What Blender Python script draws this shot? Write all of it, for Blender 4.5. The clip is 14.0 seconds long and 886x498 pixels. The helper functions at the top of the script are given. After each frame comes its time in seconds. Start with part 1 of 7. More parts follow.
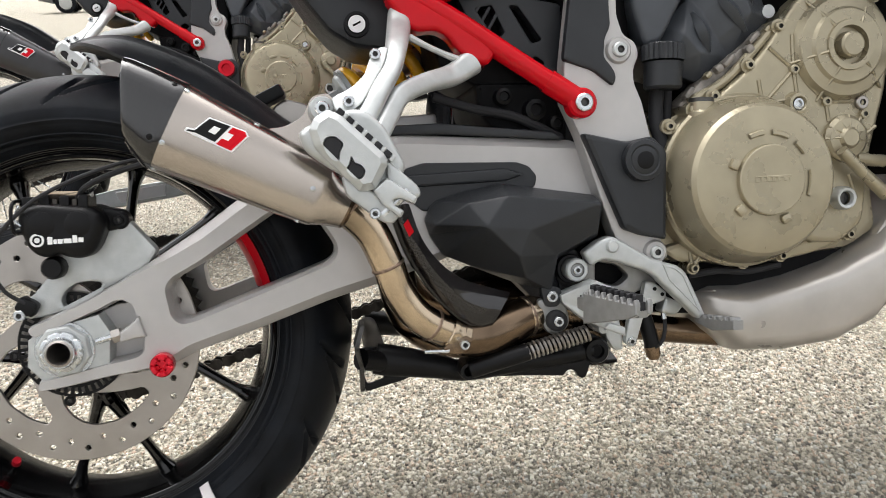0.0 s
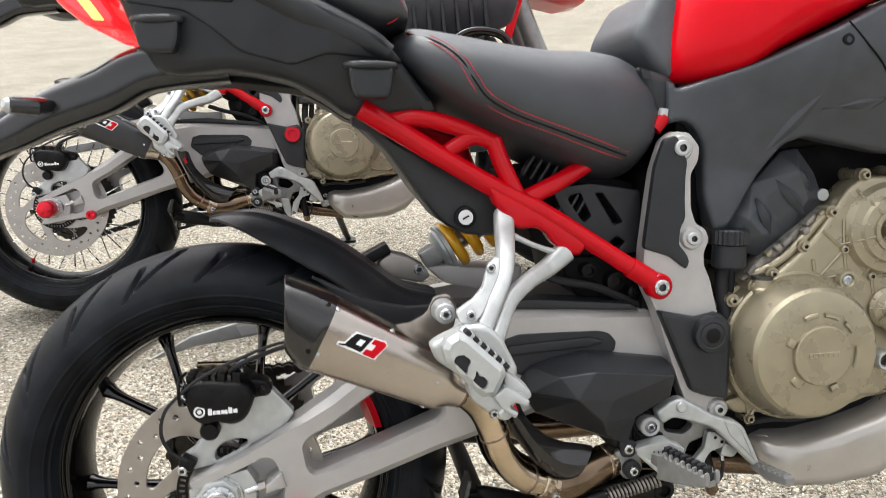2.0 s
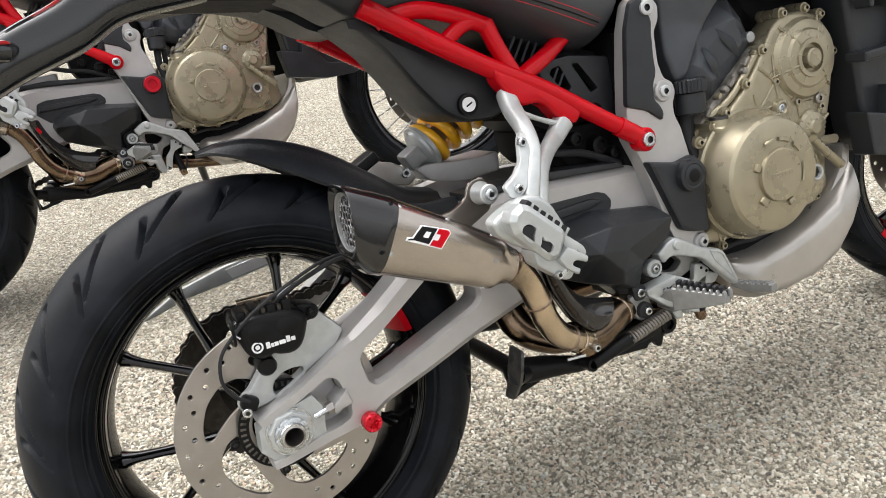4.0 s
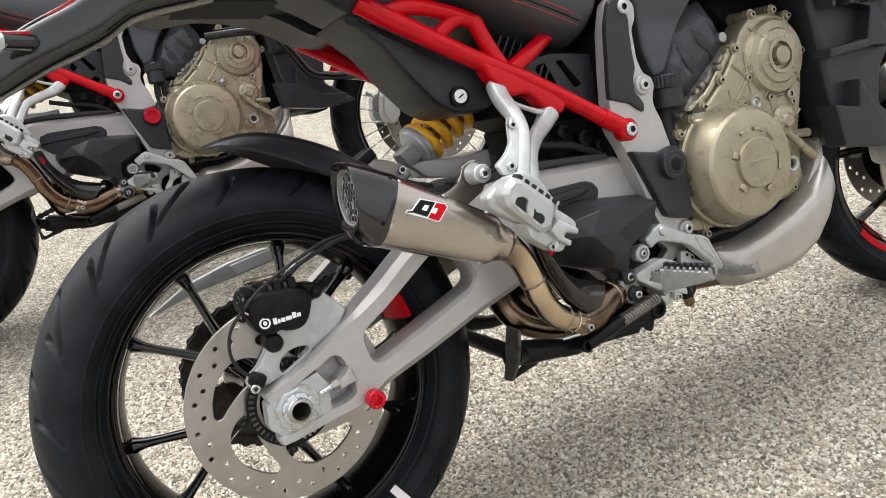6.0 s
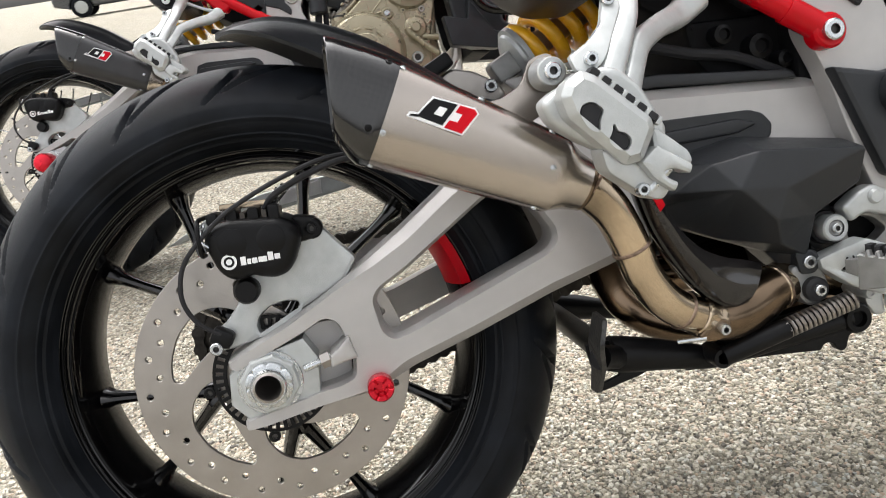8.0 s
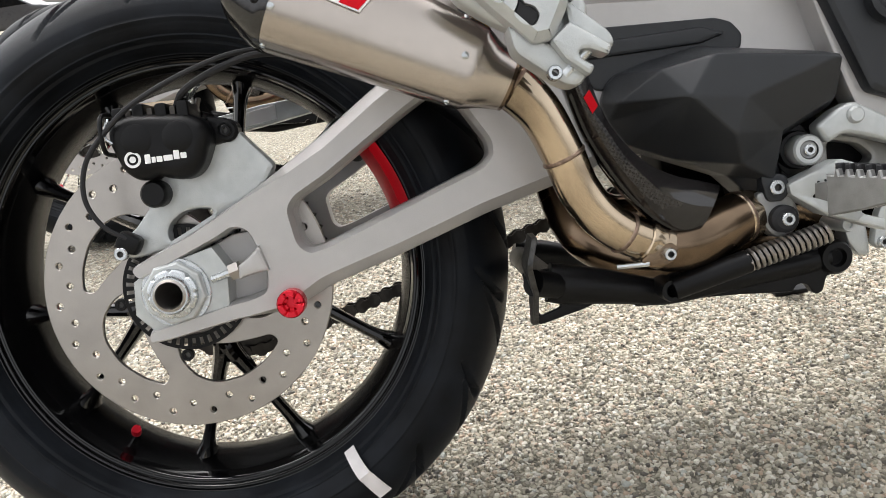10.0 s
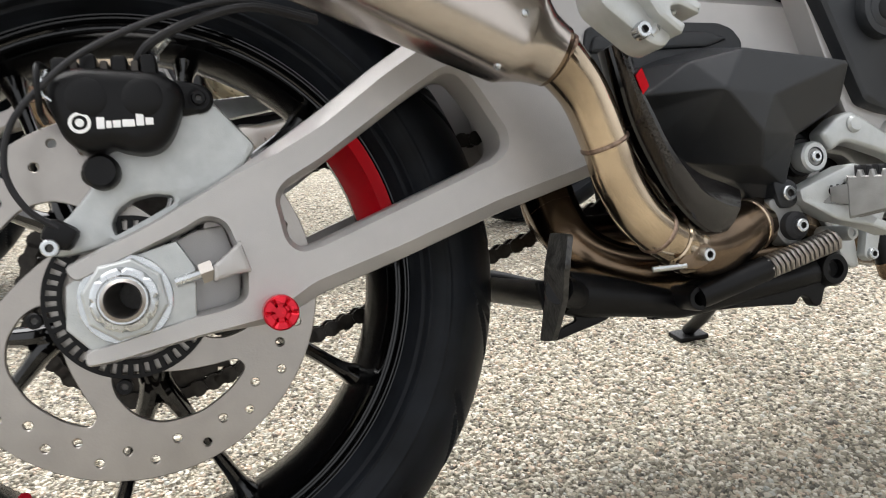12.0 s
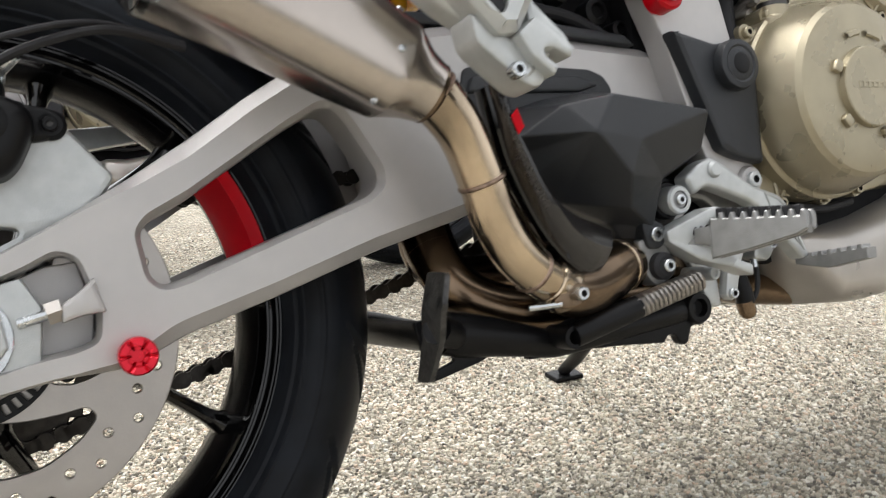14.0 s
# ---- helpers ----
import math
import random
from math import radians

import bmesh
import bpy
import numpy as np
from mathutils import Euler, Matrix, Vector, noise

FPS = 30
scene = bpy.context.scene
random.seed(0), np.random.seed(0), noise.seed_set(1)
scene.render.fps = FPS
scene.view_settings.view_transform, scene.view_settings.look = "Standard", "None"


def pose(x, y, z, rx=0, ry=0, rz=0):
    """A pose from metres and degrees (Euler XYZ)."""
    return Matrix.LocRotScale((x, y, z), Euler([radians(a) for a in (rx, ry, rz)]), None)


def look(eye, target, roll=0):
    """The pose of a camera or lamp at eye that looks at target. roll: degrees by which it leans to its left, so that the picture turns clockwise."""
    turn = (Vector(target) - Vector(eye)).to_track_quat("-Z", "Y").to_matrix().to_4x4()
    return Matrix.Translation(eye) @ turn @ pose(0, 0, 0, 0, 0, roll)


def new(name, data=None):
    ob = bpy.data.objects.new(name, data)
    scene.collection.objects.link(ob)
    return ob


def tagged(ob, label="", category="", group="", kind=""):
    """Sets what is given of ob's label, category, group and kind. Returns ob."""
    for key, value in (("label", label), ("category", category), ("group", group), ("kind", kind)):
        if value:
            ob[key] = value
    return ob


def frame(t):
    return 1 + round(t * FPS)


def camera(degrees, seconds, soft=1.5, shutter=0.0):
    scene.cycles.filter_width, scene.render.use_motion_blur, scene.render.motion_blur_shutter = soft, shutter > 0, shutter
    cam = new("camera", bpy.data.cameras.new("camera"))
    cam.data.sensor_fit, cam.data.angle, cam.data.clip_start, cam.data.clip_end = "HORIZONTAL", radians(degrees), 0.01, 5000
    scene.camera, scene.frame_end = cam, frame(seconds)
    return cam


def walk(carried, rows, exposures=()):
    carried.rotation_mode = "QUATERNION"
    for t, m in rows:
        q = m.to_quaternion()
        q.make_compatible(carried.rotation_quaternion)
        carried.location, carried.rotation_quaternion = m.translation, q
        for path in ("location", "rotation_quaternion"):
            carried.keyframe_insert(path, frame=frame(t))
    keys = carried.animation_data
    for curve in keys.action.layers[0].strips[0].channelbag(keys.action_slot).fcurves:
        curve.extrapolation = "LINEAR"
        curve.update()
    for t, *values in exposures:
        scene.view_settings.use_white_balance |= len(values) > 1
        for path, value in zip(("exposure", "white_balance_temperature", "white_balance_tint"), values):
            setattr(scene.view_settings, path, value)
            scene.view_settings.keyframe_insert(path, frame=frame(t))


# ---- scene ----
cam = camera(58.6, 14.0, soft=0.55, shutter=0.3)
# the walk: seconds, the eye, what it looks at, the roll
PATH = [
    (0, (0.2926, -0.9875, 0.7211), (0.5812, 0.8822, 0.0723), -1.80),
    (0.5, (0.2183, -1.0240, 0.8118), (0.5645, 0.7881, 0.0394), -1.69),
    (1, (0.1549, -1.0421, 0.8844), (0.5351, 0.7597, 0.1040), -1.49),
    (1.5, (0.1446, -1.0600, 0.9282), (0.5012, 0.7716, 0.2084), -1.58),
    (2, (0.1807, -1.0149, 1.0227), (0.4349, 0.8260, 0.2835), -1.35),
    (2.5, (0.1985, -1.0172, 1.1121), (0.3831, 0.8097, 0.3193), -4.28),
    (3, (0.0759, -0.9780, 1.1089), (0.4679, 0.7820, 0.2437), -6.26),
    (3.5, (-0.0737, -0.9560, 1.0412), (0.6071, 0.6790, 0.1120), -6.02),
    (6, (-0.1821, -1.0356, 0.9155), (0.6061, 0.6310, 0.1401), -7.30),
    (6.5, (-0.0986, -0.9525, 0.8616), (0.5772, 0.7576, 0.0750), -7.78),
    (7, (-0.0588, -0.8762, 0.8167), (0.5052, 0.8779, 0.0389), -7.19),
    (7.5, (0.0322, -0.8336, 0.7636), (0.4202, 0.9815, 0.0186), -7.90),
    (8, (0.1152, -0.8331, 0.7185), (0.3032, 1.0203, -0.0093), -8.99),
    (8.5, (0.1844, -0.8436, 0.6691), (0.2226, 1.0190, -0.0583), -9.30),
    (9, (0.2587, -0.8315, 0.6219), (0.2155, 1.0290, -0.1107), -8.36),
    (11.3, (0.1277, -0.8101, 0.5740), (0.4640, 1.0849, 0.0299), -6.06),
    (11.5, (0.1041, -0.7795, 0.5568), (0.5052, 1.1093, 0.0359), -5.12),
    (12, (0.0577, -0.7133, 0.5126), (0.6268, 1.1316, -0.0094), -3.32),
    (12.5, (0.0285, -0.6456, 0.4612), (0.8620, 1.1028, -0.0374), -2.38),
    (13, (-0.0039, -0.6324, 0.4340), (0.9476, 1.0693, -0.0118), -1.91),
    (13.5, (-0.0137, -0.6416, 0.4580), (0.9636, 1.0444, 0.0083), -1.01),
    (14, (0.0661, -0.7014, 0.5050), (0.9265, 1.0531, 0.0789), -0.96),
]
walk(cam, [(t, look(eye, target, roll)) for t, eye, target, roll in PATH])

from mathutils import geometry

# ---- light ----
SUN_UP, SUN_TURN = 68.0, 335.0
world = bpy.data.worlds.new("sky")
scene.world = world
world.use_nodes = True
wn = world.node_tree.nodes
sky = wn.new("ShaderNodeTexSky")
sky.sky_type, sky.sun_disc = "NISHITA", False
sky.sun_elevation, sky.sun_rotation = radians(SUN_UP), radians(SUN_TURN)
sky.air_density, sky.dust_density, sky.ozone_density = 1.0, 6.0, 1.0
grey = wn.new("ShaderNodeHueSaturation")
grey.inputs["Saturation"].default_value = 0.125
world.node_tree.links.new(sky.outputs[0], grey.inputs["Color"])
world.node_tree.links.new(grey.outputs[0], wn["Background"].inputs["Color"])
wn["Background"].inputs["Strength"].default_value = 0.205
sun = new("sun", bpy.data.lights.new("sun", "SUN"))
sun.data.energy, sun.data.angle, sun.data.color = 0.45, radians(75), (1.0, 0.988, 0.975)
sun.matrix_world = look((0, 0, 8), (0 - math.sin(radians(SUN_TURN)) * math.cos(radians(SUN_UP)) * 8,
                                    0 - math.cos(radians(SUN_TURN)) * math.cos(radians(SUN_UP)) * 8, 8 - math.sin(radians(SUN_UP)) * 8))
scene.view_settings.exposure = 1.07


# ---- materials ----
def mat(name, colour, rough=0.5, metal=0.0, vary=0.15, scale=30.0, grain=0.0, grain_scale=900.0, coat=0.0, rough_vary=0.1, dust=0.0, brushed=None, spec=0.5):
    """A surface with colour variation at two scales, roughness wear and a fine relief. brushed: stretch of the grain along each axis."""
    m = bpy.data.materials.new(name)
    m.use_nodes = True
    n, ln = m.node_tree.nodes, m.node_tree.links.new
    b = n["Principled BSDF"]
    b.inputs["Metallic"].default_value = metal
    b.inputs["Specular IOR Level"].default_value = spec
    b.inputs["Coat Weight"].default_value = coat
    b.inputs["Coat Roughness"].default_value = 0.06
    co = n.new("ShaderNodeTexCoord")
    src = co.outputs["Object"]
    big = n.new("ShaderNodeTexNoise")
    big.inputs["Scale"].default_value, big.inputs["Detail"].default_value = scale, 4
    fine = n.new("ShaderNodeTexNoise")
    fine.inputs["Scale"].default_value, fine.inputs["Detail"].default_value = grain_scale, 2
    ln(src, big.inputs["Vector"])
    if brushed:
        mp = n.new("ShaderNodeMapping")
        mp.vector_type = "TEXTURE"
        mp.inputs["Scale"].default_value = brushed[:3]
        mp.inputs["Rotation"].default_value = [radians(a) for a in brushed[3:]]
        ln(src, mp.inputs["Vector"])
        ln(mp.outputs[0], fine.inputs["Vector"])
    else:
        ln(src, fine.inputs["Vector"])
    ramp = n.new("ShaderNodeValToRGB")
    lo, hi = [c * (1 - vary) for c in colour], [min(1, c * (1 + vary)) for c in colour]
    ramp.color_ramp.elements[0].position, ramp.color_ramp.elements[0].color = 0.3, (*lo, 1)
    ramp.color_ramp.elements[1].position, ramp.color_ramp.elements[1].color = 0.7, (*hi, 1)
    ln(big.outputs["Fac"], ramp.inputs["Fac"])
    last = ramp.outputs["Color"]
    if dust:
        mix = n.new("ShaderNodeMix")
        mix.data_type = "RGBA"
        mix.inputs["B"].default_value = (0.30, 0.27, 0.23, 1)
        dn = n.new("ShaderNodeTexNoise")
        dn.inputs["Scale"].default_value, dn.inputs["Detail"].default_value, dn.inputs["Roughness"].default_value = 14, 8, 0.7
        ln(src, dn.inputs["Vector"])
        dr = n.new("ShaderNodeMapRange")
        dr.inputs["From Min"].default_value, dr.inputs["From Max"].default_value = 0.45, 0.8
        dr.inputs["To Max"].default_value = dust
        ln(dn.outputs["Fac"], dr.inputs["Value"])
        ln(dr.outputs[0], mix.inputs["Factor"])
        ln(last, mix.inputs["A"])
        last = mix.outputs["Result"]
    ln(last, b.inputs["Base Color"])
    rr = n.new("ShaderNodeMapRange")
    rr.inputs["To Min"].default_value, rr.inputs["To Max"].default_value = max(0.02, rough - rough_vary), min(1, rough + rough_vary)
    ln((fine if brushed else big).outputs["Fac"], rr.inputs["Value"])
    ln(rr.outputs[0], b.inputs["Roughness"])
    if grain:
        bump = n.new("ShaderNodeBump")
        bump.inputs["Strength"].default_value, bump.inputs["Distance"].default_value = grain, 0.0006
        ln(fine.outputs["Fac"], bump.inputs["Height"])
        ln(bump.outputs[0], b.inputs["Normal"])
    return m


RUBBER = mat("tyre_rubber", (0.0068, 0.0082, 0.0108), 0.44, grain=0.25, vary=0.5, scale=22, dust=0.010, spec=0.12)
GLOSS = mat("gloss_black_paint", (0.0016, 0.0016, 0.0019), 0.08, coat=0.45, rough_vary=0.04, spec=0.25)
PLASTIC = mat("black_textured_plastic", (0.0155, 0.0172, 0.0200), 0.38, grain=0.35, grain_scale=2600, dust=0.010, spec=0.38)
SATIN = mat("satin_black_metal", (0.0045, 0.0045, 0.005), 0.38, grain=0.2, grain_scale=1500, spec=0.18)
BARREL = mat("black_rim_barrel", (0.0016, 0.0016, 0.0019), 0.24, rough_vary=0.05, spec=0.10)
VINYL = mat("seat_vinyl", (0.0265, 0.0295, 0.0345), 0.42, grain=0.5, grain_scale=1700, spec=0.6)
FAIRING = mat("dark_grey_fairing", (0.043, 0.0480, 0.0560), 0.36, grain=0.25, grain_scale=2600, spec=0.46)
TAILBLACK = mat("black_tail_moulding", (0.0150, 0.0167, 0.0195), 0.36, grain=0.3, grain_scale=2600, spec=0.34)
GREY = mat("grey_cast_paint", (0.425, 0.412, 0.402), 0.36, metal=0.35, grain=0.3, grain_scale=1300, vary=0.05, rough_vary=0.06)
SILVER = mat("silver_shield", (0.43, 0.405, 0.375), 0.32, metal=0.6, grain=0.1, vary=0.06)
ALU = mat("cast_aluminium", (0.455, 0.47, 0.465), 0.36, metal=0.45, grain=0.35, vary=0.10, scale=60)
ZINC = mat("zinc_plate", (0.54, 0.56, 0.57), 0.26, metal=0.95, vary=0.12, scale=90, grain=0.05, grain_scale=700)
STEEL = mat("disc_steel", (0.36, 0.335, 0.31), 0.32, metal=0.9, vary=0.08, grain=0.15, grain_scale=500)
BRONZE = mat("bronze_engine_cover", (0.325, 0.286, 0.200), 0.29, metal=0.56, grain=0.25, grain_scale=1800, vary=0.10)
TITAN = mat("brushed_titanium", (0.455, 0.408, 0.366), 0.23, metal=1.0, vary=0.14, scale=7, grain_scale=260, rough_vary=0.05, brushed=(40, 1, 1, 0, 27, 0))
PIPE = mat("heat_tinted_steel", (0.46, 0.370, 0.268), 0.17, metal=1.0, vary=0.42, scale=10, grain=0.03)
BURNT = mat("burnt_steel_pipe", (0.185, 0.132, 0.088), 0.24, metal=1.0, vary=0.35, scale=18, grain=0.04)
PEGGREY = mat("gunmetal_casting", (0.25, 0.25, 0.245), 0.38, metal=0.5, grain=0.3, vary=0.12, scale=80)
PADGREY = mat("grey_padded_cover", (0.060, 0.065, 0.072), 0.36, grain=0.4, grain_scale=1700, spec=0.5)
DIRTY = mat("dirty_cast_head", (0.235, 0.215, 0.19), 0.55, metal=0.4, vary=0.5, scale=70, grain=0.5)
# dark metal, also the shade inside bolt sockets given as colour
SOCKET = mat("dark_metal_socket_shade", (0.07, 0.068, 0.065), 0.4, metal=0.7, vary=0.3, scale=200)
BLACKCAN = mat("satin_dark_can", (0.040, 0.040, 0.042), 0.34, metal=0.4, grain=0.1, vary=0.1)
WELD = mat("weld_bead", (0.27, 0.195, 0.150), 0.38, metal=1.0, vary=0.4, scale=300, grain=0.6, grain_scale=500)
RED = mat("red_frame_paint", (0.46, 0.0015, 0.007), 0.20, coat=0.25, vary=0.06, spec=0.10)
TANKRED = mat("red_tank_paint", (0.55, 0.0012, 0.008), 0.22, coat=0.16, vary=0.03, rough_vary=0.03, spec=0.08)
ANOD = mat("red_anodised", (0.62, 0.012, 0.03), 0.26, metal=0.6)
YELLOW = mat("yellow_spring", (0.92, 0.47, 0.02), 0.28, coat=0.4, vary=0.06)
WHITE = mat("white_print", (0.8, 0.8, 0.8), 0.5, vary=0.04)
TAPE = mat("white_tape", (0.74, 0.70, 0.70), 0.6, vary=0.1, scale=50)
LENS = mat("red_tail_lens", (0.60, 0.006, 0.012), 0.12, coat=0.8, vary=0.1)
LENS.node_tree.nodes["Principled BSDF"].inputs["Emission Color"].default_value = (1.0, 0.015, 0.02, 1)
LENS.node_tree.nodes["Principled BSDF"].inputs["Emission Strength"].default_value = 0.8
SLEEK = mat("smooth_black_plastic", (0.0090, 0.0098, 0.0112), 0.16, coat=0.5, vary=0.2, spec=0.45)
AMBER = mat("orange_lens", (0.75, 0.20, 0.02), 0.2, coat=0.8)
ANODFLAT = mat("red_stripe", (0.50, 0.002, 0.010), 0.30, vary=0.06, spec=0.12)
SCUFFED = mat("scuffed_black_metal", (0.032, 0.031, 0.029), 0.4, vary=0.9, scale=160, grain=0.8, grain_scale=300)
CHAINMAT = mat("chain_steel", (0.05, 0.045, 0.04), 0.4, metal=0.8, vary=0.3, scale=120)
# near-black of inner parts, also of blocks standing in for shade in gaps
DARKCAVE = mat("inner_parts_and_gap_shade", (0.0060, 0.0060, 0.0066), 0.55, vary=0.4, scale=40, spec=0.08)
RUBBERGREY = mat("dark_rubber", (0.022, 0.022, 0.024), 0.60, spec=0.2)


def carbon(name, light, dark, pitch, coat):
    m = mat(name, light, 0.22, coat=coat, spec=0.3)
    n, ln = m.node_tree.nodes, m.node_tree.links.new
    b = n["Principled BSDF"]
    co = n.new("ShaderNodeTexCoord")
    mp = n.new("ShaderNodeMapping")
    mp.inputs["Rotation"].default_value = (0, radians(20), 0)
    ck = n.new("ShaderNodeTexChecker")
    ck.inputs["Scale"].default_value = pitch
    ck.inputs["Color1"].default_value, ck.inputs["Color2"].default_value = (*light, 1), (*dark, 1)
    ln(co.outputs["Object"], mp.inputs["Vector"])
    ln(mp.outputs[0], ck.inputs["Vector"])
    ln(ck.outputs["Color"], b.inputs["Base Color"])
    return m


CARBON = carbon("carbon_fibre", (0.0100, 0.0092, 0.0094), (0.0022, 0.0022, 0.0022), 300, 0.9)
WEAVE = carbon("carbon_weave", (0.0185, 0.0165, 0.0170), (0.0028, 0.0026, 0.0028), 430, 0.55)


def stones(ramp):
    """The colours of the aggregate, from dark chips to pale quartz."""
    el = ramp.color_ramp.elements
    el[0].color = (0.09, 0.082, 0.07, 1)
    el[1].position, el[1].color = 1.0, (0.60, 0.575, 0.50, 1)
    for p, c in ((0.14, (0.22, 0.20, 0.155)), (0.34, (0.41, 0.38, 0.295)), (0.55, (0.55, 0.50, 0.385)), (0.66, (0.54, 0.41, 0.30)), (0.69, (0.60, 0.55, 0.435)), (0.84, (0.71, 0.665, 0.54)), (0.91, (0.46, 0.48, 0.43)), (0.93, (0.78, 0.745, 0.63))):
        e = el.new(p)
        e.color = (c[0] * 0.76, c[1] * 0.755, c[2] * 0.77, 1)


def gravel():
    m = bpy.data.materials.new("loose_aggregate")
    m.use_nodes = True
    n, ln = m.node_tree.nodes, m.node_tree.links.new
    geo = n.new("ShaderNodeNewGeometry")
    ramp = n.new("ShaderNodeValToRGB")
    stones(ramp)
    ln(geo.outputs["Random Per Island"], ramp.inputs["Fac"])
    ln(ramp.outputs["Color"], n["Principled BSDF"].inputs["Base Color"])
    n["Principled BSDF"].inputs["Roughness"].default_value = 0.7
    return m


def asphalt():
    m = bpy.data.materials.new("exposed_aggregate_asphalt")
    m.use_nodes = True
    n, ln = m.node_tree.nodes, m.node_tree.links.new
    b = n["Principled BSDF"]
    co = n.new("ShaderNodeTexCoord")
    warp = n.new("ShaderNodeTexNoise")
    warp.inputs["Scale"].default_value = 160
    add = n.new("ShaderNodeMix")
    add.data_type, add.blend_type = "RGBA", "LINEAR_LIGHT"
    add.inputs["Factor"].default_value = 0.0022
    ln(co.outputs["Object"], add.inputs["A"])
    ln(co.outputs["Object"], warp.inputs["Vector"])
    ln(warp.outputs["Color"], add.inputs["B"])
    v = n.new("ShaderNodeTexVoronoi")
    v.inputs["Scale"].default_value = 150
    ln(add.outputs["Result"], v.inputs["Vector"])
    pick = n.new("ShaderNodeSeparateColor")
    ln(v.outputs["Color"], pick.inputs[0])
    ramp = n.new("ShaderNodeValToRGB")
    stones(ramp)
    ln(pick.outputs[0], ramp.inputs["Fac"])
    edge = n.new("ShaderNodeTexVoronoi")
    edge.feature = "DISTANCE_TO_EDGE"
    edge.inputs["Scale"].default_value = 150
    ln(add.outputs["Result"], edge.inputs["Vector"])
    er = n.new("ShaderNodeMapRange")
    er.inputs["From Max"].default_value = 0.10
    ln(edge.outputs["Distance"], er.inputs["Value"])
    binder = n.new("ShaderNodeMix")
    binder.data_type = "RGBA"
    binder.inputs["A"].default_value = (0.15, 0.135, 0.105, 1)
    ln(er.outputs[0], binder.inputs["Factor"])
    calm = n.new("ShaderNodeMix")
    calm.data_type = "RGBA"
    calm.inputs["Factor"].default_value = 0.30
    calm.inputs["B"].default_value = (0.31, 0.283, 0.228, 1)
    ln(ramp.outputs["Color"], calm.inputs["A"])
    ln(calm.outputs["Result"], binder.inputs["B"])
    patch = n.new("ShaderNodeTexNoise")
    patch.inputs["Scale"].default_value, patch.inputs["Detail"].default_value = 2.2, 5
    ln(co.outputs["Object"], patch.inputs["Vector"])
    pr = n.new("ShaderNodeMapRange")
    pr.inputs["From Min"].default_value, pr.inputs["From Max"].default_value = 0.3, 0.7
    pr.inputs["To Min"].default_value, pr.inputs["To Max"].default_value = 0.86, 1.12
    ln(patch.outputs["Fac"], pr.inputs["Value"])
    mul = n.new("ShaderNodeMix")
    mul.data_type, mul.blend_type = "RGBA", "MULTIPLY"
    mul.inputs["Factor"].default_value = 1
    ln(binder.outputs["Result"], mul.inputs["A"])
    ln(pr.outputs[0], mul.inputs["B"])
    ln(mul.outputs["Result"], b.inputs["Base Color"])
    b.inputs["Roughness"].default_value = 0.9
    b.inputs["Specular IOR Level"].default_value = 0.2
    bump = n.new("ShaderNodeBump")
    bump.inputs["Strength"].default_value, bump.inputs["Distance"].default_value = 1.0, 0.0025
    ln(er.outputs[0], bump.inputs["Height"])
    ln(bump.outputs[0], b.inputs["Normal"])
    return m


ASPHALT = asphalt()
GRAVEL = gravel()


# ---- shaping ----
def part(name, bm, material, parent, label="", sharp=34):
    """Links a bmesh as one mesh object under a thing or a part."""
    bmesh.ops.remove_doubles(bm, verts=bm.verts, dist=1e-6)
    bmesh.ops.recalc_face_normals(bm, faces=bm.faces)
    lim = radians(sharp)
    for f in bm.faces:
        f.smooth = True
    for e in bm.edges:
        e.smooth = len(e.link_faces) == 2 and e.calc_face_angle(0) < lim
    me = bpy.data.meshes.new(name)
    two = any(f.material_index for f in bm.faces)
    bm.to_mesh(me)
    bm.free()
    me.materials.append(material)
    if two:
        me.materials.append(SOCKET)
    ob = new(name, me)
    ob.parent = parent
    even = ob.modifiers.new("even_shading", "WEIGHTED_NORMAL")
    even.keep_sharp, even.weight = True, 100
    if label:
        ob["label"] = label
    return ob


def inside(p, loop):
    r = False
    for (x1, z1), (x2, z2) in zip(loop, loop[1:] + loop[:1]):
        if (z1 > p[1]) != (z2 > p[1]) and p[0] < (x2 - x1) * (p[1] - z1) / (z2 - z1) + x1:
            r = not r
    return r


def area(loop):
    return sum(a[0] * b[1] - b[0] * a[1] for a, b in zip(loop, loop[1:] + loop[:1])) / 2


def rounded(loop, r, n=4):
    """The loop with its corners rounded to about r."""
    out = []
    m = len(loop)
    for i in range(m):
        a, b, c = (Vector(loop[(i + k) % m]) for k in (-1, 0, 1))
        u, w = a - b, c - b
        d = min(r, u.length * 0.45, w.length * 0.45)
        p, q = b + u.normalized() * d, b + w.normalized() * d
        for k in range(n + 1):
            t = k / n
            out.append(tuple(p * (1 - t) ** 2 + b * 2 * t * (1 - t) + q * t ** 2))
    return out


def inset(loop, d, share=None):
    """The loop moved inwards by d (for a counter-clockwise loop), less where share(x, z) is below 1."""
    out, m = [], len(loop)
    for i in range(m):
        a, b, c = (Vector(loop[(i + k) % m]) for k in (-1, 0, 1))
        e1, e2 = b - a, c - b
        if e1.length < 1e-9 or e2.length < 1e-9:
            out.append(tuple(b))
            continue
        n1, n2 = Vector((-e1.y, e1.x)).normalized(), Vector((-e2.y, e2.x)).normalized()
        k = n1 + n2
        k = k / max(0.35, k.length_squared / 2) if k.length > 1e-6 else n1
        out.append(tuple(b + k * (d * share(*b) if share else d)))
    return out


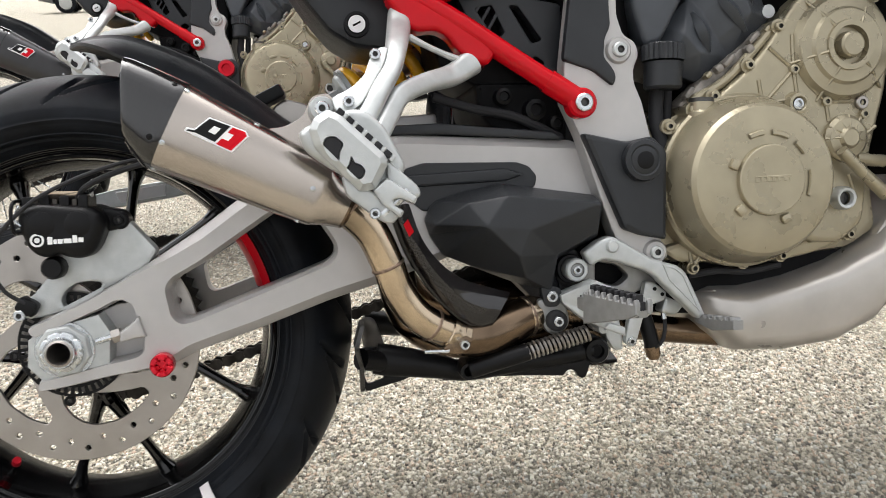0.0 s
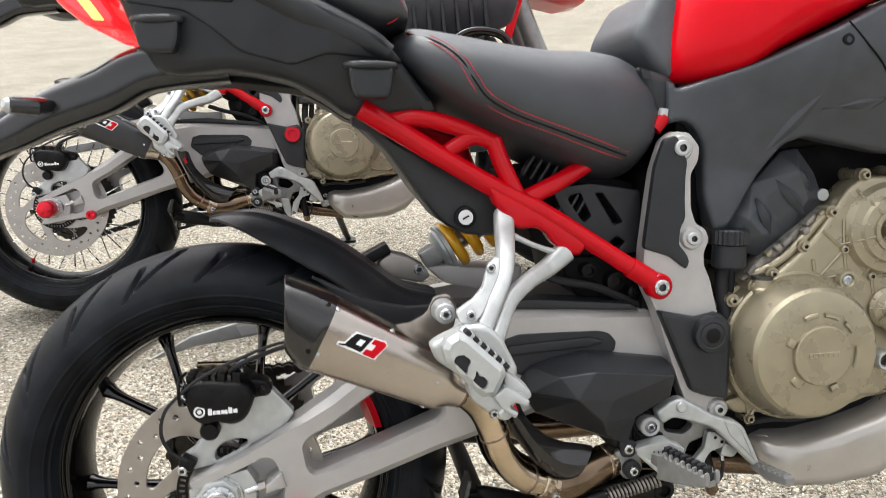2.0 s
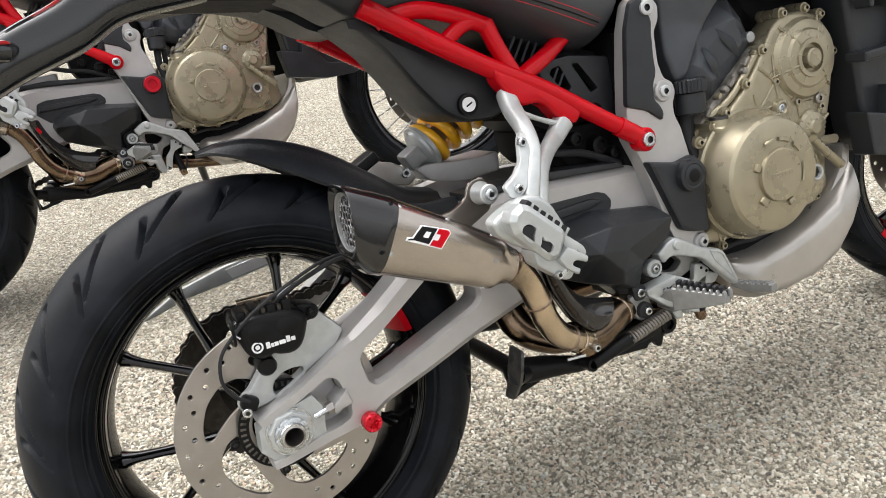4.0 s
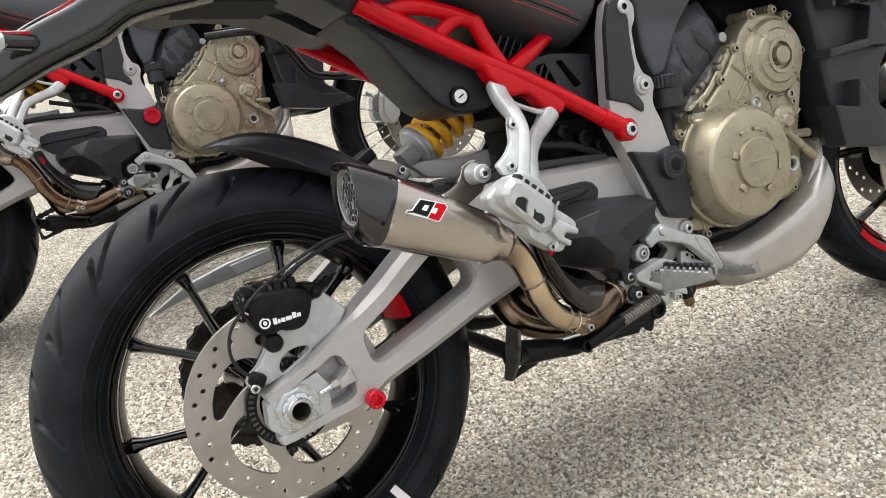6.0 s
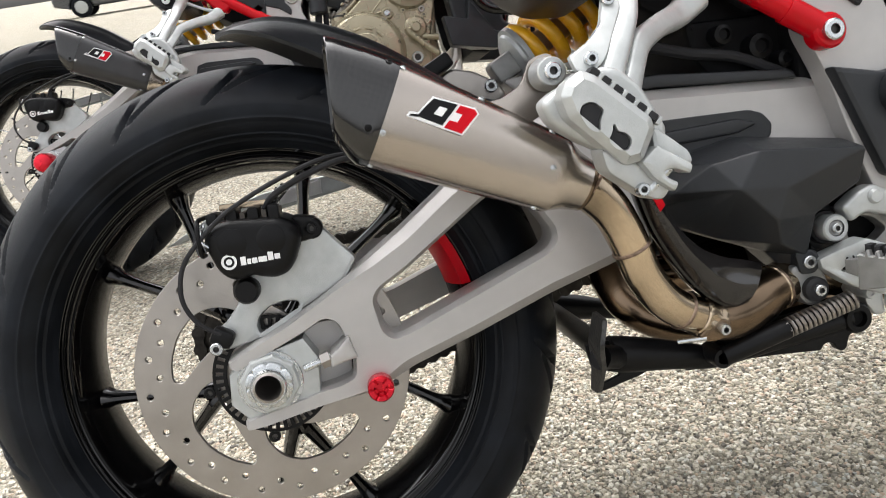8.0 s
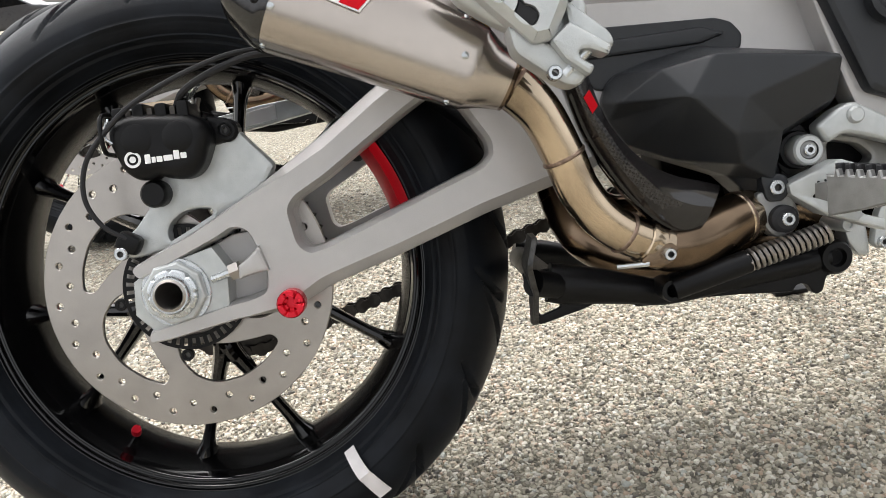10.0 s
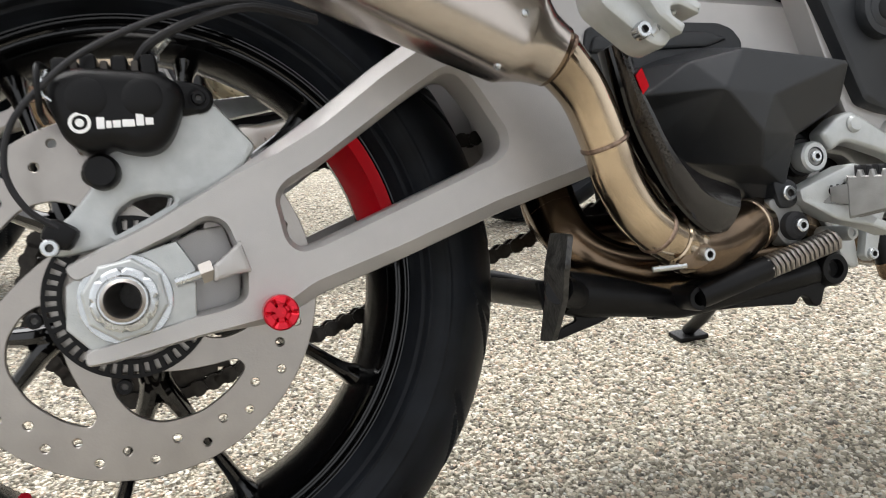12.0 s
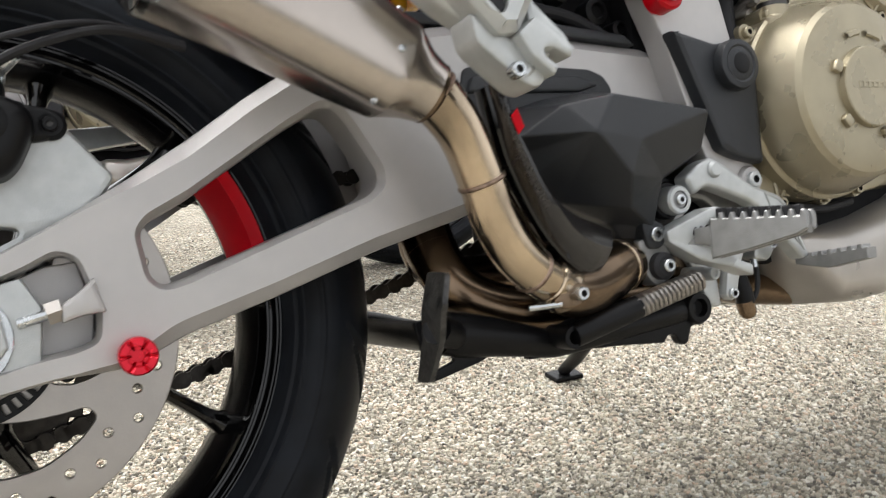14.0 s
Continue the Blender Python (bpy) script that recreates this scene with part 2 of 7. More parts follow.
def fill(bm, loops, lift):
    """Faces over the region of the first loop less the others."""
    vs, es = [], []
    for lp in loops:
        s = len(vs)
        vs += [Vector(p) for p in lp]
        es += [(s + i, s + (i + 1) % len(lp)) for i in range(len(lp))]
    ov, _, of, *_ = geometry.delaunay_2d_cdt(vs, es, [], 0, 1e-7)
    made = [bm.verts.new(lift(v)) for v in ov]
    for f in of:
        c = sum((ov[i] for i in f), Vector((0, 0))) / len(f)
        if sum(inside(c, lp) for lp in loops) % 2:
            try:
                bm.faces.new([made[i] for i in f])
            except ValueError:
                pass


def plate(outline, y0, y1, bevel=0.004, holes=(), corner=0.0, bm=None, steps=2, back=True, share=None):
    """A plate in the bike's side plane from y0 (near face) to y1, with a rounded near edge."""
    bm = bm or bmesh.new()
    loops = [[tuple(p) for p in lp] for lp in (outline, *holes)]
    if corner:
        loops = [rounded(lp, corner) for lp in loops]
    loops = [lp if (area(lp) > 0) == (k == 0) else lp[::-1] for k, lp in enumerate(loops)]
    s = 1 if y1 > y0 else -1
    rings = []
    for k in range(steps + 1):
        a = k / steps * math.pi / 2
        rings.append((bevel * (1 - math.sin(a)), y0 + s * bevel * (1 - math.cos(a))))
    if share:
        rings = [(bevel, y0), (bevel * 0.10, y0 + s * bevel * 0.8), (0.0, y0 + s * bevel)]
    fill(bm, [inset(lp, rings[0][0], share) for lp in loops], lambda v: (v.x, y0, v.y))
    for lp in loops:
        prev = None
        for d, y in rings + [(0.0, y1)]:
            row = [bm.verts.new((p[0], y, p[1])) for p in inset(lp, d, share)]
            if prev:
                for i in range(len(row)):
                    j = (i + 1) % len(row)
                    bm.faces.new((prev[i], prev[j], row[j], row[i]))
            prev = row
    if back:
        fill(bm, loops, lambda v: (v.x, y1, v.y))
    return bm


def facets(points, rim, ridges, y_back):
    """A faceted shell: points are x, z, y; the first rim of them go round the edge, ridges joins others by number."""
    bm = bmesh.new()
    es = [(i, (i + 1) % rim) for i in range(rim)] + list(ridges)
    ov, _, of, orig, *_ = geometry.delaunay_2d_cdt([Vector(p[:2]) for p in points], es, [], 0, 1e-7)
    edge = [(p[0], p[1]) for p in points[:rim]]
    made = [bm.verts.new((v.x, points[orig[i][0]][2], v.y)) for i, v in enumerate(ov)]
    for f in of:
        if inside(sum((ov[i] for i in f), Vector((0, 0))) / len(f), edge):
            bm.faces.new([made[i] for i in f])
    a = [bm.verts.new((p[0], p[2], p[1])) for p in points[:rim]]
    b = [bm.verts.new((p[0], y_back, p[1])) for p in points[:rim]]
    for i in range(rim):
        j = (i + 1) % rim
        bm.faces.new((a[i], a[j], b[j], b[i]))
    bmesh.ops.remove_doubles(bm, verts=bm.verts, dist=1e-6)
    sharp = [e for e in bm.edges if len(e.link_faces) == 2 and e.calc_face_angle(0) > 0.12]
    bmesh.ops.bevel(bm, geom=sharp, offset=0.0022, segments=2, affect="EDGES", profile=0.5, clamp_overlap=True)
    return bm


def ramp(v, xs, ys):
    """Straight lines from xs to ys."""
    return float(np.interp(v, xs, ys))


def smooth_path(pts, n=6):
    """Catmull-Rom through the points (each a tuple of any length)."""
    P = [Vector(p) for p in pts]
    P = [P[0] * 2 - P[1]] + P + [P[-1] * 2 - P[-2]]
    out = []
    for i in range(1, len(P) - 2):
        a, b, c, d = P[i - 1:i + 3]
        for k in range(n):
            t = k / n
            out.append(0.5 * ((2 * b) + (c - a) * t + (2 * a - 5 * b + 4 * c - d) * t * t + (3 * b - a - 3 * c + d) * t ** 3))
    out.append(P[-2])
    return out


def tube(pts, r, segs=16, n=6, bm=None, flat=1.0, smooth=True, cap=True, side=(0, 1, 0), power=2.0):
    """A round bar along the points; r: one radius or one for each point; flat: its depth along y over its width."""
    bm = bm or bmesh.new()
    rs = r if isinstance(r, (list, tuple)) else [r] * len(pts)
    q = [(*p, w) for p, w in zip(pts, rs)]
    path = [tuple(v) for v in (smooth_path([Vector(v) for v in q], n) if smooth else q)]
    P = [Vector(v[:3]) for v in path]
    rings, up = [], Vector(side)
    for i, p in enumerate(P):
        t = (P[min(i + 1, len(P) - 1)] - P[max(i - 1, 0)]).normalized()
        u = (up - t * up.dot(t))
        u = u.normalized() if u.length > 1e-4 else t.orthogonal().normalized()
        w = t.cross(u)
        rad = path[i][3]
        rings.append([bm.verts.new(p + (u * math.copysign(abs(math.cos(a)) ** (2 / power), math.cos(a)) * flat + w * math.copysign(abs(math.sin(a)) ** (2 / power), math.sin(a))) * rad) for a in (2 * math.pi * k / segs for k in range(segs))])
        up = u
    for a, b in zip(rings, rings[1:]):
        for k in range(segs):
            j = (k + 1) % segs
            bm.faces.new((a[k], a[j], b[j], b[k]))
    if cap:
        bm.faces.new(rings[0])
        bm.faces.new(rings[-1][::-1])
    return bm


def lathe(profile, centre=(0, 0, 0), axis=(0, 1, 0), segs=48, bm=None, start=0.0, sweep=360.0):
    """Turns (radius, along) round the axis through centre."""
    bm = bm or bmesh.new()
    c, ax = Vector(centre), Vector(axis).normalized()
    u = ax.orthogonal().normalized() if abs(ax.y) < 0.99 else Vector((1, 0, 0))
    w = ax.cross(u)
    full = abs(sweep - 360) < 1e-6
    m = segs if full else segs + 1
    rings = []
    for r, h in profile:
        if r < 1e-6:
            rings.append([bm.verts.new(c + ax * h)])
            continue
        rings.append([bm.verts.new(c + ax * h + (u * math.cos(a) + w * math.sin(a)) * r) for a in (radians(start + sweep * k / segs) for k in range(m))])
    for a, b in zip(rings, rings[1:]):
        for k in range(segs):
            j = (k + 1) % m
            if len(a) == 1 and len(b) == 1:
                continue
            if len(a) == 1:
                bm.faces.new((a[0], b[j], b[k]))
            elif len(b) == 1:
                bm.faces.new((a[k], a[j], b[0]))
            else:
                bm.faces.new((a[k], a[j], b[j], b[k]))
    return bm


def loft(rings, bm=None, caps=True):
    """A skin over rings of equally many points."""
    bm = bm or bmesh.new()
    R = [[bm.verts.new(p) for p in ring] for ring in rings]
    m = len(R[0])
    for a, b in zip(R, R[1:]):
        for k in range(m):
            j = (k + 1) % m
            bm.faces.new((a[k], a[j], b[j], b[k]))
    if caps:
        bm.faces.new(R[0][::-1])
        bm.faces.new(R[-1])
    return bm


def oval(c, u, w, a, b, power=2.4, m=40):
    """A ring of points: a superellipse of half-axes a along u and b along w."""
    c, u, w = Vector(c), Vector(u), Vector(w)
    out = []
    for k in range(m):
        t = 2 * math.pi * k / m
        cs, sn = math.cos(t), math.sin(t)
        out.append(c + u * (a * math.copysign(abs(cs) ** (2 / power), cs)) + w * (b * math.copysign(abs(sn) ** (2 / power), sn)))
    return out


def block(c, size, bevel=0.004, rot=(0, 0, 0), bm=None, segs=2):
    """A box with rounded edges."""
    new_bm = bmesh.new()
    bmesh.ops.create_cube(new_bm, size=1, matrix=pose(*c, *rot) @ Matrix.Diagonal((*size, 1)))
    if bevel:
        bmesh.ops.bevel(new_bm, geom=new_bm.edges[:], offset=min(bevel, min(size) * 0.45), segments=segs, affect="EDGES", profile=0.5)
    if bm is None:
        return new_bm
    me = bpy.data.meshes.new("scrap")
    new_bm.to_mesh(me)
    new_bm.free()
    bm.from_mesh(me)
    bpy.data.meshes.remove(me)
    return bm


def bolt(x, y, z, r=0.007, h=0.005, bm=None, axis=(0, 1, 0), socket=0.5):
    """A socket-head bolt that stands h proud of y, facing the near side."""
    own = bm or bmesh.new()
    s = r * socket
    done = len(own.faces)
    lathe([(0, -h * 0.15), (s, -h * 0.15), (s, -h)], (x, y, z), axis, 6, own)
    own.faces.ensure_lookup_table()
    # socket faces take the darker metal, so their inner shade is coloured in
    for f in own.faces[done:]:
        f.material_index = 1
    return lathe([(s * 0.97, -h), (r * 0.85, -h), (r, -h * 0.75), (r, 0.002), (0, 0.002)], (x, y, z), axis, 18, own)


def bent(bm, f):
    """Moves every vertex by f(x, y, z) -> y."""
    for v in bm.verts:
        v.co.y = f(*v.co)
    return bm


def turned(bm, m):
    bmesh.ops.transform(bm, matrix=m, verts=bm.verts)
    return bm


# ---- the yard ----
def ground():
    bm = bmesh.new()
    bmesh.ops.create_grid(bm, x_segments=40, y_segments=40, size=300)
    me = bpy.data.meshes.new("ground")
    bm.to_mesh(me)
    bm.free()
    me.materials.append(ASPHALT)
    tagged(new("ground", me), "pale worn asphalt with exposed beige and grey aggregate", "ground", kind="structure")


ground()


def chippings():
    """Stones that stand proud of the binder, near the motorcycles."""
    rng = np.random.default_rng(4)
    near, far = 84000, 36000
    n = near + far
    x = np.concatenate([rng.uniform(-0.55, 1.35, near), rng.uniform(-1.3, 2.3, far)])
    y = np.concatenate([rng.uniform(-0.38, 0.85, near), rng.uniform(-0.45, 2.1, far)])
    r, h = 0.0020 + 0.0030 * rng.uniform(0, 1, n) ** 1.6, rng.uniform(0.0010, 0.0030, n)
    turn = rng.uniform(0, 6.28, n)
    lng = rng.uniform(1.0, 1.7, n)
    k = 5
    verts = np.zeros((n, 2 * k, 3))
    for i in range(k):
        w = rng.uniform(0.78, 1.15, n)
        for ring, (s, z) in enumerate(((1.0, -0.0004), (0.62, 1.0))):
            a = 2 * math.pi * i / k
            px, py = r * w * s * math.cos(a) * lng, r * w * s * math.sin(a)
            verts[:, ring * k + i, 0] = x + px * np.cos(turn) - py * np.sin(turn)
            verts[:, ring * k + i, 1] = y + px * np.sin(turn) + py * np.cos(turn)
            verts[:, ring * k + i, 2] = z if ring == 0 else h * rng.uniform(0.7, 1.3, n)
    base = (np.arange(n) * 2 * k)[:, None]
    quads = np.concatenate([base + np.array([i, (i + 1) % k, k + (i + 1) % k, k + i]) for i in range(k)])
    tops = base + np.arange(k, 2 * k)
    me = bpy.data.meshes.new("chippings")
    me.from_pydata(verts.reshape(-1, 3).tolist(), [], quads.tolist() + tops.tolist())
    me.materials.append(GRAVEL)
    tagged(new("chippings", me), "pale stone chippings set in the asphalt", "gravel", kind="stuff")


chippings()


def parked_car(paint, at, turn):
    """A parked saloon, seen far off."""
    car = new("car")
    low = [(-2.15, 0.42), (-2.18, 0.62), (-2.10, 0.90), (-1.55, 0.98), (-0.95, 1.38), (-0.35, 1.47), (0.45, 1.42), (1.10, 1.00), (1.85, 0.88), (2.12, 0.66), (2.14, 0.38), (1.75, 0.30), (-1.75, 0.30)]
    arches = [[(cx + 0.36 * math.cos(a), 0.30 + 0.36 * math.sin(a)) for a in (math.pi * k / 12 for k in range(13))] for cx in (-1.32, 1.36)]
    lower = low[:-2] + [(1.72, 0.30)] + arches[1] + arches[0] + [(-1.68, 0.30)]
    part("body", plate(lower, -0.88, 0.88, 0.10, steps=3), paint, car, "glossy painted car body")
    glass = [(-1.42, 0.99), (-0.92, 1.33), (-0.34, 1.41), (0.42, 1.36), (0.95, 1.02)]
    for s in (-1, 1):
        part("window", plate(glass, s * 0.885, s * 0.86, 0.01), GLOSS, car, "dark side window")
    for cx in (-1.32, 1.36):
        for s in (-1, 1):
            part("wheel", lathe([(0, s * 0.90), (0.20, s * 0.90), (0.22, s * 0.88), (0.23, s * 0.90), (0.31, s * 0.89), (0.325, s * 0.86), (0.325, s * 0.70), (0, s * 0.70)], (cx, 0, 0.325), segs=28), RUBBER, car, "black tyre")
            part("hubcap", lathe([(0, s * 0.915), (0.17, s * 0.905), (0.20, s * 0.902), (0.20, s * 0.89), (0, s * 0.89)], (cx, 0, 0.325), segs=24), ALU, car)
    car.matrix_world = pose(*at, 0, 0, turn)
    return tagged(car, "dark parked saloon car far across the asphalt yard", "car", "parked cars")


for i, (cx, cy, ct, cc) in enumerate(((-12.6, 27.6, 8, (0.03, 0.03, 0.035)), (-6.2, 28.4, 6, (0.05, 0.055, 0.06)), (0.2, 29.0, 5, (0.04, 0.04, 0.045)), (6.8, 29.5, 4, (0.25, 0.25, 0.26)))):
    parked_car(mat("car_paint", cc, 0.3, coat=0.8, vary=0.03), (cx, cy, 0), ct)


AXLE = Vector((0, 0, 0.318))


# ---- the motorcycle: x ahead, y to its left, z up, rear axle over the origin ----
def tread_depth(turn, s, pitch=20.0):
    """How deep the tyre is cut at an angle and a place s across the tread (-1 to 1)."""
    d = 0.0
    for side in (-1, 1):
        k = s * side
        for first, lo, hi, slope, wide in ((0.0, 0.14, 0.82, 24.0, 0.95), (10.0, 0.40, 0.94, 18.0, 0.75)):
            if lo - 0.05 < k < hi + 0.05:
                mid = first + slope * max(0, k - lo) ** 1.5 + (4 if side > 0 else 0)
                off = (turn * 1.0 - mid + pitch / 2) % pitch - pitch / 2
                w = wide * (1 - 0.4 * (k - lo) / (hi - lo))
                fade = min(1, max(0, (k - lo) / 0.08)) * min(1, max(0, (hi - k) / 0.1))
                d = max(d, fade * min(1, max(0, 1.6 - abs(off) / w)))
    return d


def tyre_mesh(radius, half, bead, n_turn=720, n_cross=48, grooves=True):
    """A tyre about the y axis with a round tread, sidewalls and cut grooves."""
    bm = bmesh.new()
    prof = []
    for i in range(n_cross + 1):
        s = -1 + 2 * i / n_cross
        a = s * radians(68)
        y = half * math.sin(a) / math.sin(radians(68))
        r = radius - (1 - math.cos(a)) * half * 0.88
        prof.append((r, y, s))
    edge_r = prof[0][0]
    wall = []
    for k in range(1, 29):
        t = k / 28
        r = edge_r + (bead - edge_r) * t
        y = half * (1 + 0.05 * math.sin(t * math.pi) - 0.30 * t ** 2.2)
        y += 0.0011 * (k in (9, 10)) + 0.0016 * (k in (19, 20, 23, 24)) - 0.0008 * (k == 21)
        wall.append((r, y, 1.5))
    prof = [(r, -y, 2) for r, y, _ in reversed(wall)] + prof + wall
    rings = []
    for i in range(n_turn):
        t = 360 * i / n_turn
        c, sn = math.cos(radians(t)), math.sin(radians(t))
        ring = []
        for r, y, s in prof:
            if grooves and abs(s) <= 1:
                r -= 0.0095 * tread_depth(t, s)
            ring.append(bm.verts.new((r * c, y, r * sn)))
        rings.append(ring)
    for i in range(n_turn):
        a, b = rings[i], rings[(i + 1) % n_turn]
        for k in range(len(a) - 1):
            bm.faces.new((a[k], a[k + 1], b[k + 1], b[k]))
    return bm


def put(bm, x, y, z):
    bmesh.ops.translate(bm, vec=(x, y, z), verts=bm.verts)
    return bm


def rear_wheel(bike, wire):
    wheel = new("rear_wheel")
    wheel.parent = bike
    A = AXLE
    part("tyre", put(tyre_mesh(0.318, 0.086, 0.226, 720 if wire else 1440, 48 if wire else 72), *A), RUBBER, wheel, "black road tyre with diagonal grooves")
    rim = [(0.2270, -0.0575), (0.2290, -0.0605), (0.2320, -0.0640), (0.2342, -0.0645), (0.2355, -0.0620), (0.235, -0.057), (0.230, -0.052), (0.228, -0.044), (0.220, -0.036), (0.214, -0.020),
           (0.212, 0.0), (0.214, 0.02), (0.220, 0.036), (0.228, 0.044), (0.235, 0.056), (0.234, 0.063), (0.224, 0.061), (0.2125, 0.050),
           (0.205, 0.030), (0.2015, 0.0), (0.2035, -0.015), (0.2068, -0.030), (0.2112, -0.044), (0.2128, -0.0490), (0.2138, -0.0535), (0.2150, -0.0556), (0.2164, -0.0558), (0.2176, -0.0550), (0.2190, -0.0556), (0.2204, -0.0580), (0.2214, -0.0588), (0.2224, -0.0576), (0.2232, -0.0562), (0.2242, -0.0564), (0.2252, -0.0594), (0.2262, -0.0596)]
    part("rim", lathe(rim + rim[:1], A, segs=160), GLOSS, wheel, "gloss black cast rim" if not wire else "black rim for wire spokes")
    bar = [(0.2119, 0.050), (0.2044, 0.030), (0.2009, 0.0), (0.2029, -0.015), (0.2062, -0.030), (0.2102, -0.0425)]
    part("barrel", lathe(bar + [(r + 0.0004, y) for r, y in reversed(bar)] + bar[:1], A, segs=120), BARREL, wheel, "smooth black rim barrel")
    hub = [(0.0125, 0.085), (0.0125, -0.095), (0.030, -0.095), (0.032, -0.09), (0.042, -0.075), (0.050, -0.06), (0.046, -0.02), (0.046, 0.03), (0.055, 0.06), (0.055, 0.085), (0.0125, 0.085)]
    part("hub", lathe(hub, A, segs=40), GLOSS, wheel)
    if wire:
        for k in range(32):
            a = 2 * math.pi * k / 32
            s = 1 if k % 2 else -1
            b = a + s * 0.45 * (1 if (k // 2) % 2 else -1)
            p0 = (A.x + 0.05 * math.cos(b), s * 0.05, A.z + 0.05 * math.sin(b))
            p1 = (A.x + 0.192 * math.cos(a), -s * 0.012, A.z + 0.192 * math.sin(a))
            part("spoke", tube([p0, p1], 0.0019, 6, smooth=False), ZINC, wheel, "thin steel wire spoke")
    else:
        for k in range(5):
            m = radians(-12.3 + 72 * k)
            bm = bmesh.new()

            def at(r, turn, y):
                return (A.x + r * math.cos(m + radians(turn)), y, A.z + r * math.sin(m + radians(turn)))

            for s in (-1, 1):
                tube([at(0.066, s * 1.0, -0.036), at(0.084, s * 4.0, -0.034), at(0.104, s * 8.0, -0.030), at(0.140, s * 12.2, -0.022), at(0.172, s * 14.5, -0.015), at(0.191, s * 15.4, -0.010), at(0.2035, s * 15.8, -0.006)],
                     [0.0100, 0.0098, 0.0082, 0.0066, 0.0064, 0.0080, 0.0120], 12, 5, bm, flat=1.6)
            tube([at(0.035, 0, -0.035), at(0.055, 0, -0.036), at(0.076, 0, -0.035), at(0.092, 0, -0.031)], [0.019, 0.0145, 0.0135, 0.0070], 14, 4, bm, flat=1.2)
            part("spoke", bm, GLOSS, wheel, "gloss black Y-shaped cast spoke")
        # red stripe on the barrel
        for s0 in (14,):
            prof = [(0.2206, -0.0596), (0.2170, -0.0572), (0.2138, -0.0562), (0.2118, -0.0500), (0.2098, -0.0440), (0.2056, -0.030), (0.2023, -0.015), (0.2003, -0.002)]
            bm = lathe(prof + [(r + 0.003, y) for r, y in reversed(prof)] + prof[:1], A, segs=24, start=-s0 - 19.5, sweep=19.5)
            part("rim_stripe", bm, ANODFLAT, wheel, "red adhesive stripe on the rim")
        # tape on the tyre wall and the valve cap
        t0 = radians(-55.8)
        bm = bmesh.new()
        rows = []
        for i in range(12):
            r = 0.2295 + 0.060 * i / 11
            q = (r - 0.226) / (0.2650 - 0.226)
            y = -0.086 * (1.055 - 0.30 * max(0, 1 - q) ** 2.2) - 0.0042 if r < 0.262 else -0.0905 + (r - 0.262) ** 1.35 * 1.5
            rows.append([(A.x + r * math.cos(t0 + w), y, A.z + r * math.sin(t0 + w)) for w in (-0.027, -0.009, 0.009, 0.027)])
        V = [[bm.verts.new(p) for p in row] for row in rows]
        for a, b in zip(V, V[1:]):
            for k in range(3):
                bm.faces.new((a[k], a[k + 1], b[k + 1], b[k]))
        ext = bmesh.ops.extrude_face_region(bm, geom=bm.faces[:])
        bmesh.ops.translate(bm, vec=(0, 0.0012, 0), verts=[v for v in ext["geom"] if isinstance(v, bmesh.types.BMVert)])
        part("tape", bm, TAPE, wheel, "strip of white tape across the tyre wall")
    va = radians(-122)
    vp = (A.x + 0.199 * math.cos(va), -0.012, A.z + 0.199 * math.sin(va))
    vq = (A.x + 0.193 * math.cos(va), -0.026, A.z + 0.193 * math.sin(va))
    part("valve_stem", tube([vp, vq], 0.003, 8, smooth=False), ZINC, wheel)
    vr = (A.x + 0.184 * math.cos(va), -0.038, A.z + 0.184 * math.sin(va))
    part("valve_cap", tube([vq, ((vq[0] + vr[0]) / 2, -0.034, (vq[2] + vr[2]) / 2), vr], [0.0052, 0.0060, 0.0048], 10, smooth=False), ANOD, wheel, "red anodised valve cap")
    # brake disc
    disc_y = -0.109
    hole = []
    n_h = 40
    for k in range(n_h):
        a = 2 * math.pi * (k + 0.4) / n_h
        r = (0.1245, 0.1150, 0.1235, 0.1125)[k % 4]
        hole.append([(A.x + r * math.cos(a) + 0.0034 * math.cos(b), A.z + r * math.sin(a) + 0.0034 * math.sin(b)) for b in (2 * math.pi * j / 9 for j in range(9))])
    win = []
    for k in range(5):
        m = radians(4 + 72 * k)

        def pt(r, turn):
            return (A.x + r * math.cos(m + radians(turn)), A.z + r * math.sin(m + radians(turn)))

        win.append(rounded([pt(0.060, -40), pt(0.074, -35), pt(0.089, -25), pt(0.0985, -13), pt(0.1020, 3), pt(0.1020, 19), pt(0.1000, 30), pt(0.090, 31), pt(0.080, 22), pt(0.067, 5), pt(0.058, -14), pt(0.056, -30)], 0.009, 3))
    outer = [(A.x + 0.1370 * math.cos(a), A.z + 0.1370 * math.sin(a)) for a in (2 * math.pi * j / 140 for j in range(140))]
    core = [(A.x + 0.040 * math.cos(a), A.z + 0.040 * math.sin(a)) for a in (2 * math.pi * j / 40 for j in range(40))]
    part("brake_disc", plate(outer, disc_y - 0.0025, disc_y + 0.0025, 0.0006, [core] + win + hole, steps=1), STEEL, wheel, "drilled steel brake disc")
    ring_o = [(A.x + 0.060 * math.cos(a), A.z + 0.060 * math.sin(a)) for a in (2 * math.pi * j / 72 for j in range(72))]
    ring_i = [(A.x + 0.046 * math.cos(a), A.z + 0.046 * math.sin(a)) for a in (2 * math.pi * j / 60 for j in range(60))]
    slots = []
    for k in range(44):
        a = 2 * math.pi * k / 44
        slots.append([(A.x + r * math.cos(a + w), A.z + r * math.sin(a + w)) for r, w in ((0.0495, -0.035), (0.0495, 0.035), (0.0570, 0.035), (0.0570, -0.035))])
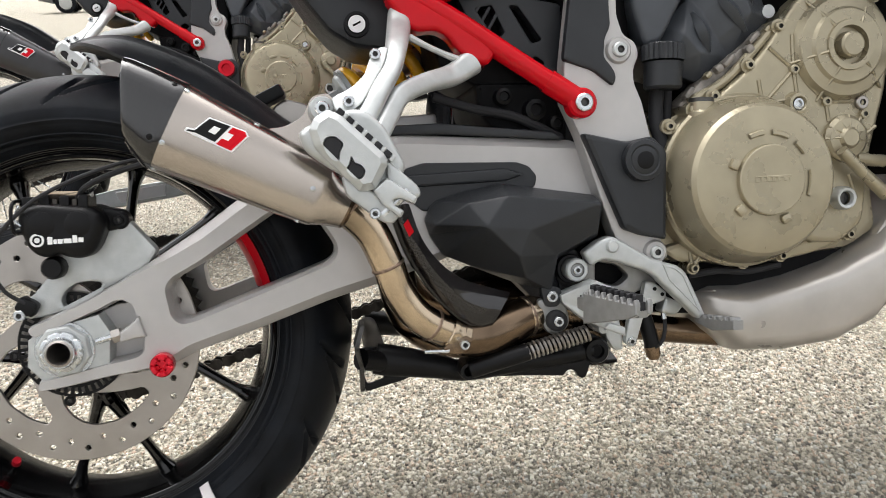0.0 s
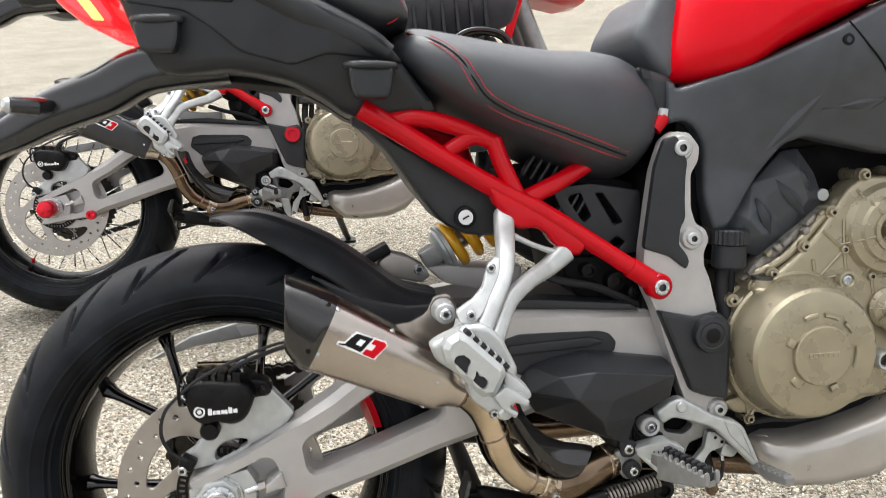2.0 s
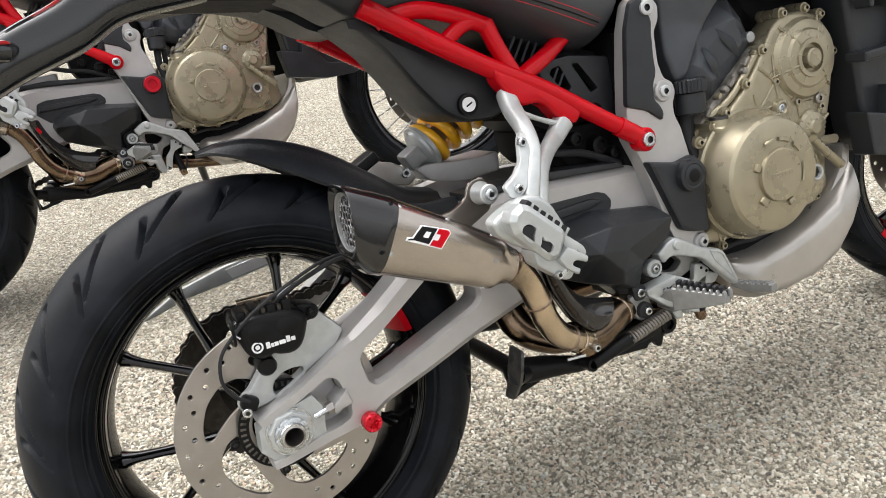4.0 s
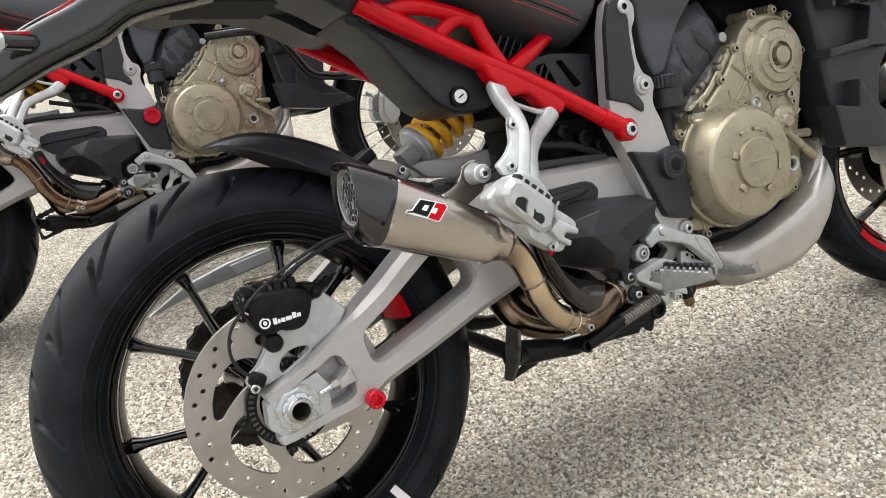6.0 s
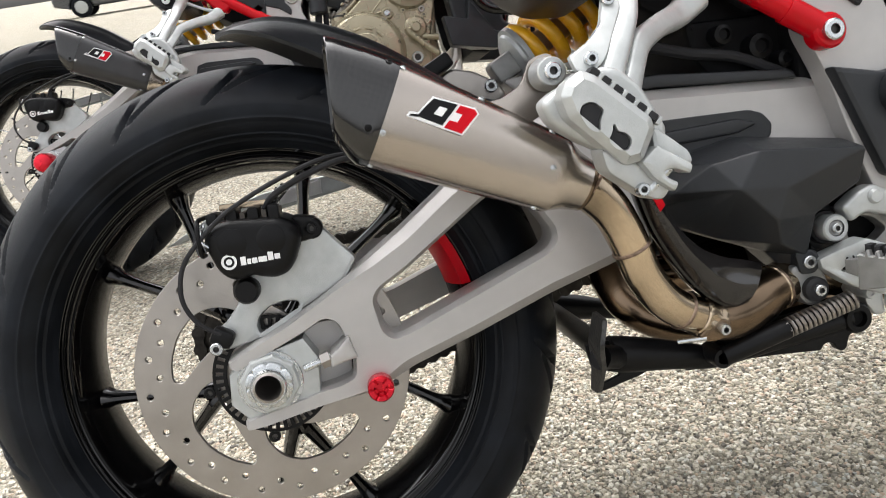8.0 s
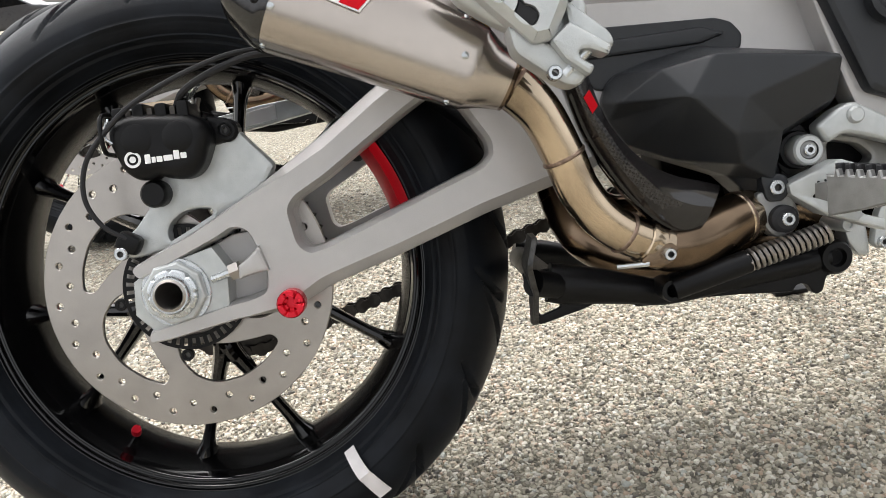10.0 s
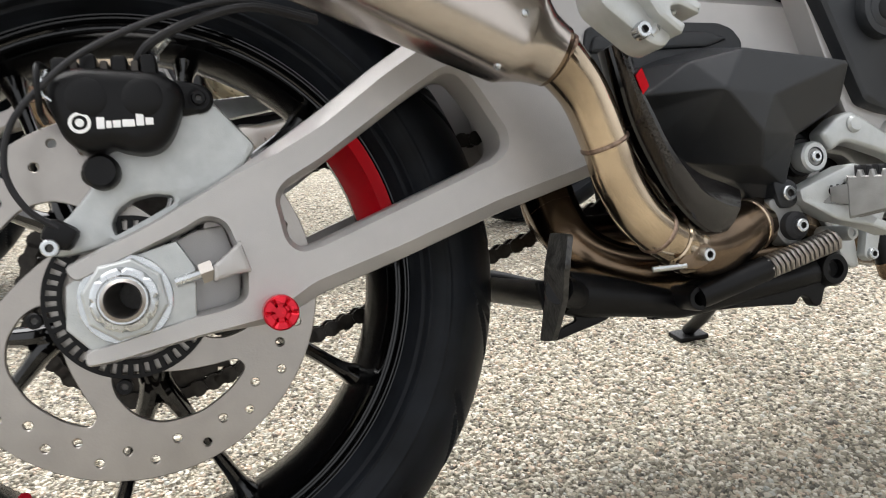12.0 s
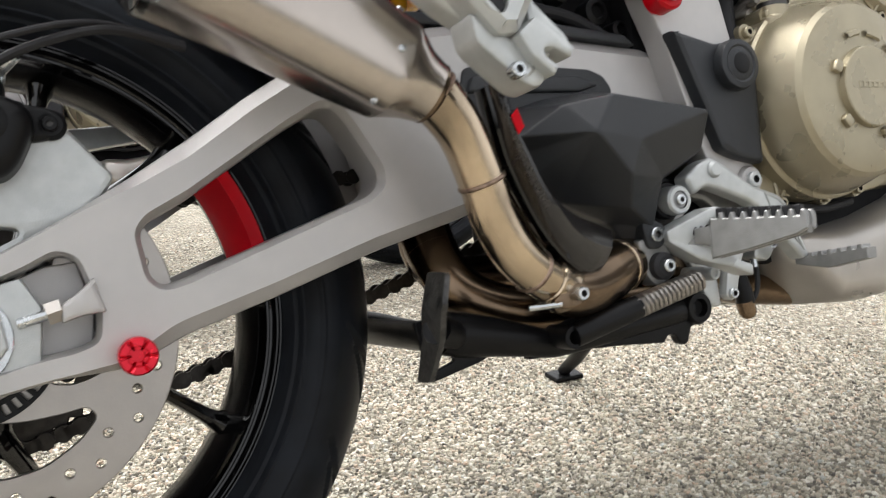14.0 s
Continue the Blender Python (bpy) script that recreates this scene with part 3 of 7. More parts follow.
    part("sensor_ring", plate(ring_o, disc_y - 0.011, disc_y - 0.009, 0.0003, [ring_i] + slots, steps=1), SATIN, wheel, "black slotted sensor ring")
    for k in range(5):
        a = radians(46 + 72 * k)
        part("disc_bolt", bolt(A.x + 0.067 * math.cos(a), disc_y - 0.0025, A.z + 0.067 * math.sin(a), 0.006, 0.003), SATIN, wheel)
    # sprocket on the far side
    teeth = []
    for k in range(84):
        a = 2 * math.pi * k / 84
        r = 0.104 if k % 2 else 0.112
        teeth.append((A.x + r * math.cos(a), A.z + r * math.sin(a)))
    lights = [[(A.x + (0.068 + 0.017 * math.cos(b)) * math.cos(a) - 0.013 * math.sin(b) * math.sin(a), A.z + (0.068 + 0.017 * math.cos(b)) * math.sin(a) + 0.013 * math.sin(b) * math.cos(a)) for b in (2 * math.pi * j / 12 for j in range(12))] for a in (radians(30 + 72 * k) for k in range(5))]
    part("sprocket", plate(teeth, 0.088, 0.096, 0.001, lights, steps=1), CHAINMAT, wheel, "dark toothed rear sprocket")
    return wheel


def swingarm(bike):
    arm = new("swingarm")
    arm.parent = bike
    out = [(-0.040, 0.343), (0.020, 0.3705), (0.062, 0.3935), (0.102, 0.4185), (0.145, 0.4475), (0.190, 0.481), (0.245, 0.517), (0.300, 0.540), (0.375, 0.553), (0.597, 0.546),
           (0.650, 0.535), (0.655, 0.490), (0.600, 0.462), (0.470, 0.420), (0.368, 0.384), (0.290, 0.361), (0.207, 0.331), (0.139, 0.309), (0.100, 0.290), (0.055, 0.287), (-0.010, 0.274), (-0.030, 0.272), (-0.030, 0.285), (0.046, 0.303), (0.066, 0.306), (0.080, 0.311), (0.081, 0.332), (0.070, 0.366), (0.058, 0.371), (0.042, 0.362), (-0.032, 0.330)]
    hole = [(0.117, 0.391), (0.111, 0.382), (0.1165, 0.352), (0.124, 0.345), (0.138, 0.348), (0.286, 0.4055), (0.295, 0.414), (0.295, 0.426), (0.272, 0.462), (0.260, 0.476), (0.248, 0.476), (0.222, 0.460), (0.146, 0.4075)]

    def skin(x, y, z):
        k = min(1, max(0, (x - 0.02) / 0.5))
        near = -0.155 + 0.030 * k
        return near + (y - 0.0)

    wide_hole = inset(hole if area(hole) > 0 else hole[::-1], -0.005)

    def narrow(x, z):
        if inside((x, z), wide_hole):
            return 0.4
        return 0.22 + 0.78 * min(1, max(0, (x - 0.075) / 0.05))

    bm = plate(out, 0.0, 0.050, 0.011, [hole], 0.007, share=narrow)
    part("arm", bent(bm, skin), GREY, arm, "grey painted cast swingarm beam")
    # the seat of the axle block, set back
    part("axle_slot", bent(plate([(0.03, 0.294), (0.05, 0.300), (0.078, 0.305), (0.080, 0.330), (0.070, 0.366), (0.05, 0.364), (0.03, 0.355)], 0.030, 0.046, 0.002), skin), GREY, arm)
    # far beam and the cross bridge
    far = [(p[0], p[1]) for p in out]
    part("far_arm", plate(far, 0.150, 0.112, 0.005, [hole], 0.006), GREY, arm)
    part("bridge", block((0.40, 0.0, 0.475), (0.10, 0.24, 0.10), 0.02, (0, -14, 0)), GREY, arm)
    rec = [(0.372, 0.486), (0.378, 0.512), (0.400, 0.519), (0.515, 0.520), (0.530, 0.515), (0.540, 0.503), (0.538, 0.490), (0.500, 0.470), (0.400, 0.462)]
    part("beam_panel", bent(plate(rec, -0.003, 0.004, 0.002, corner=0.004), skin), PLASTIC, arm, "black plastic panel let into the beam")
    part("panel_ridge", bent(plate([(0.378, 0.490), (0.384, 0.505), (0.500, 0.512), (0.524, 0.505), (0.500, 0.497)], -0.007, -0.001, 0.003, corner=0.004), skin), PLASTIC, arm)
    # axle block, nut and hollow axle
    blk = [(-0.040, 0.300), (-0.024, 0.283), (0.046, 0.298), (0.048, 0.336), (0.036, 0.356), (-0.024, 0.340), (-0.038, 0.330)]
    part("axle_block", plate(blk, -0.150, -0.12, 0.002, [[(0.0128 * math.cos(k * 0.3927), 0.318 + 0.0128 * math.sin(k * 0.3927)) for k in range(16)]]), ALU, arm, "bright machined axle block")
    part("axle_flange", lathe([(0.016, -0.1600), (0.0265, -0.1600), (0.0280, -0.1592), (0.0288, -0.1575), (0.0290, -0.150), (0.016, -0.150)], AXLE, segs=8, start=12), ALU, arm, "bare aluminium faceted flange", 20)
    nut = [(0.0125, -0.170), (0.0135, -0.1720), (0.0160, -0.1720), (0.0172, -0.1700), (0.0175, -0.1660), (0.0205, -0.1655), (0.0222, -0.1645), (0.0228, -0.1590), (0.0125, -0.1590)]
    ring = lathe(nut, AXLE, segs=48)
    for v in ring.verts:
        d = v.co - Vector((0, v.co.y, AXLE.z))
        if d.length > 0.0195 and v.co.y < -0.162 and math.cos(8 * math.atan2(d.z, d.x)) > 0.55:
            v.co -= d.normalized() * 0.0022
    part("axle_nut", ring, ZINC, arm, "notched zinc-plated axle nut", 20)
    part("washer", lathe([(0.012, -0.1525), (0.0310, -0.1525), (0.0315, -0.152), (0.0315, -0.148), (0.012, -0.150)], AXLE, segs=40), ZINC, arm)
    part("hollow_axle", lathe([(0.0155, -0.1715), (0.0125, -0.1735), (0.0115, -0.172), (0.0113, 0.16), (0.0135, 0.16), (0.0155, -0.15)], AXLE, segs=28), STEEL, arm, "hollow steel axle")
    part("axle_plug", lathe([(0, -0.080), (0.0113, -0.080), (0.0113, -0.072), (0, -0.072)], AXLE, segs=24), SOCKET, arm)
    # chain adjuster
    part("adjuster_screw", tube([(0.0335, -0.152, 0.3264), (0.0655, -0.152, 0.3351)], 0.0038, 10, smooth=False), ZINC, arm)
    part("adjuster_nut", tube([(0.0510, -0.152, 0.3311), (0.0600, -0.152, 0.3337)], 0.0082, 6, smooth=False), STEEL, arm, "steel hexagon lock nut", 20)
    boss = plate([(0.0595, 0.3368), (0.0700, 0.3443), (0.0797, 0.3533), (0.0867, 0.3300), (0.0738, 0.3287), (0.0597, 0.3248)], -0.008, 0.03, 0.003, corner=0.001)
    part("adjuster_boss", bent(boss, lambda x, y, z: skin(x, y, z) + 0.005 * max(0, (x - 0.075) / 0.02)), GREY, arm)
    # red crash bobbin
    star = lathe([(0, -0.010), (0.004, -0.010), (0.0045, -0.0135), (0.0062, -0.0135), (0.0072, -0.0185), (0.0116, -0.0185), (0.0128, -0.0165), (0.0130, -0.004), (0.0110, 0), (0, 0)], (0.104, -0.150, 0.299), segs=36)
    for v in star.verts:
        d = v.co - Vector((0.104, v.co.y, 0.299))
        if 0.005 < d.length < 0.0100 and v.co.y < -0.160:
            a = math.atan2(d.z, d.x)
            if math.cos(a * 6) > 0.6:
                v.co.y += 0.003
    part("paddock_bobbin", star, ANOD, arm, "red anodised paddock-stand bobbin", 25)
    return arm


def rear_brake(bike):
    brake = new("rear_brake")
    brake.parent = bike
    br = [(0.048, 0.472), (0.060, 0.468), (0.098, 0.424), (0.085, 0.405), (0.064, 0.394), (0.045, 0.384), (0.020, 0.371), (-0.008, 0.357), (-0.028, 0.352), (-0.046, 0.350), (-0.054, 0.360), (-0.048, 0.370), (-0.036, 0.378), (-0.022, 0.395), (-0.012, 0.410), (-0.006, 0.432), (0.01, 0.46)]
    bh = [(-0.003, 0.380), (0.008, 0.388), (0.022, 0.391), (0.037, 0.389), (0.032, 0.378), (0.010, 0.366), (-0.004, 0.362), (-0.007, 0.370)]
    part("bracket", plate(br, -0.132, -0.116, 0.004, [bh], 0.005), ALU, brake, "bare cast aluminium caliper bracket")
    body = [(-0.041, 0.458), (-0.038, 0.474), (-0.020, 0.480), (0.032, 0.476), (0.047, 0.467), (0.050, 0.456), (0.046, 0.444), (0.040, 0.430), (0.032, 0.421), (0.020, 0.418), (0.006, 0.421), (0.000, 0.424), (-0.008, 0.420), (-0.020, 0.421), (-0.031, 0.430), (-0.036, 0.444)]
    part("caliper", plate(body, -0.162, -0.085, 0.012, corner=0.007, steps=4), SATIN, brake, "black brake caliper")
    part("caliper_lug", plate([(0.040, 0.474), (0.062, 0.470), (0.069, 0.460), (0.064, 0.450), (0.044, 0.446)], -0.138, -0.110, 0.004, corner=0.006), SATIN, brake)
    part("caliper_ear", lathe([(0, -0.138), (0.008, -0.138), (0.0105, -0.135), (0.0105, -0.118), (0, -0.118)], (0.059, 0, 0.459), segs=20), SATIN, brake)
    part("piston_boss", lathe([(0, -0.150), (0.010, -0.150), (0.0125, -0.146), (0.0125, -0.12), (0, -0.12)], (-0.010, 0, 0.408), segs=22), SATIN, brake)
    for x, h in ((-0.030, 0.012), (-0.012, 0.017), (0.008, 0.014), (0.027, 0.016)):
        part("body_rib", block((x, -0.138, 0.480), (0.011, 0.036, h), 0.003), SATIN, brake)
    for x in (-0.021, -0.002, 0.018):
        part("rib_gap", block((x, -0.134, 0.4795), (0.005, 0.040, 0.008), 0.001), CHAINMAT, brake)
    part("lobe", lathe([(0, -0.1640), (0.010, -0.1636), (0.0135, -0.162), (0.0145, -0.158), (0, -0.158)], (-0.014, 0, 0.4565), segs=28), SATIN, brake)
    part("lobe", lathe([(0, -0.1640), (0.010, -0.1636), (0.0135, -0.162), (0.0145, -0.158), (0, -0.158)], (0.022, 0, 0.4560), segs=28), SATIN, brake)
    part("bleed_nipple", tube([(0.030, -0.140, 0.486), (0.033, -0.143, 0.502)], [0.0040, 0.0026], 10, smooth=False), ZINC, brake)
    part("bridge_slot", block((-0.002, -0.118, 0.489), (0.05, 0.012, 0.006), 0.001), PIPE, brake)
    part("slide_bolt", bolt(0.059, -0.138, 0.459, 0.0052, 0.004), SATIN, brake)
    part("end_clip", tube([(-0.045, -0.130, 0.446), (-0.043, -0.160, 0.450), (-0.043, -0.160, 0.478), (-0.040, -0.130, 0.482)], 0.0022, 8), SATIN, brake)
    part("pad_clip", tube([(-0.044, -0.14, 0.470), (-0.038, -0.158, 0.476), (-0.042, -0.158, 0.462), (-0.036, -0.158, 0.455)], 0.0014, 6), ZINC, brake)
    part("sensor", block((-0.040, -0.139, 0.366), (0.022, 0.018, 0.018), 0.005, (0, 30, 0)), SATIN, brake, "black wheel-speed sensor")
    part("sensor_bolt", bolt(-0.046, -0.146, 0.357, 0.0062, 0.004), ZINC, brake)
    part("sensor_cable", tube([(-0.040, -0.146, 0.370), (-0.058, -0.152, 0.385), (-0.068, -0.156, 0.410), (-0.062, -0.158, 0.440), (-0.040, -0.163, 0.465), (-0.010, -0.166, 0.488), (0.040, -0.165, 0.511), (0.090, -0.155, 0.525), (0.150, -0.135, 0.52)], 0.0023, 8), RUBBERGREY, brake, "thin black cable")
    part("brake_hose", tube([(0.018, -0.140, 0.484), (0.030, -0.152, 0.496), (0.060, -0.158, 0.510), (0.10, -0.155, 0.521), (0.15, -0.135, 0.517)], 0.0032, 8), RUBBERGREY, brake, "black rubber brake hose")
    part("banjo_bolt", tube([(0.024, -0.138, 0.487), (0.040, -0.150, 0.502)], 0.0048, 10, smooth=False), ZINC, brake)
    # maker's mark: a ring and plain white bars
    def mark(name, x0, x1, z0, z1):
        bm = plate([(x0, z0), (x1, z0), (x1, z1), (x0, z1)], -0.1628, -0.160, 0.0002, corner=0.0006, steps=1)
        part(name, bm, WHITE, brake)

    for x0, wd, up in ((-0.0085, 0.0050, 0.0030), (-0.0025, 0.0034, 0), (0.0018, 0.0050, 0), (0.0078, 0.0080, 0), (0.0168, 0.0050, 0.0030), (0.0228, 0.0052, 0)):
        mark("maker_bar", x0, x0 + wd, 0.4355 + x0 * 0.06, 0.4405 + up + x0 * 0.06)
    part("emblem", lathe([(0.0050, -0.1628), (0.0072, -0.1628), (0.0072, -0.160), (0.0050, -0.160), (0.0050, -0.1628)], (-0.0190, 0, 0.4395), segs=24), WHITE, brake)
    part("emblem_core", lathe([(0, -0.1628), (0.0028, -0.1628), (0.0028, -0.160), (0, -0.160)], (-0.0190, 0, 0.4395), segs=16), WHITE, brake)
    return brake


def exhaust(bike, black):
    ex = bike
    a = Vector((0.8989, 0.0629, -0.4337)).normalized()
    side = a.cross(Vector((0.4345, 0, 0.9007))).normalized()
    if side.y > 0:
        side = -side
    up = side.cross(a)
    up = up if up.z > 0 else -up
    base = Vector((0.1324, -0.225, 0.5554))

    def ring(s, hu, hs, shift=0.0, slant=0.0, power=3.2, m=56):
        pts = oval(base + a * s + up * shift, side, up, hs, hu, power, m)
        return [p + a * slant * (p - base).dot(up) for p in pts]

    body_mat = TITAN if not black else BLACKCAN
    body = [ring(0.0, 0.0455, 0.0445), ring(0.002, 0.0464, 0.0455), ring(0.08, 0.0408, 0.0392), ring(0.160, 0.0352, 0.0330), ring(0.1645, 0.0347, 0.0325), ring(0.167, 0.0334, 0.0315)]
    muffler = part("muffler", loft(body), body_mat, ex, "brushed titanium silencer can" if not black else "matt black silencer can")
    part("end_cone", loft([ring(0.165, 0.0336, 0.0316, 0, 0, 3.2), ring(0.170, 0.0322, 0.0306, 0, 0, 2.8), ring(0.176, 0.0296, 0.0290, 0, 0, 2.4), ring(0.182, 0.0272, 0.0272, 0, 0, 2.1), ring(0.190, 0.0252, 0.0252, 0, 0, 2.0), ring(0.1955, 0.0238, 0.0238, 0, 0, 2.0), ring(0.1965, 0.0215, 0.0215, 0, 0, 2.0)]), TITAN, muffler, "", 50)
    cap_rings = [ring(0.004, 0.0472, 0.0463), ring(-0.0005, 0.0476, 0.0467), ring(-0.004, 0.0474, 0.0465), ring(-0.020, 0.0455, 0.0448, 0.0015, -0.20), ring(-0.036, 0.0420, 0.0420, 0.0035, -0.40), ring(-0.0415, 0.0395, 0.0398, 0.0045, -0.445),
                 ring(-0.0425, 0.0380, 0.0384, 0.005, -0.445), ring(-0.0420, 0.0362, 0.0366, 0.005, -0.445), ring(-0.033, 0.0345, 0.0350, 0.005, -0.43)]
    part("end_cap", loft(cap_rings, caps=False), CARBON, muffler, "glossy carbon-fibre end cap", 40)
    part("outlet_ring", loft([ring(-0.0350, 0.0325, 0.0325, 0.005, -0.445, 2.2), ring(-0.0375, 0.0318, 0.0318, 0.005, -0.445, 2.2), ring(-0.0365, 0.0300, 0.0300, 0.005, -0.445, 2.2), ring(0.005, 0.029, 0.029, 0.002, -0.3, 2.2)], caps=False), PEGGREY, muffler)
    part("outlet_wall", loft([ring(-0.0335, 0.0352, 0.0356, 0.005, -0.44), ring(-0.0345, 0.0322, 0.0322, 0.005, -0.445, 2.2)], caps=False), CARBON, muffler)
    # honeycomb grille in the outlet
    bm = bmesh.new()
    c0 = base + a * (-0.0325 - 0.445 * 0.005) + up * 0.005
    uu = up + a * -0.445
    pitch = 0.0086
    hexes = []
    for i in range(-5, 6):
        for j in range(-5, 6):
            px, py = pitch * (i + 0.5 * (j % 2)), pitch * 0.866 * j
            if px * px + py * py < 0.0262 ** 2:
                hexes.append([(px + 0.0042 * math.cos(k * math.pi / 3 + math.pi / 6), py + 0.0042 * math.sin(k * math.pi / 3 + math.pi / 6)) for k in range(6)])
    rim = [(0.0302 * math.cos(k * math.pi / 18), 0.0302 * math.sin(k * math.pi / 18)) for k in range(36)]
    plate(rim, 0.0, 0.0022, 0.0003, hexes, bm=bm, steps=1)
    for v in bm.verts:
        v.co = c0 + side * v.co.x + uu * v.co.z + a * v.co.y
    part("grille", bm, ZINC, muffler, "honeycomb steel grille")
    part("outlet_tube", loft([ring(-0.026, 0.0295, 0.0295, 0.004, -0.445, 2.1), ring(0.08, 0.028, 0.028, 0, 0, 2.1), ring(0.081, 0.001, 0.001, 0, 0, 2.1)], caps=False), DARKCAVE, muffler)

    def skin_point(s, v):
        """A place on the near side of the can: s along it, v above its axis."""
        hs, hu = 0.0455 - 0.0130 * s / 0.165, 0.0464 - 0.0117 * s / 0.165
        k = max(-0.999, min(0.999, v / hu))
        return base + a * s + side * hs * (1 - abs(k) ** 3.2) ** (1 / 3.2) + up * v

    for s, v in ((0.0062, 0.0385), (0.0062, -0.0167), (-0.006, 0.0390), (-0.006, -0.0167), (0.1537, 0.0029), (0.006, -0.0440), (0.1534, -0.0338), (0.078, 0.0385), (0.146, 0.0330)):
        p = skin_point(s, v)
        q = (p - (base + a * s))
        ax = -(side * (q.dot(side) / 0.045) ** 2.2 + up * math.copysign(abs(q.dot(up) / 0.045) ** 2.2, v)).normalized()
        part("rivet", lathe([(0, -0.0006), (0.0011, -0.0006), (0.0014, -0.0016), (0.0028, -0.0012), (0.0033, 0.0006), (0, 0.0006)], p, ax, 14), ZINC if s > 0 else SATIN, muffler)
    # maker's badge: plain blocks in red, black and white
    p0 = skin_point(0.050, 0.0135)
    u_n = (side * 0.985 + up * 0.10 - a * 0.03).normalized()
    v_b = (up - u_n * up.dot(u_n)).normalized()

    def badge(name, loop, lift, material, depth=0.001):
        bm = plate(loop, 0, depth, 0.0002, steps=1)
        for v in bm.verts:
            v.co = p0 + a * (v.co.x * 0.88) + v_b * (v.co.z * 0.92) + u_n * (lift - v.co.y)
        part(name, bm, material, muffler)

    badge("badge_plate", [(-0.034, -0.0125), (-0.024, -0.0125), (0.021, -0.0125), (0.030, 0.0105), (0.025, 0.0145), (-0.016, 0.0115), (-0.021, 0.002), (-0.025, -0.006), (-0.033, -0.008)], 0.0030, WHITE, 0.002)
    badge("badge_black", [(-0.032, -0.0115), (-0.022, -0.0095), (0.000, -0.0100), (0.008, 0.0120), (-0.015, 0.0100), (-0.020, 0.001), (-0.024, -0.0075), (-0.031, -0.0095)], 0.0036, SATIN)
    badge("badge_red", [(0.002, -0.0112), (0.0195, -0.0112), (0.0280, 0.0100), (0.0245, 0.0130), (0.0105, 0.0120), (0.008, 0.0050), (0.0150, 0.0050), (0.0125, -0.0030), (0.0050, -0.0035)], 0.0036, ANODFLAT)
    badge("badge_eye", [(-0.011, -0.003), (-0.003, -0.003), (0.000, 0.0055), (-0.0075, 0.005)], 0.0040, WHITE)
    # pipes
    down = [base + a * 0.188, base + a * 0.198, Vector((0.334, -0.207, 0.444)), Vector((0.352, -0.201, 0.4065)), Vector((0.3625, -0.1965, 0.379)), Vector((0.380, -0.191, 0.353)), Vector((0.402, -0.184, 0.3355)), Vector((0.432, -0.174, 0.3205))]
    pipe = part("link_pipe", tube(down, [0.0215, 0.0208, 0.0188, 0.0182, 0.0182, 0.0182, 0.0182, 0.0182], 32, 10), BURNT if black else PIPE, ex, "brown burnt steel pipe" if black else "golden heat-tinted stainless pipe")
    part("stained_collar", lathe([(0.0236, -0.004), (0.0240, -0.003), (0.0236, 0.002), (0.0214, 0.004), (0.0200, 0.006)], base + a * 0.196, a, 36), BURNT, pipe, "brown heat-stained collar")
    for i in (1, 3, 6):
        t = (down[i + 1] - down[i - 1]).normalized()
        w = 0.0208 if i == 1 else 0.0182
        part("weld", lathe([(w - 0.0006, -0.0022), (w + 0.0009, -0.0012), (w + 0.0013, 0.0003), (w + 0.0008, 0.0016), (w - 0.0006, 0.0024)], down[i], t, 40), WELD, pipe, "coloured weld bead")
    coll = [(0.428, -0.1755, 0.3225), (0.446, -0.168, 0.3165), (0.472, -0.156, 0.3180), (0.500, -0.146, 0.3270), (0.522, -0.140, 0.334), (0.560, -0.126, 0.340), (0.640, -0.098, 0.318), (0.712, -0.080, 0.3015), (0.800, -0.08, 0.292)]
    part("collector_pipe", tube(coll, [0.0192, 0.0225, 0.0258, 0.0262, 0.0235, 0.021, 0.019, 0.0175, 0.0175], 30, 6), BURNT, ex, "brown heat-stained collector pipe")
    for k, w in ((4, 0.0236),):
        t = (Vector(coll[k + 1]) - Vector(coll[k - 1])).normalized()
        part("weld", lathe([(w - 0.0006, -0.003), (w + 0.0012, -0.0012), (w + 0.0012, 0.0012), (w - 0.0006, 0.003)], coll[k], t, 40), WELD, ex)
    part("joint_collar", lathe([(0.0232, -0.004), (0.0246, -0.003), (0.0240, 0.010), (0.0212, 0.013)], coll[4], (Vector(coll[5]) - Vector(coll[4])).normalized(), 40), PIPE, ex, "copper-tinted pipe joint")
    loop = [(0.640, -0.090, 0.308), (0.540, -0.098, 0.302), (0.470, -0.098, 0.299), (0.425, -0.090, 0.303), (0.391, -0.070, 0.323), (0.377, -0.045, 0.362), (0.378, -0.028, 0.405), (0.405, -0.015, 0.47)]
    part("loop_pipe", tube(loop, [0.0225, 0.0225, 0.0225, 0.0225, 0.0235, 0.0250, 0.0265, 0.028], 30, 7), BURNT, ex, "bronze-tinted bend of the exhaust")
    for k in (5,):
        t = (Vector(loop[k + 1]) - Vector(loop[k - 1])).normalized()
        part("weld", lathe([(0.0232, -0.0025), (0.0250, 0), (0.0232, 0.0025)], loop[k], t, 40), WELD, ex)
    part("upper_header", tube([(0.70, 0.02, 0.345), (0.56, 0.03, 0.335), (0.47, 0.035, 0.330), (0.43, 0.035, 0.338), (0.405, 0.035, 0.37), (0.40, 0.035, 0.44)], 0.026, 24, 6), BURNT, ex, "dark second header pipe")
    # clamp with its screw
    t = (down[7] - down[6]).normalized()
    part("clamp", lathe([(0.0184, -0.012), (0.0200, -0.011), (0.0204, -0.006), (0.0196, -0.004), (0.0196, 0.004), (0.0208, 0.006), (0.0210, 0.011), (0.0188, 0.012)], (0.428, -0.1755, 0.3225), t, 36), PIPE, ex, "steel pipe joint with a clamp")
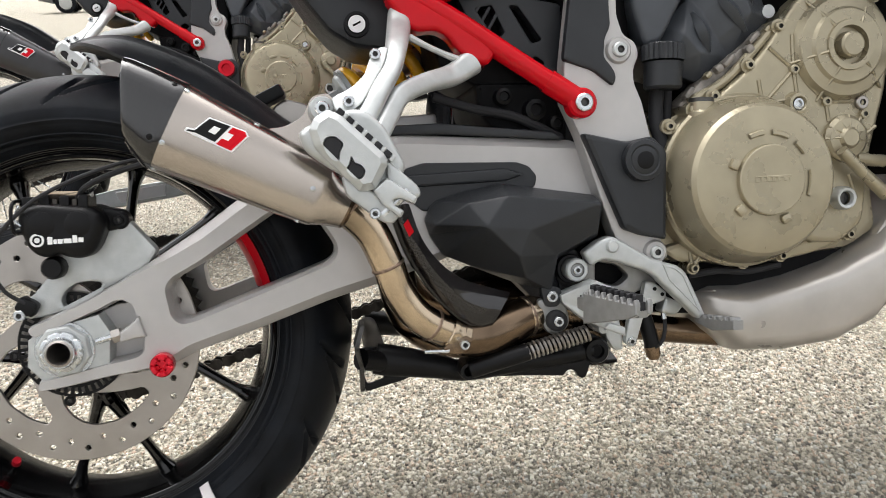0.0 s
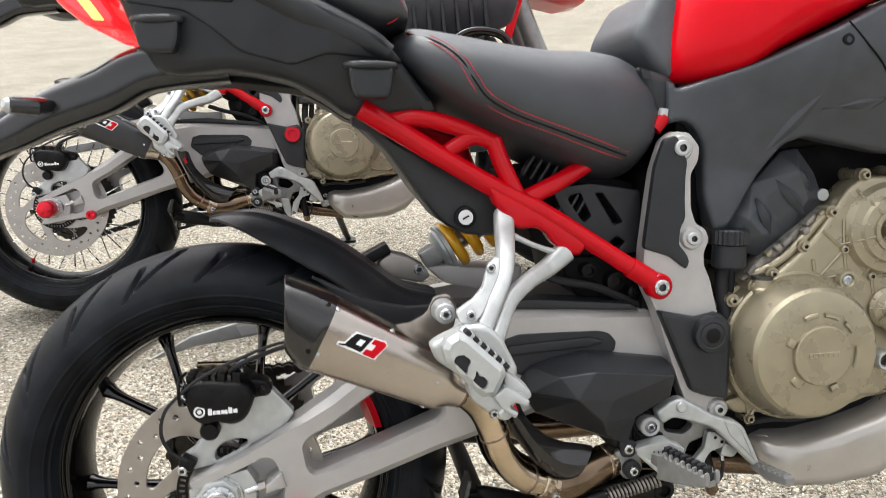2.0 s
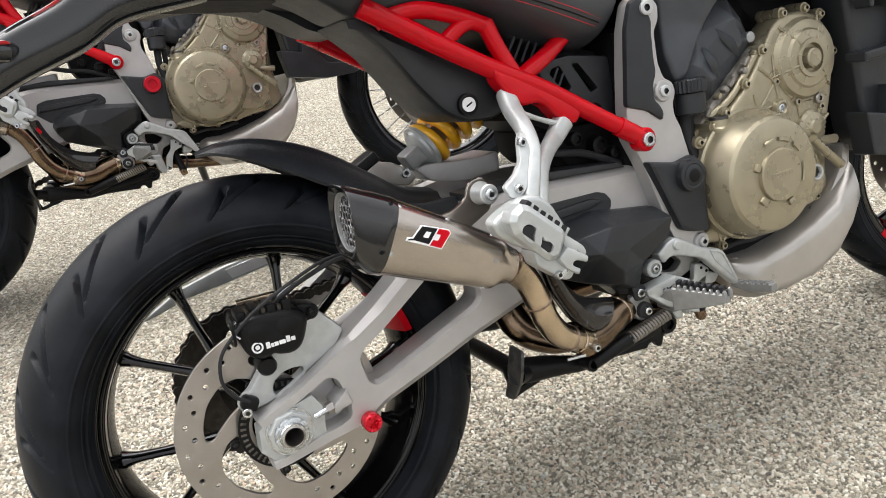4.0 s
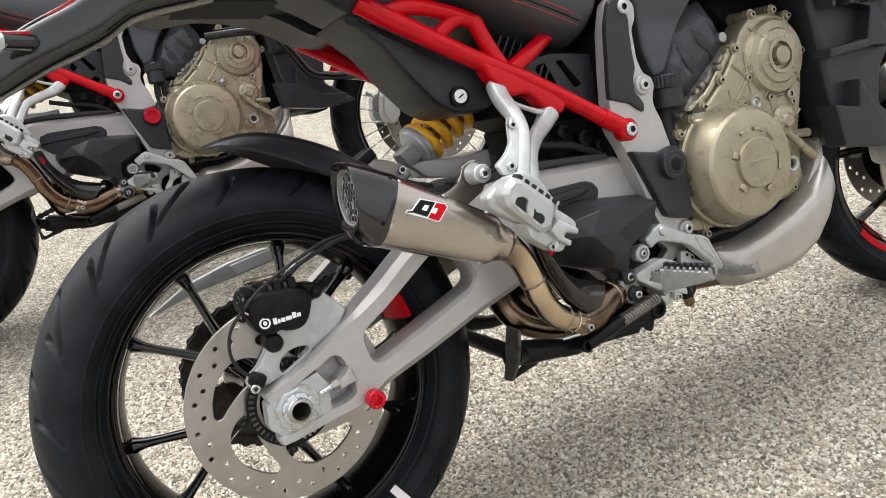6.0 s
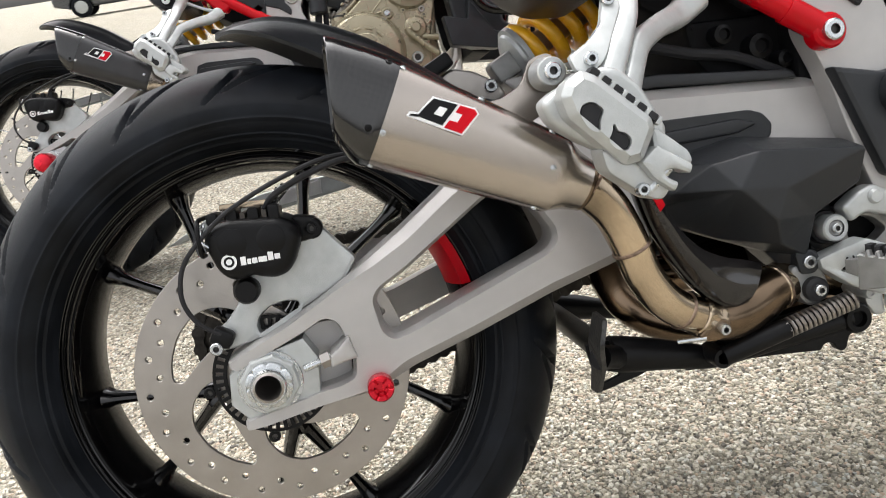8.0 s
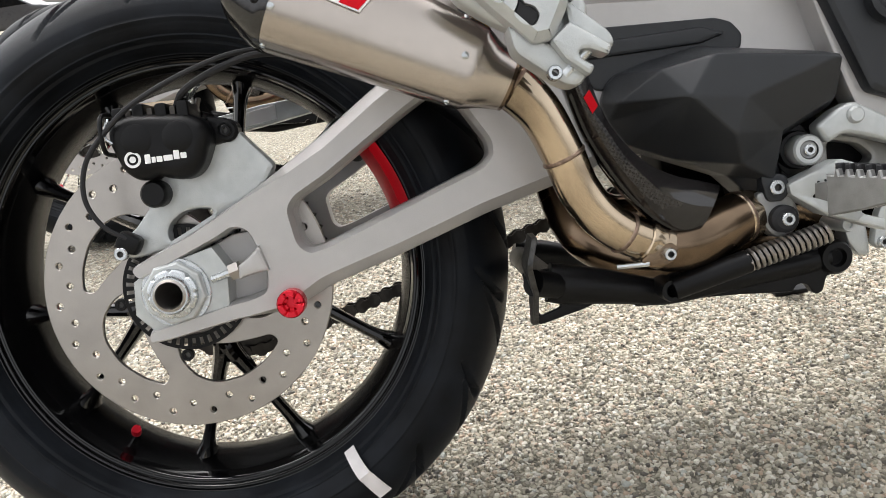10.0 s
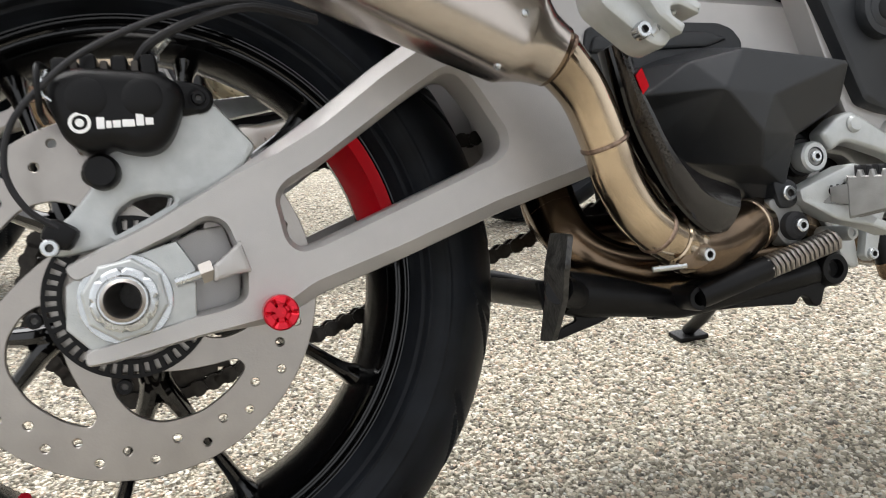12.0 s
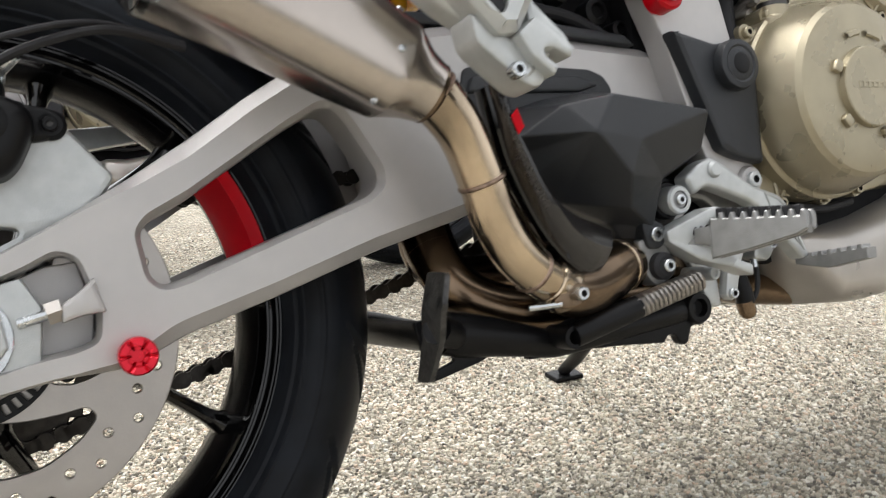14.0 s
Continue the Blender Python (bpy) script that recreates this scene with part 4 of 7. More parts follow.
    part("clamp_strap", plate([(0.412, 0.310), (0.420, 0.316), (0.440, 0.324), (0.447, 0.318), (0.443, 0.307), (0.432, 0.303), (0.420, 0.303)], -0.195, -0.190, 0.0015, corner=0.003), BURNT, ex)
    part("clamp_screw", tube([(0.393, -0.188, 0.306), (0.420, -0.194, 0.307)], 0.0024, 8, smooth=False), ZINC, ex)
    part("clamp_bolt", bolt(0.4365, -0.195, 0.3145, 0.0058, 0.008), ZINC, ex)
    # carbon heat shield in front of the pipe: a lower face, a sharp ridge and a face that turns back
    low = [(0.354, -0.219, 0.476), (0.362, -0.216, 0.450), (0.373, -0.210, 0.422), (0.390, -0.203, 0.393), (0.410, -0.196, 0.366), (0.433, -0.190, 0.344), (0.456, -0.183, 0.331), (0.473, -0.178, 0.332)]
    crest = [(0.362, -0.226, 0.472), (0.371, -0.224, 0.447), (0.385, -0.219, 0.425), (0.400, -0.213, 0.402), (0.419, -0.206, 0.381), (0.439, -0.198, 0.364), (0.462, -0.191, 0.354), (0.482, -0.184, 0.350)]
    top = [(0.376, -0.205, 0.472), (0.386, -0.199, 0.444), (0.397, -0.193, 0.423), (0.414, -0.187, 0.404), (0.434, -0.180, 0.389), (0.456, -0.174, 0.379), (0.478, -0.168, 0.373), (0.497, -0.162, 0.367)]
    low, crest, top = [smooth_path([Vector(c) for c in line], 4) for line in (low, crest, top)]
    rings, flange = [], []
    front = Vector((-0.1, -1, 0))
    for i, (l, c, t) in enumerate(zip(low, crest, top)):
        k = i / (len(low) - 1)
        swell = 0.0025 + 0.0030 * math.sin(math.pi * min(1, 1.3 * k))
        outer = [l, l.lerp(c, 0.12) + front * swell * 0.45, l.lerp(c, 0.40) + front * swell, l.lerp(c, 0.75) + front * swell * 0.7, c + front * 0.0005,
                 c.lerp(t, 0.10) + Vector((0.0004, -0.0004, 0.0004)), c.lerp(t, 0.5) + Vector((0.001, -0.0022, 0.0015)), c.lerp(t, 0.85) + Vector((0.001, -0.0016, 0.001)), t, t + Vector((0.001, 0.012, -0.003))]
        inner = [p + Vector((-0.0004, 0.0022, -0.0006)) for p in outer[:-1]]
        rings.append(outer + inner[::-1])
        e = [l + Vector((0.0005, 0.0004, 0.0005)), l + Vector((-0.0025, 0.0010, -0.0012)), l + Vector((-0.0040, 0.0060, -0.0022)), l + Vector((-0.0036, 0.0160, -0.0020)), l + Vector((0, 0.0220, 0.001)), l + Vector((0.002, 0.0120, 0.002))]
        flange.append(e)
    shield = part("heat_shield", loft(rings), WEAVE, ex, "glossy carbon-fibre heat shield", 24)
    part("shield_edge", loft(flange), GLOSS, shield, "smooth glossy black shield edge", 50)
    bm = plate([(-0.0075, -0.0045), (0.0075, -0.0045), (0.0075, 0.0045), (-0.0075, 0.0045)], 0, 0.001, 0.0002, steps=1)
    tt = (crest[6] - crest[2]).normalized()
    for v in bm.verts:
        v.co = crest[4].lerp(top[4], 0.10) + Vector((0.000, -0.0058, 0.001)) + tt * v.co.x + Vector((0.4, -0.1, 0.5)) * v.co.z * 1.3 + Vector((0, 1, 0)) * v.co.y
    part("shield_badge", bm, ANODFLAT, shield)
    # bracket to the frame with its rubber-mounted bolt
    part("mount_plate", plate([(0.212, 0.552), (0.245, 0.556), (0.264, 0.566), (0.274, 0.588), (0.292, 0.592), (0.304, 0.576), (0.300, 0.548), (0.262, 0.528), (0.235, 0.540)], -0.205, -0.200, 0.001, corner=0.006), TITAN, ex, "bare steel silencer bracket")
    part("mount_bolt", bolt(0.285, -0.236, 0.572, 0.0075, 0.006), ZINC, ex)
    part("mount_washer", lathe([(0.005, -0.236), (0.0115, -0.236), (0.0128, -0.234), (0.0125, -0.222), (0.015, -0.210), (0.005, -0.205)], (0.285, 0, 0.572), segs=30), ALU, ex)
    return ex


def passenger_footrest(bike):
    fr = new("passenger_footrest")
    fr.parent = bike

    def lean_a(x, y, z):
        return y + ramp(z, (0.50, 0.54, 0.575, 0.63, 0.663, 0.69), (-0.285, -0.268, -0.252, -0.222, -0.170, -0.150))

    A = [(0.374, -0.148, 0.686), (0.371, -0.166, 0.664), (0.364, -0.206, 0.636), (0.357, -0.228, 0.614), (0.343, -0.246, 0.588), (0.328, -0.258, 0.560)]
    part("strut", tube(A, [0.0130, 0.0132, 0.0118, 0.0108, 0.0104, 0.0110], 18, 6, flat=0.85, power=2.8), ALU, fr, "bare aluminium hanger strut")
    B = [(0.456, -0.151, 0.633), (0.430, -0.167, 0.616), (0.398, -0.196, 0.604), (0.368, -0.226, 0.588), (0.356, -0.240, 0.571), (0.344, -0.256, 0.549), (0.334, -0.268, 0.530)]
    part("strut", tube(B, [0.0150, 0.0125, 0.0108, 0.0108, 0.0104, 0.0104, 0.0110], 18, 6, flat=0.85, power=2.8), ALU, fr)
    part("cross_bar", tube([(0.376, -0.168, 0.661), (0.410, -0.166, 0.645), (0.446, -0.160, 0.632)], [0.0045, 0.0034, 0.0048], 8), ALU, fr)
    hanger = [(0.355, 0.638), (0.349, 0.617), (0.328, 0.580), (0.322, 0.572), (0.311, 0.565), (0.298, 0.566), (0.294, 0.580), (0.315, 0.592), (0.328, 0.605), (0.337, 0.630), (0.348, 0.638)]
    part("hanger_plate", bent(plate(hanger, -0.010, -0.002, 0.002, corner=0.004), lean_a), ALU, fr, "aluminium silencer hanger plate")
    web = [(0.261, 0.544), (0.270, 0.551), (0.298, 0.564), (0.313, 0.568), (0.328, 0.566), (0.346, 0.550), (0.366, 0.511), (0.352, 0.484), (0.335, 0.484), (0.318, 0.495), (0.291, 0.510), (0.267, 0.527)]
    part("web", plate(web, -0.280, -0.258, 0.006, corner=0.007, steps=3), ALU, fr, "cast aluminium footrest carrier")
    for x, y, z in ((0.340, -0.234, 0.627), (0.311, -0.264, 0.576)):
        part("strut_bolt", bolt(x, y, z, 0.0058, 0.005), ZINC, fr)
    for loop in ([(0.302, 0.504), (0.321, 0.495), (0.354, 0.472), (0.358, 0.464), (0.351, 0.455), (0.340, 0.457), (0.306, 0.483)], [(0.344, 0.519), (0.356, 0.509), (0.376, 0.492), (0.379, 0.483), (0.372, 0.478), (0.346, 0.494)]):
        part("hinge_lug", plate(loop, -0.294, -0.264, 0.004, corner=0.006), ALU, fr)
    # the peg, folded up
    peg = [(0.272, 0.546), (0.277, 0.557), (0.290, 0.565), (0.302, 0.560), (0.344, 0.522), (0.346, 0.513), (0.334, 0.489), (0.319, 0.487), (0.277, 0.529)]
    c1 = rounded([(0.285, 0.532), (0.288, 0.538), (0.296, 0.539), (0.304, 0.532), (0.300, 0.525), (0.299, 0.516), (0.293, 0.518), (0.288, 0.525)], 0.003)
    c2 = rounded([(0.311, 0.521), (0.313, 0.514), (0.320, 0.512), (0.324, 0.506), (0.320, 0.499), (0.312, 0.501), (0.306, 0.508), (0.310, 0.514)], 0.003)
    core = [(0.278, 0.543), (0.288, 0.557), (0.341, 0.513), (0.329, 0.491), (0.318, 0.491), (0.283, 0.526)]
    part("peg", plate(peg, -0.306, -0.280, 0.007, [c1, c2], 0.003, share=lambda x, z: 0.12 if inside((x, z), core) else 1.0), ALU, fr, "folded aluminium passenger peg")
    for c in (c1, c2):
        part("rubber_insert", plate(c, -0.3040, -0.286, 0.001), RUBBERGREY, fr, "black rubber insert")
    for k in range(6):
        x, z = 0.302 + 0.0088 * k, 0.5625 - 0.0079 * k
        part("grip_tooth", block((x, -0.292, z), (0.0072, 0.016, 0.006), 0.001, (0, 41, 0)), RUBBERGREY, fr)
        part("grip_tooth", block((x + 0.0045, -0.292, z - 0.0042), (0.004, 0.015, 0.007), 0.001, (0, 41, 0)), ALU, fr)
    fork = [(0.331, 0.488), (0.345, 0.500), (0.357, 0.492), (0.374, 0.481), (0.371, 0.474), (0.357, 0.480), (0.350, 0.479), (0.351, 0.474), (0.361, 0.468), (0.357, 0.461), (0.340, 0.474)]
    part("fork_lug", plate(fork, -0.304, -0.282, 0.003, corner=0.0025), ALU, fr)
    part("pivot_pin", tube([(0.340, -0.290, 0.464), (0.366, -0.290, 0.488)], 0.005, 12, smooth=False), ZINC, fr)
    part("stop_bolt", bolt(0.333, -0.293, 0.466, 0.0056, 0.006), ZINC, fr)
    return fr


def frame_plates(bike):
    fp = new("main_frame")
    fp.parent = bike
    out = [(0.566, 0.632), (0.572, 0.690), (0.578, 0.740), (0.590, 0.780), (0.606, 0.792), (0.626, 0.790), (0.641, 0.772), (0.640, 0.752), (0.630, 0.735), (0.632, 0.690), (0.640, 0.668), (0.655, 0.660),
           (0.660, 0.645), (0.653, 0.628), (0.654, 0.612), (0.664, 0.590), (0.676, 0.545), (0.690, 0.525), (0.690, 0.420), (0.700, 0.402), (0.684, 0.395), (0.650, 0.402), (0.636, 0.412), (0.622, 0.445), (0.602, 0.500), (0.586, 0.548), (0.566, 0.590)]
    part("side_plate", plate(out, -0.152, -0.125, 0.005, corner=0.006), GREY, fp, "grey cast side plate of the frame")
    part("far_side_plate", plate(out, 0.152, 0.125, 0.005, corner=0.006), GREY, fp)
    inner = [(0.5635, 0.636), (0.5695, 0.690), (0.5755, 0.745), (0.588, 0.782), (0.606, 0.787), (0.622, 0.752), (0.620, 0.735), (0.620, 0.700), (0.622, 0.676), (0.615, 0.662), (0.614, 0.640), (0.624, 0.630), (0.630, 0.618), (0.626, 0.606), (0.600, 0.625)]
    part("panel", plate(inner, -0.158, -0.148, 0.004, corner=0.006), PLASTIC, fp, "dark grey infill panel")
    low = [(0.585, 0.552), (0.640, 0.541), (0.672, 0.548), (0.690, 0.530), (0.690, 0.424), (0.684, 0.4255), (0.660, 0.4295), (0.6366, 0.4375)]
    part("pivot_cover", plate(low, -0.166, -0.150, 0.006, corner=0.006), PLASTIC, fp, "black plastic swingarm pivot cover")
    part("pivot_cap", lathe([(0, -0.178), (0.012, -0.1785), (0.0165, -0.1765), (0.0185, -0.1775), (0.0235, -0.1765), (0.0250, -0.172), (0.0245, -0.16), (0, -0.16)], (0.657, 0, 0.519), segs=36), PLASTIC, fp, "round black pivot cap")
    part("pivot_cap", lathe([(0, -0.1795), (0.009, -0.1795), (0.0105, -0.1785), (0, -0.1775)], (0.657, 0, 0.519), segs=30), SATIN, fp)
    for x, z, r in ((0.612, 0.770, 0.0105), (0.6325, 0.6488, 0.0090), (0.6800, 0.4090, 0.0080)):
        part("plate_boss", lathe([(0, -0.1570), (r + 0.0045, -0.1570), (r + 0.0065, -0.1545), (r + 0.0075, -0.148), (0, -0.148)], (x, 0, z), segs=28), GREY, fp)
        part("plate_bolt", bolt(x, -0.1575, z, r, 0.005), ALU, fp)
    # added near-black block closes the space between the side plates
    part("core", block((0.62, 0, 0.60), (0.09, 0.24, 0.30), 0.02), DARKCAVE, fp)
    return fp


def trellis(bike):
    tr = new("rear_subframe")
    tr.parent = bike

    def both(name, pts, r, label=""):
        part(name, tube(pts, r, 14, 5), RED, tr, label)
        part(name, tube([(x, -y, z) for x, y, z in pts], r, 14, 5), RED, tr)

    both("main_tube", [(0.190, -0.146, 0.820), (0.270, -0.147, 0.772), (0.345, -0.148, 0.728), (0.400, -0.150, 0.6995), (0.440, -0.151, 0.678), (0.520, -0.155, 0.628), (0.585, -0.158, 0.587)], [0.0140, 0.0138, 0.0135, 0.0135, 0.0130, 0.0124, 0.0124], "glossy red painted steel tube")
    part("tube_sleeve", tube([(0.545, -0.1565, 0.6122), (0.585, -0.158, 0.587)], [0.0142, 0.0142], 16, smooth=False), RED, tr)
    both("top_tube", [(0.210, -0.144, 0.800), (0.265, -0.143, 0.808), (0.320, -0.142, 0.795), (0.362, -0.142, 0.777)], 0.0115)
    both("brace", [(0.290, -0.144, 0.758), (0.330, -0.143, 0.783), (0.358, -0.142, 0.780)], 0.0105)
    both("brace", [(0.360, -0.142, 0.782), (0.374, -0.144, 0.745), (0.392, -0.147, 0.708)], 0.012)
    both("brace", [(0.400, -0.146, 0.702), (0.450, -0.135, 0.725), (0.495, -0.115, 0.748), (0.55, -0.09, 0.775)], 0.012)
    lug = [(0.352, 0.722), (0.358, 0.700), (0.368, 0.688), (0.380, 0.672), (0.392, 0.665), (0.415, 0.667), (0.428, 0.660), (0.438, 0.646), (0.448, 0.638), (0.464, 0.630), (0.474, 0.629), (0.484, 0.642), (0.472, 0.656), (0.402, 0.698)]
    part("lug", plate(lug, -0.163, -0.135, 0.006, corner=0.006, steps=3), RED, tr, "welded red bracket flange")
    part("end_lug", lathe([(0.006, -0.170), (0.0150, -0.170), (0.0175, -0.167), (0.0180, -0.150), (0, -0.150)], (0.584, 0, 0.586), segs=30), RED, tr)
    part("end_bolt", bolt(0.584, -0.1715, 0.586, 0.0105, 0.005), ZINC, tr, "zinc socket-head bolt")
    part("tank_lug", tube([(0.586, -0.125, 0.795), (0.60, -0.125, 0.812)], 0.010, 12, smooth=False), RED, tr)
    part("tank_lug_bush", tube([(0.597, -0.125, 0.808), (0.600, -0.125, 0.822)], 0.009, 12, smooth=False), ALU, tr)
    return tr


def covers(bike):
    thing = new("sprocket_cover")
    thing.parent = bike
    rim = [(0.407, 0.467), (0.416, 0.475), (0.447, 0.485), (0.492, 0.494), (0.607, 0.479), (0.618, 0.466), (0.612, 0.428), (0.582, 0.413), (0.560, 0.401), (0.564, 0.361), (0.558, 0.350), (0.536, 0.350), (0.512, 0.374), (0.464, 0.393), (0.423, 0.410), (0.407, 0.434), (0.401, 0.452)]
    pts = [(x, z, -0.140) for x, z in rim] + [(0.409, 0.447, -0.156), (0.463, 0.446, -0.176), (0.501, 0.411, -0.172), (0.514, 0.384, -0.160), (0.514, 0.441, -0.172), (0.552, 0.410, -0.160), (0.600, 0.470, -0.168), (0.488, 0.480, -0.172), (0.444, 0.472, -0.166), (0.600, 0.436, -0.160), (0.548, 0.366, -0.152)]
    pts = [(x, z, -0.140 + 1.75 * (y + 0.140)) for x, z, y in pts]
    part("shell", facets(pts, 17, [(17, 18), (18, 19), (19, 20), (21, 22), (18, 21), (25, 24), (24, 23), (23, 26), (26, 22), (22, 27), (20, 27), (17, 25)], -0.10), PLASTIC, thing, "black faceted plastic cover", 30)
    part("low_mount", plate([(0.534, 0.372), (0.547, 0.374), (0.560, 0.370), (0.562, 0.356), (0.556, 0.347), (0.540, 0.347)], -0.162, -0.130, 0.003, corner=0.006), PLASTIC, thing)
    part("bobbin_plate", plate([(0.530, 0.356), (0.560, 0.358), (0.570, 0.340), (0.572, 0.326), (0.562, 0.314), (0.548, 0.313), (0.538, 0.324), (0.536, 0.340)], -0.158, -0.140, 0.003, corner=0.007), PEGGREY, thing)
    part("mount_bolt", bolt(0.548, -0.163, 0.360, 0.0068, 0.004), ZINC, thing)
    part("bobbin", lathe([(0, -0.168), (0.009, -0.168), (0.0125, -0.165), (0.0130, -0.150), (0, -0.150)], (0.554, 0, 0.331), segs=28), RUBBERGREY, thing, "dark rubber-mounted bobbin")
    part("bobbin_bolt", bolt(0.554, -0.169, 0.331, 0.0060, 0.004), ZINC, thing)
    return thing


def controls(bike):
    rc = new("rider_footrest")
    rc.parent = bike
    house = [(0.556, 0.404), (0.564, 0.414), (0.578, 0.417), (0.592, 0.408), (0.594, 0.380), (0.582, 0.368), (0.568, 0.366), (0.558, 0.378)]
    part("pivot_housing", plate(house, -0.146, -0.120, 0.004, corner=0.006), SATIN, rc, "black pivot housing")
    part("pivot_sleeve", lathe([(0.0135, -0.154), (0.0165, -0.154), (0.0175, -0.152), (0.0175, -0.140), (0.0135, -0.140)], (0.5740, 0, 0.3915), segs=32), SATIN, rc)
    car = [(0.5571, 0.3619), (0.5786, 0.3733), (0.5913, 0.3814), (0.6113, 0.3726), (0.6086, 0.3632), (0.5896, 0.3689), (0.5740, 0.3488), (0.5901, 0.3459), (0.6066, 0.3322), (0.6242, 0.3267), (0.6241, 0.3164), (0.5978, 0.3263), (0.5817, 0.3333), (0.5589, 0.3526)]

    def flare(x, y, z):
        return y - 0.034 * min(1, max(0, (x - 0.566) / 0.034))

    part("carrier", bent(plate(car, -0.168, -0.146, 0.0022, corner=0.002), flare), ALU, rc, "bare aluminium footrest carrier")
    # black plate darkens the carrier's open notch by colour
    part("carrier_recess", plate([(0.562, 0.374), (0.606, 0.372), (0.604, 0.340), (0.566, 0.340)], -0.144, -0.136, 0.002), SATIN, rc)
    back = [(0.590, 0.408), (0.640, 0.404), (0.690, 0.392), (0.700, 0.372), (0.672, 0.360), (0.650, 0.352), (0.640, 0.320), (0.622, 0.318), (0.600, 0.345)]
    slot = [(0.612, 0.397), (0.640, 0.392), (0.655, 0.378), (0.640, 0.366), (0.612, 0.372)]
    part("carrier_back", plate(back, -0.134, -0.118, 0.004, [slot], 0.006), PEGGREY, rc)
    # added dark sheet: the shade behind the footrest, put into its colour
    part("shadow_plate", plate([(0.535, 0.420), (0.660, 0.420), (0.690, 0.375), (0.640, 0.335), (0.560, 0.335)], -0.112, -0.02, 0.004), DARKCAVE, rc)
    arm = [(0.5851, 0.4114), (0.6031, 0.4244), (0.6196, 0.4305), (0.6364, 0.4225), (0.6707, 0.4021), (0.7034, 0.3929), (0.7140, 0.3849), (0.7252, 0.3623), (0.7402, 0.3301), (0.7316, 0.3259), (0.7207, 0.3365), (0.6869, 0.3682), (0.6754, 0.3802), (0.6625, 0.3875), (0.6285, 0.3985), (0.6101, 0.4028), (0.5952, 0.3943)]
    tri = rounded([(0.6828, 0.3958), (0.7018, 0.3890), (0.7098, 0.3820), (0.7330, 0.3348), (0.6918, 0.3759)], 0.002, 2)
    tri = tri if area(tri) > 0 else tri[::-1]
    part("brake_pedal", plate(arm, -0.167, -0.150, 0.0042, corner=0.005, steps=3), ALU, rc, "forged aluminium brake pedal")
    part("pedal_panel", plate(tri, -0.1682, -0.160, 0.0012, [inset(tri, 0.0016)]), ALU, rc)
    RING = (0.5785, 0, 0.3908)
    part("pivot_ring", lathe([(0.0085, -0.1655), (0.0122, -0.1655), (0.0138, -0.1635), (0.0142, -0.1440), (0.0085, -0.1440)], RING, segs=36), ALU, rc)
    part("pivot_cap", lathe([(0, -0.1640), (0.0075, -0.1645), (0.0090, -0.1625), (0, -0.1575)], RING, segs=28), PEGGREY, rc)
    part("pivot_bolt", bolt(0.5785, -0.1650, 0.3908, 0.0052, 0.003), ZINC, rc, "hexagon-socket pivot bolt")
    part("guide_stud", lathe([(0, -0.1710), (0.0058, -0.1710), (0.0078, -0.1685), (0.0078, -0.150), (0, -0.150)], (0.6205, 0, 0.4180), segs=24), ALU, rc)
    # toothed tip that reaches outwards from the end of the pedal
    tip = [(-0.156, 0.3215), (-0.156, 0.3290)]
    for k in range(7):
        y = -0.160 - 0.0098 * k
        z = 0.3290 + 0.0009 * k
        tip += [(y, z + 0.0030), (y - 0.0048, z + 0.0030), (y - 0.0055, z), (y - 0.0090, z)]
    tip += [(-0.229, 0.3340), (-0.229, 0.3240), (-0.190, 0.3165)]
    bm = plate(tip, 0.0, 0.012, 0.001, steps=1)
    for v in bm.verts:
        v.co = Vector((0.7300 + v.co.y - 0.16 * (v.co.x + 0.156), v.co.x, v.co.z))
    part("pedal_pad", bm, PEGGREY, rc, "toothed steel pedal tip")

    # the peg sticks out towards the near side: two toothed edges with ribbed rubber between
    def outward(bm, across=0.0, tilt=-0.07):
        for v in bm.verts:
            a, q, z = v.co.x, v.co.y + across, v.co.z
            v.co = Vector((0.5735 + 0.45 * a + 0.91 * q, -0.205 - a + 0.41 * q, 0.358 + z + tilt * a))
        return bm

    edge = [(0.0, -0.024), (0.0, 0.012)]
    for k in range(8):
        a = 0.003 + k * 0.0088
        edge += [(a, 0.0115), (a + 0.0036, 0.0115), (a + 0.0050, 0.0165), (a + 0.0076, 0.0165)]
    edge += [(0.0740, 0.0120), (0.0740, 0.0010), (0.066, -0.0040), (0.030, -0.0160)]
    peg = part("peg", outward(plate(edge, -0.003, 0.003, 0.0014, steps=1)), PEGGREY, rc, "toothed grey aluminium rider peg")
    part("front_edge", outward(plate(edge, -0.003, 0.003, 0.0014, steps=1), 0.019), PEGGREY, peg)
    part("tray", outward(plate([(0.0, -0.010), (0.0, 0.004), (0.072, 0.004), (0.072, -0.003), (0.03, -0.012)], 0.003, 0.017, 0.002)), PEGGREY, peg)
    part("rubber_base", outward(plate([(0.004, 0.003), (0.004, 0.013), (0.070, 0.013), (0.070, 0.003)], 0.0035, 0.0155, 0.002)), RUBBERGREY, peg, "black rubber peg pad")
    for k in range(8):
        a = 0.0035 + k * 0.0084
        part("rubber_rib", outward(plate([(a, 0.010), (a, 0.0205), (a + 0.0052, 0.0205), (a + 0.0052, 0.010)], 0.0038, 0.0152, 0.0012, steps=1)), RUBBERGREY, peg)
    part("hinge_block", outward(plate([(-0.016, -0.010), (-0.016, 0.003), (0.002, 0.006), (0.002, -0.014)], 0.004, 0.016, 0.002)), PEGGREY, rc)
    part("hinge_spring", tube([(0.576 + 0.0016 * k, -0.184 + 0.004 * math.sin(k * 1.6), 0.358 + 0.0002 * k + 0.005 * math.cos(k * 1.6)) for k in range(12)], 0.0011, 6, 3), SATIN, rc)
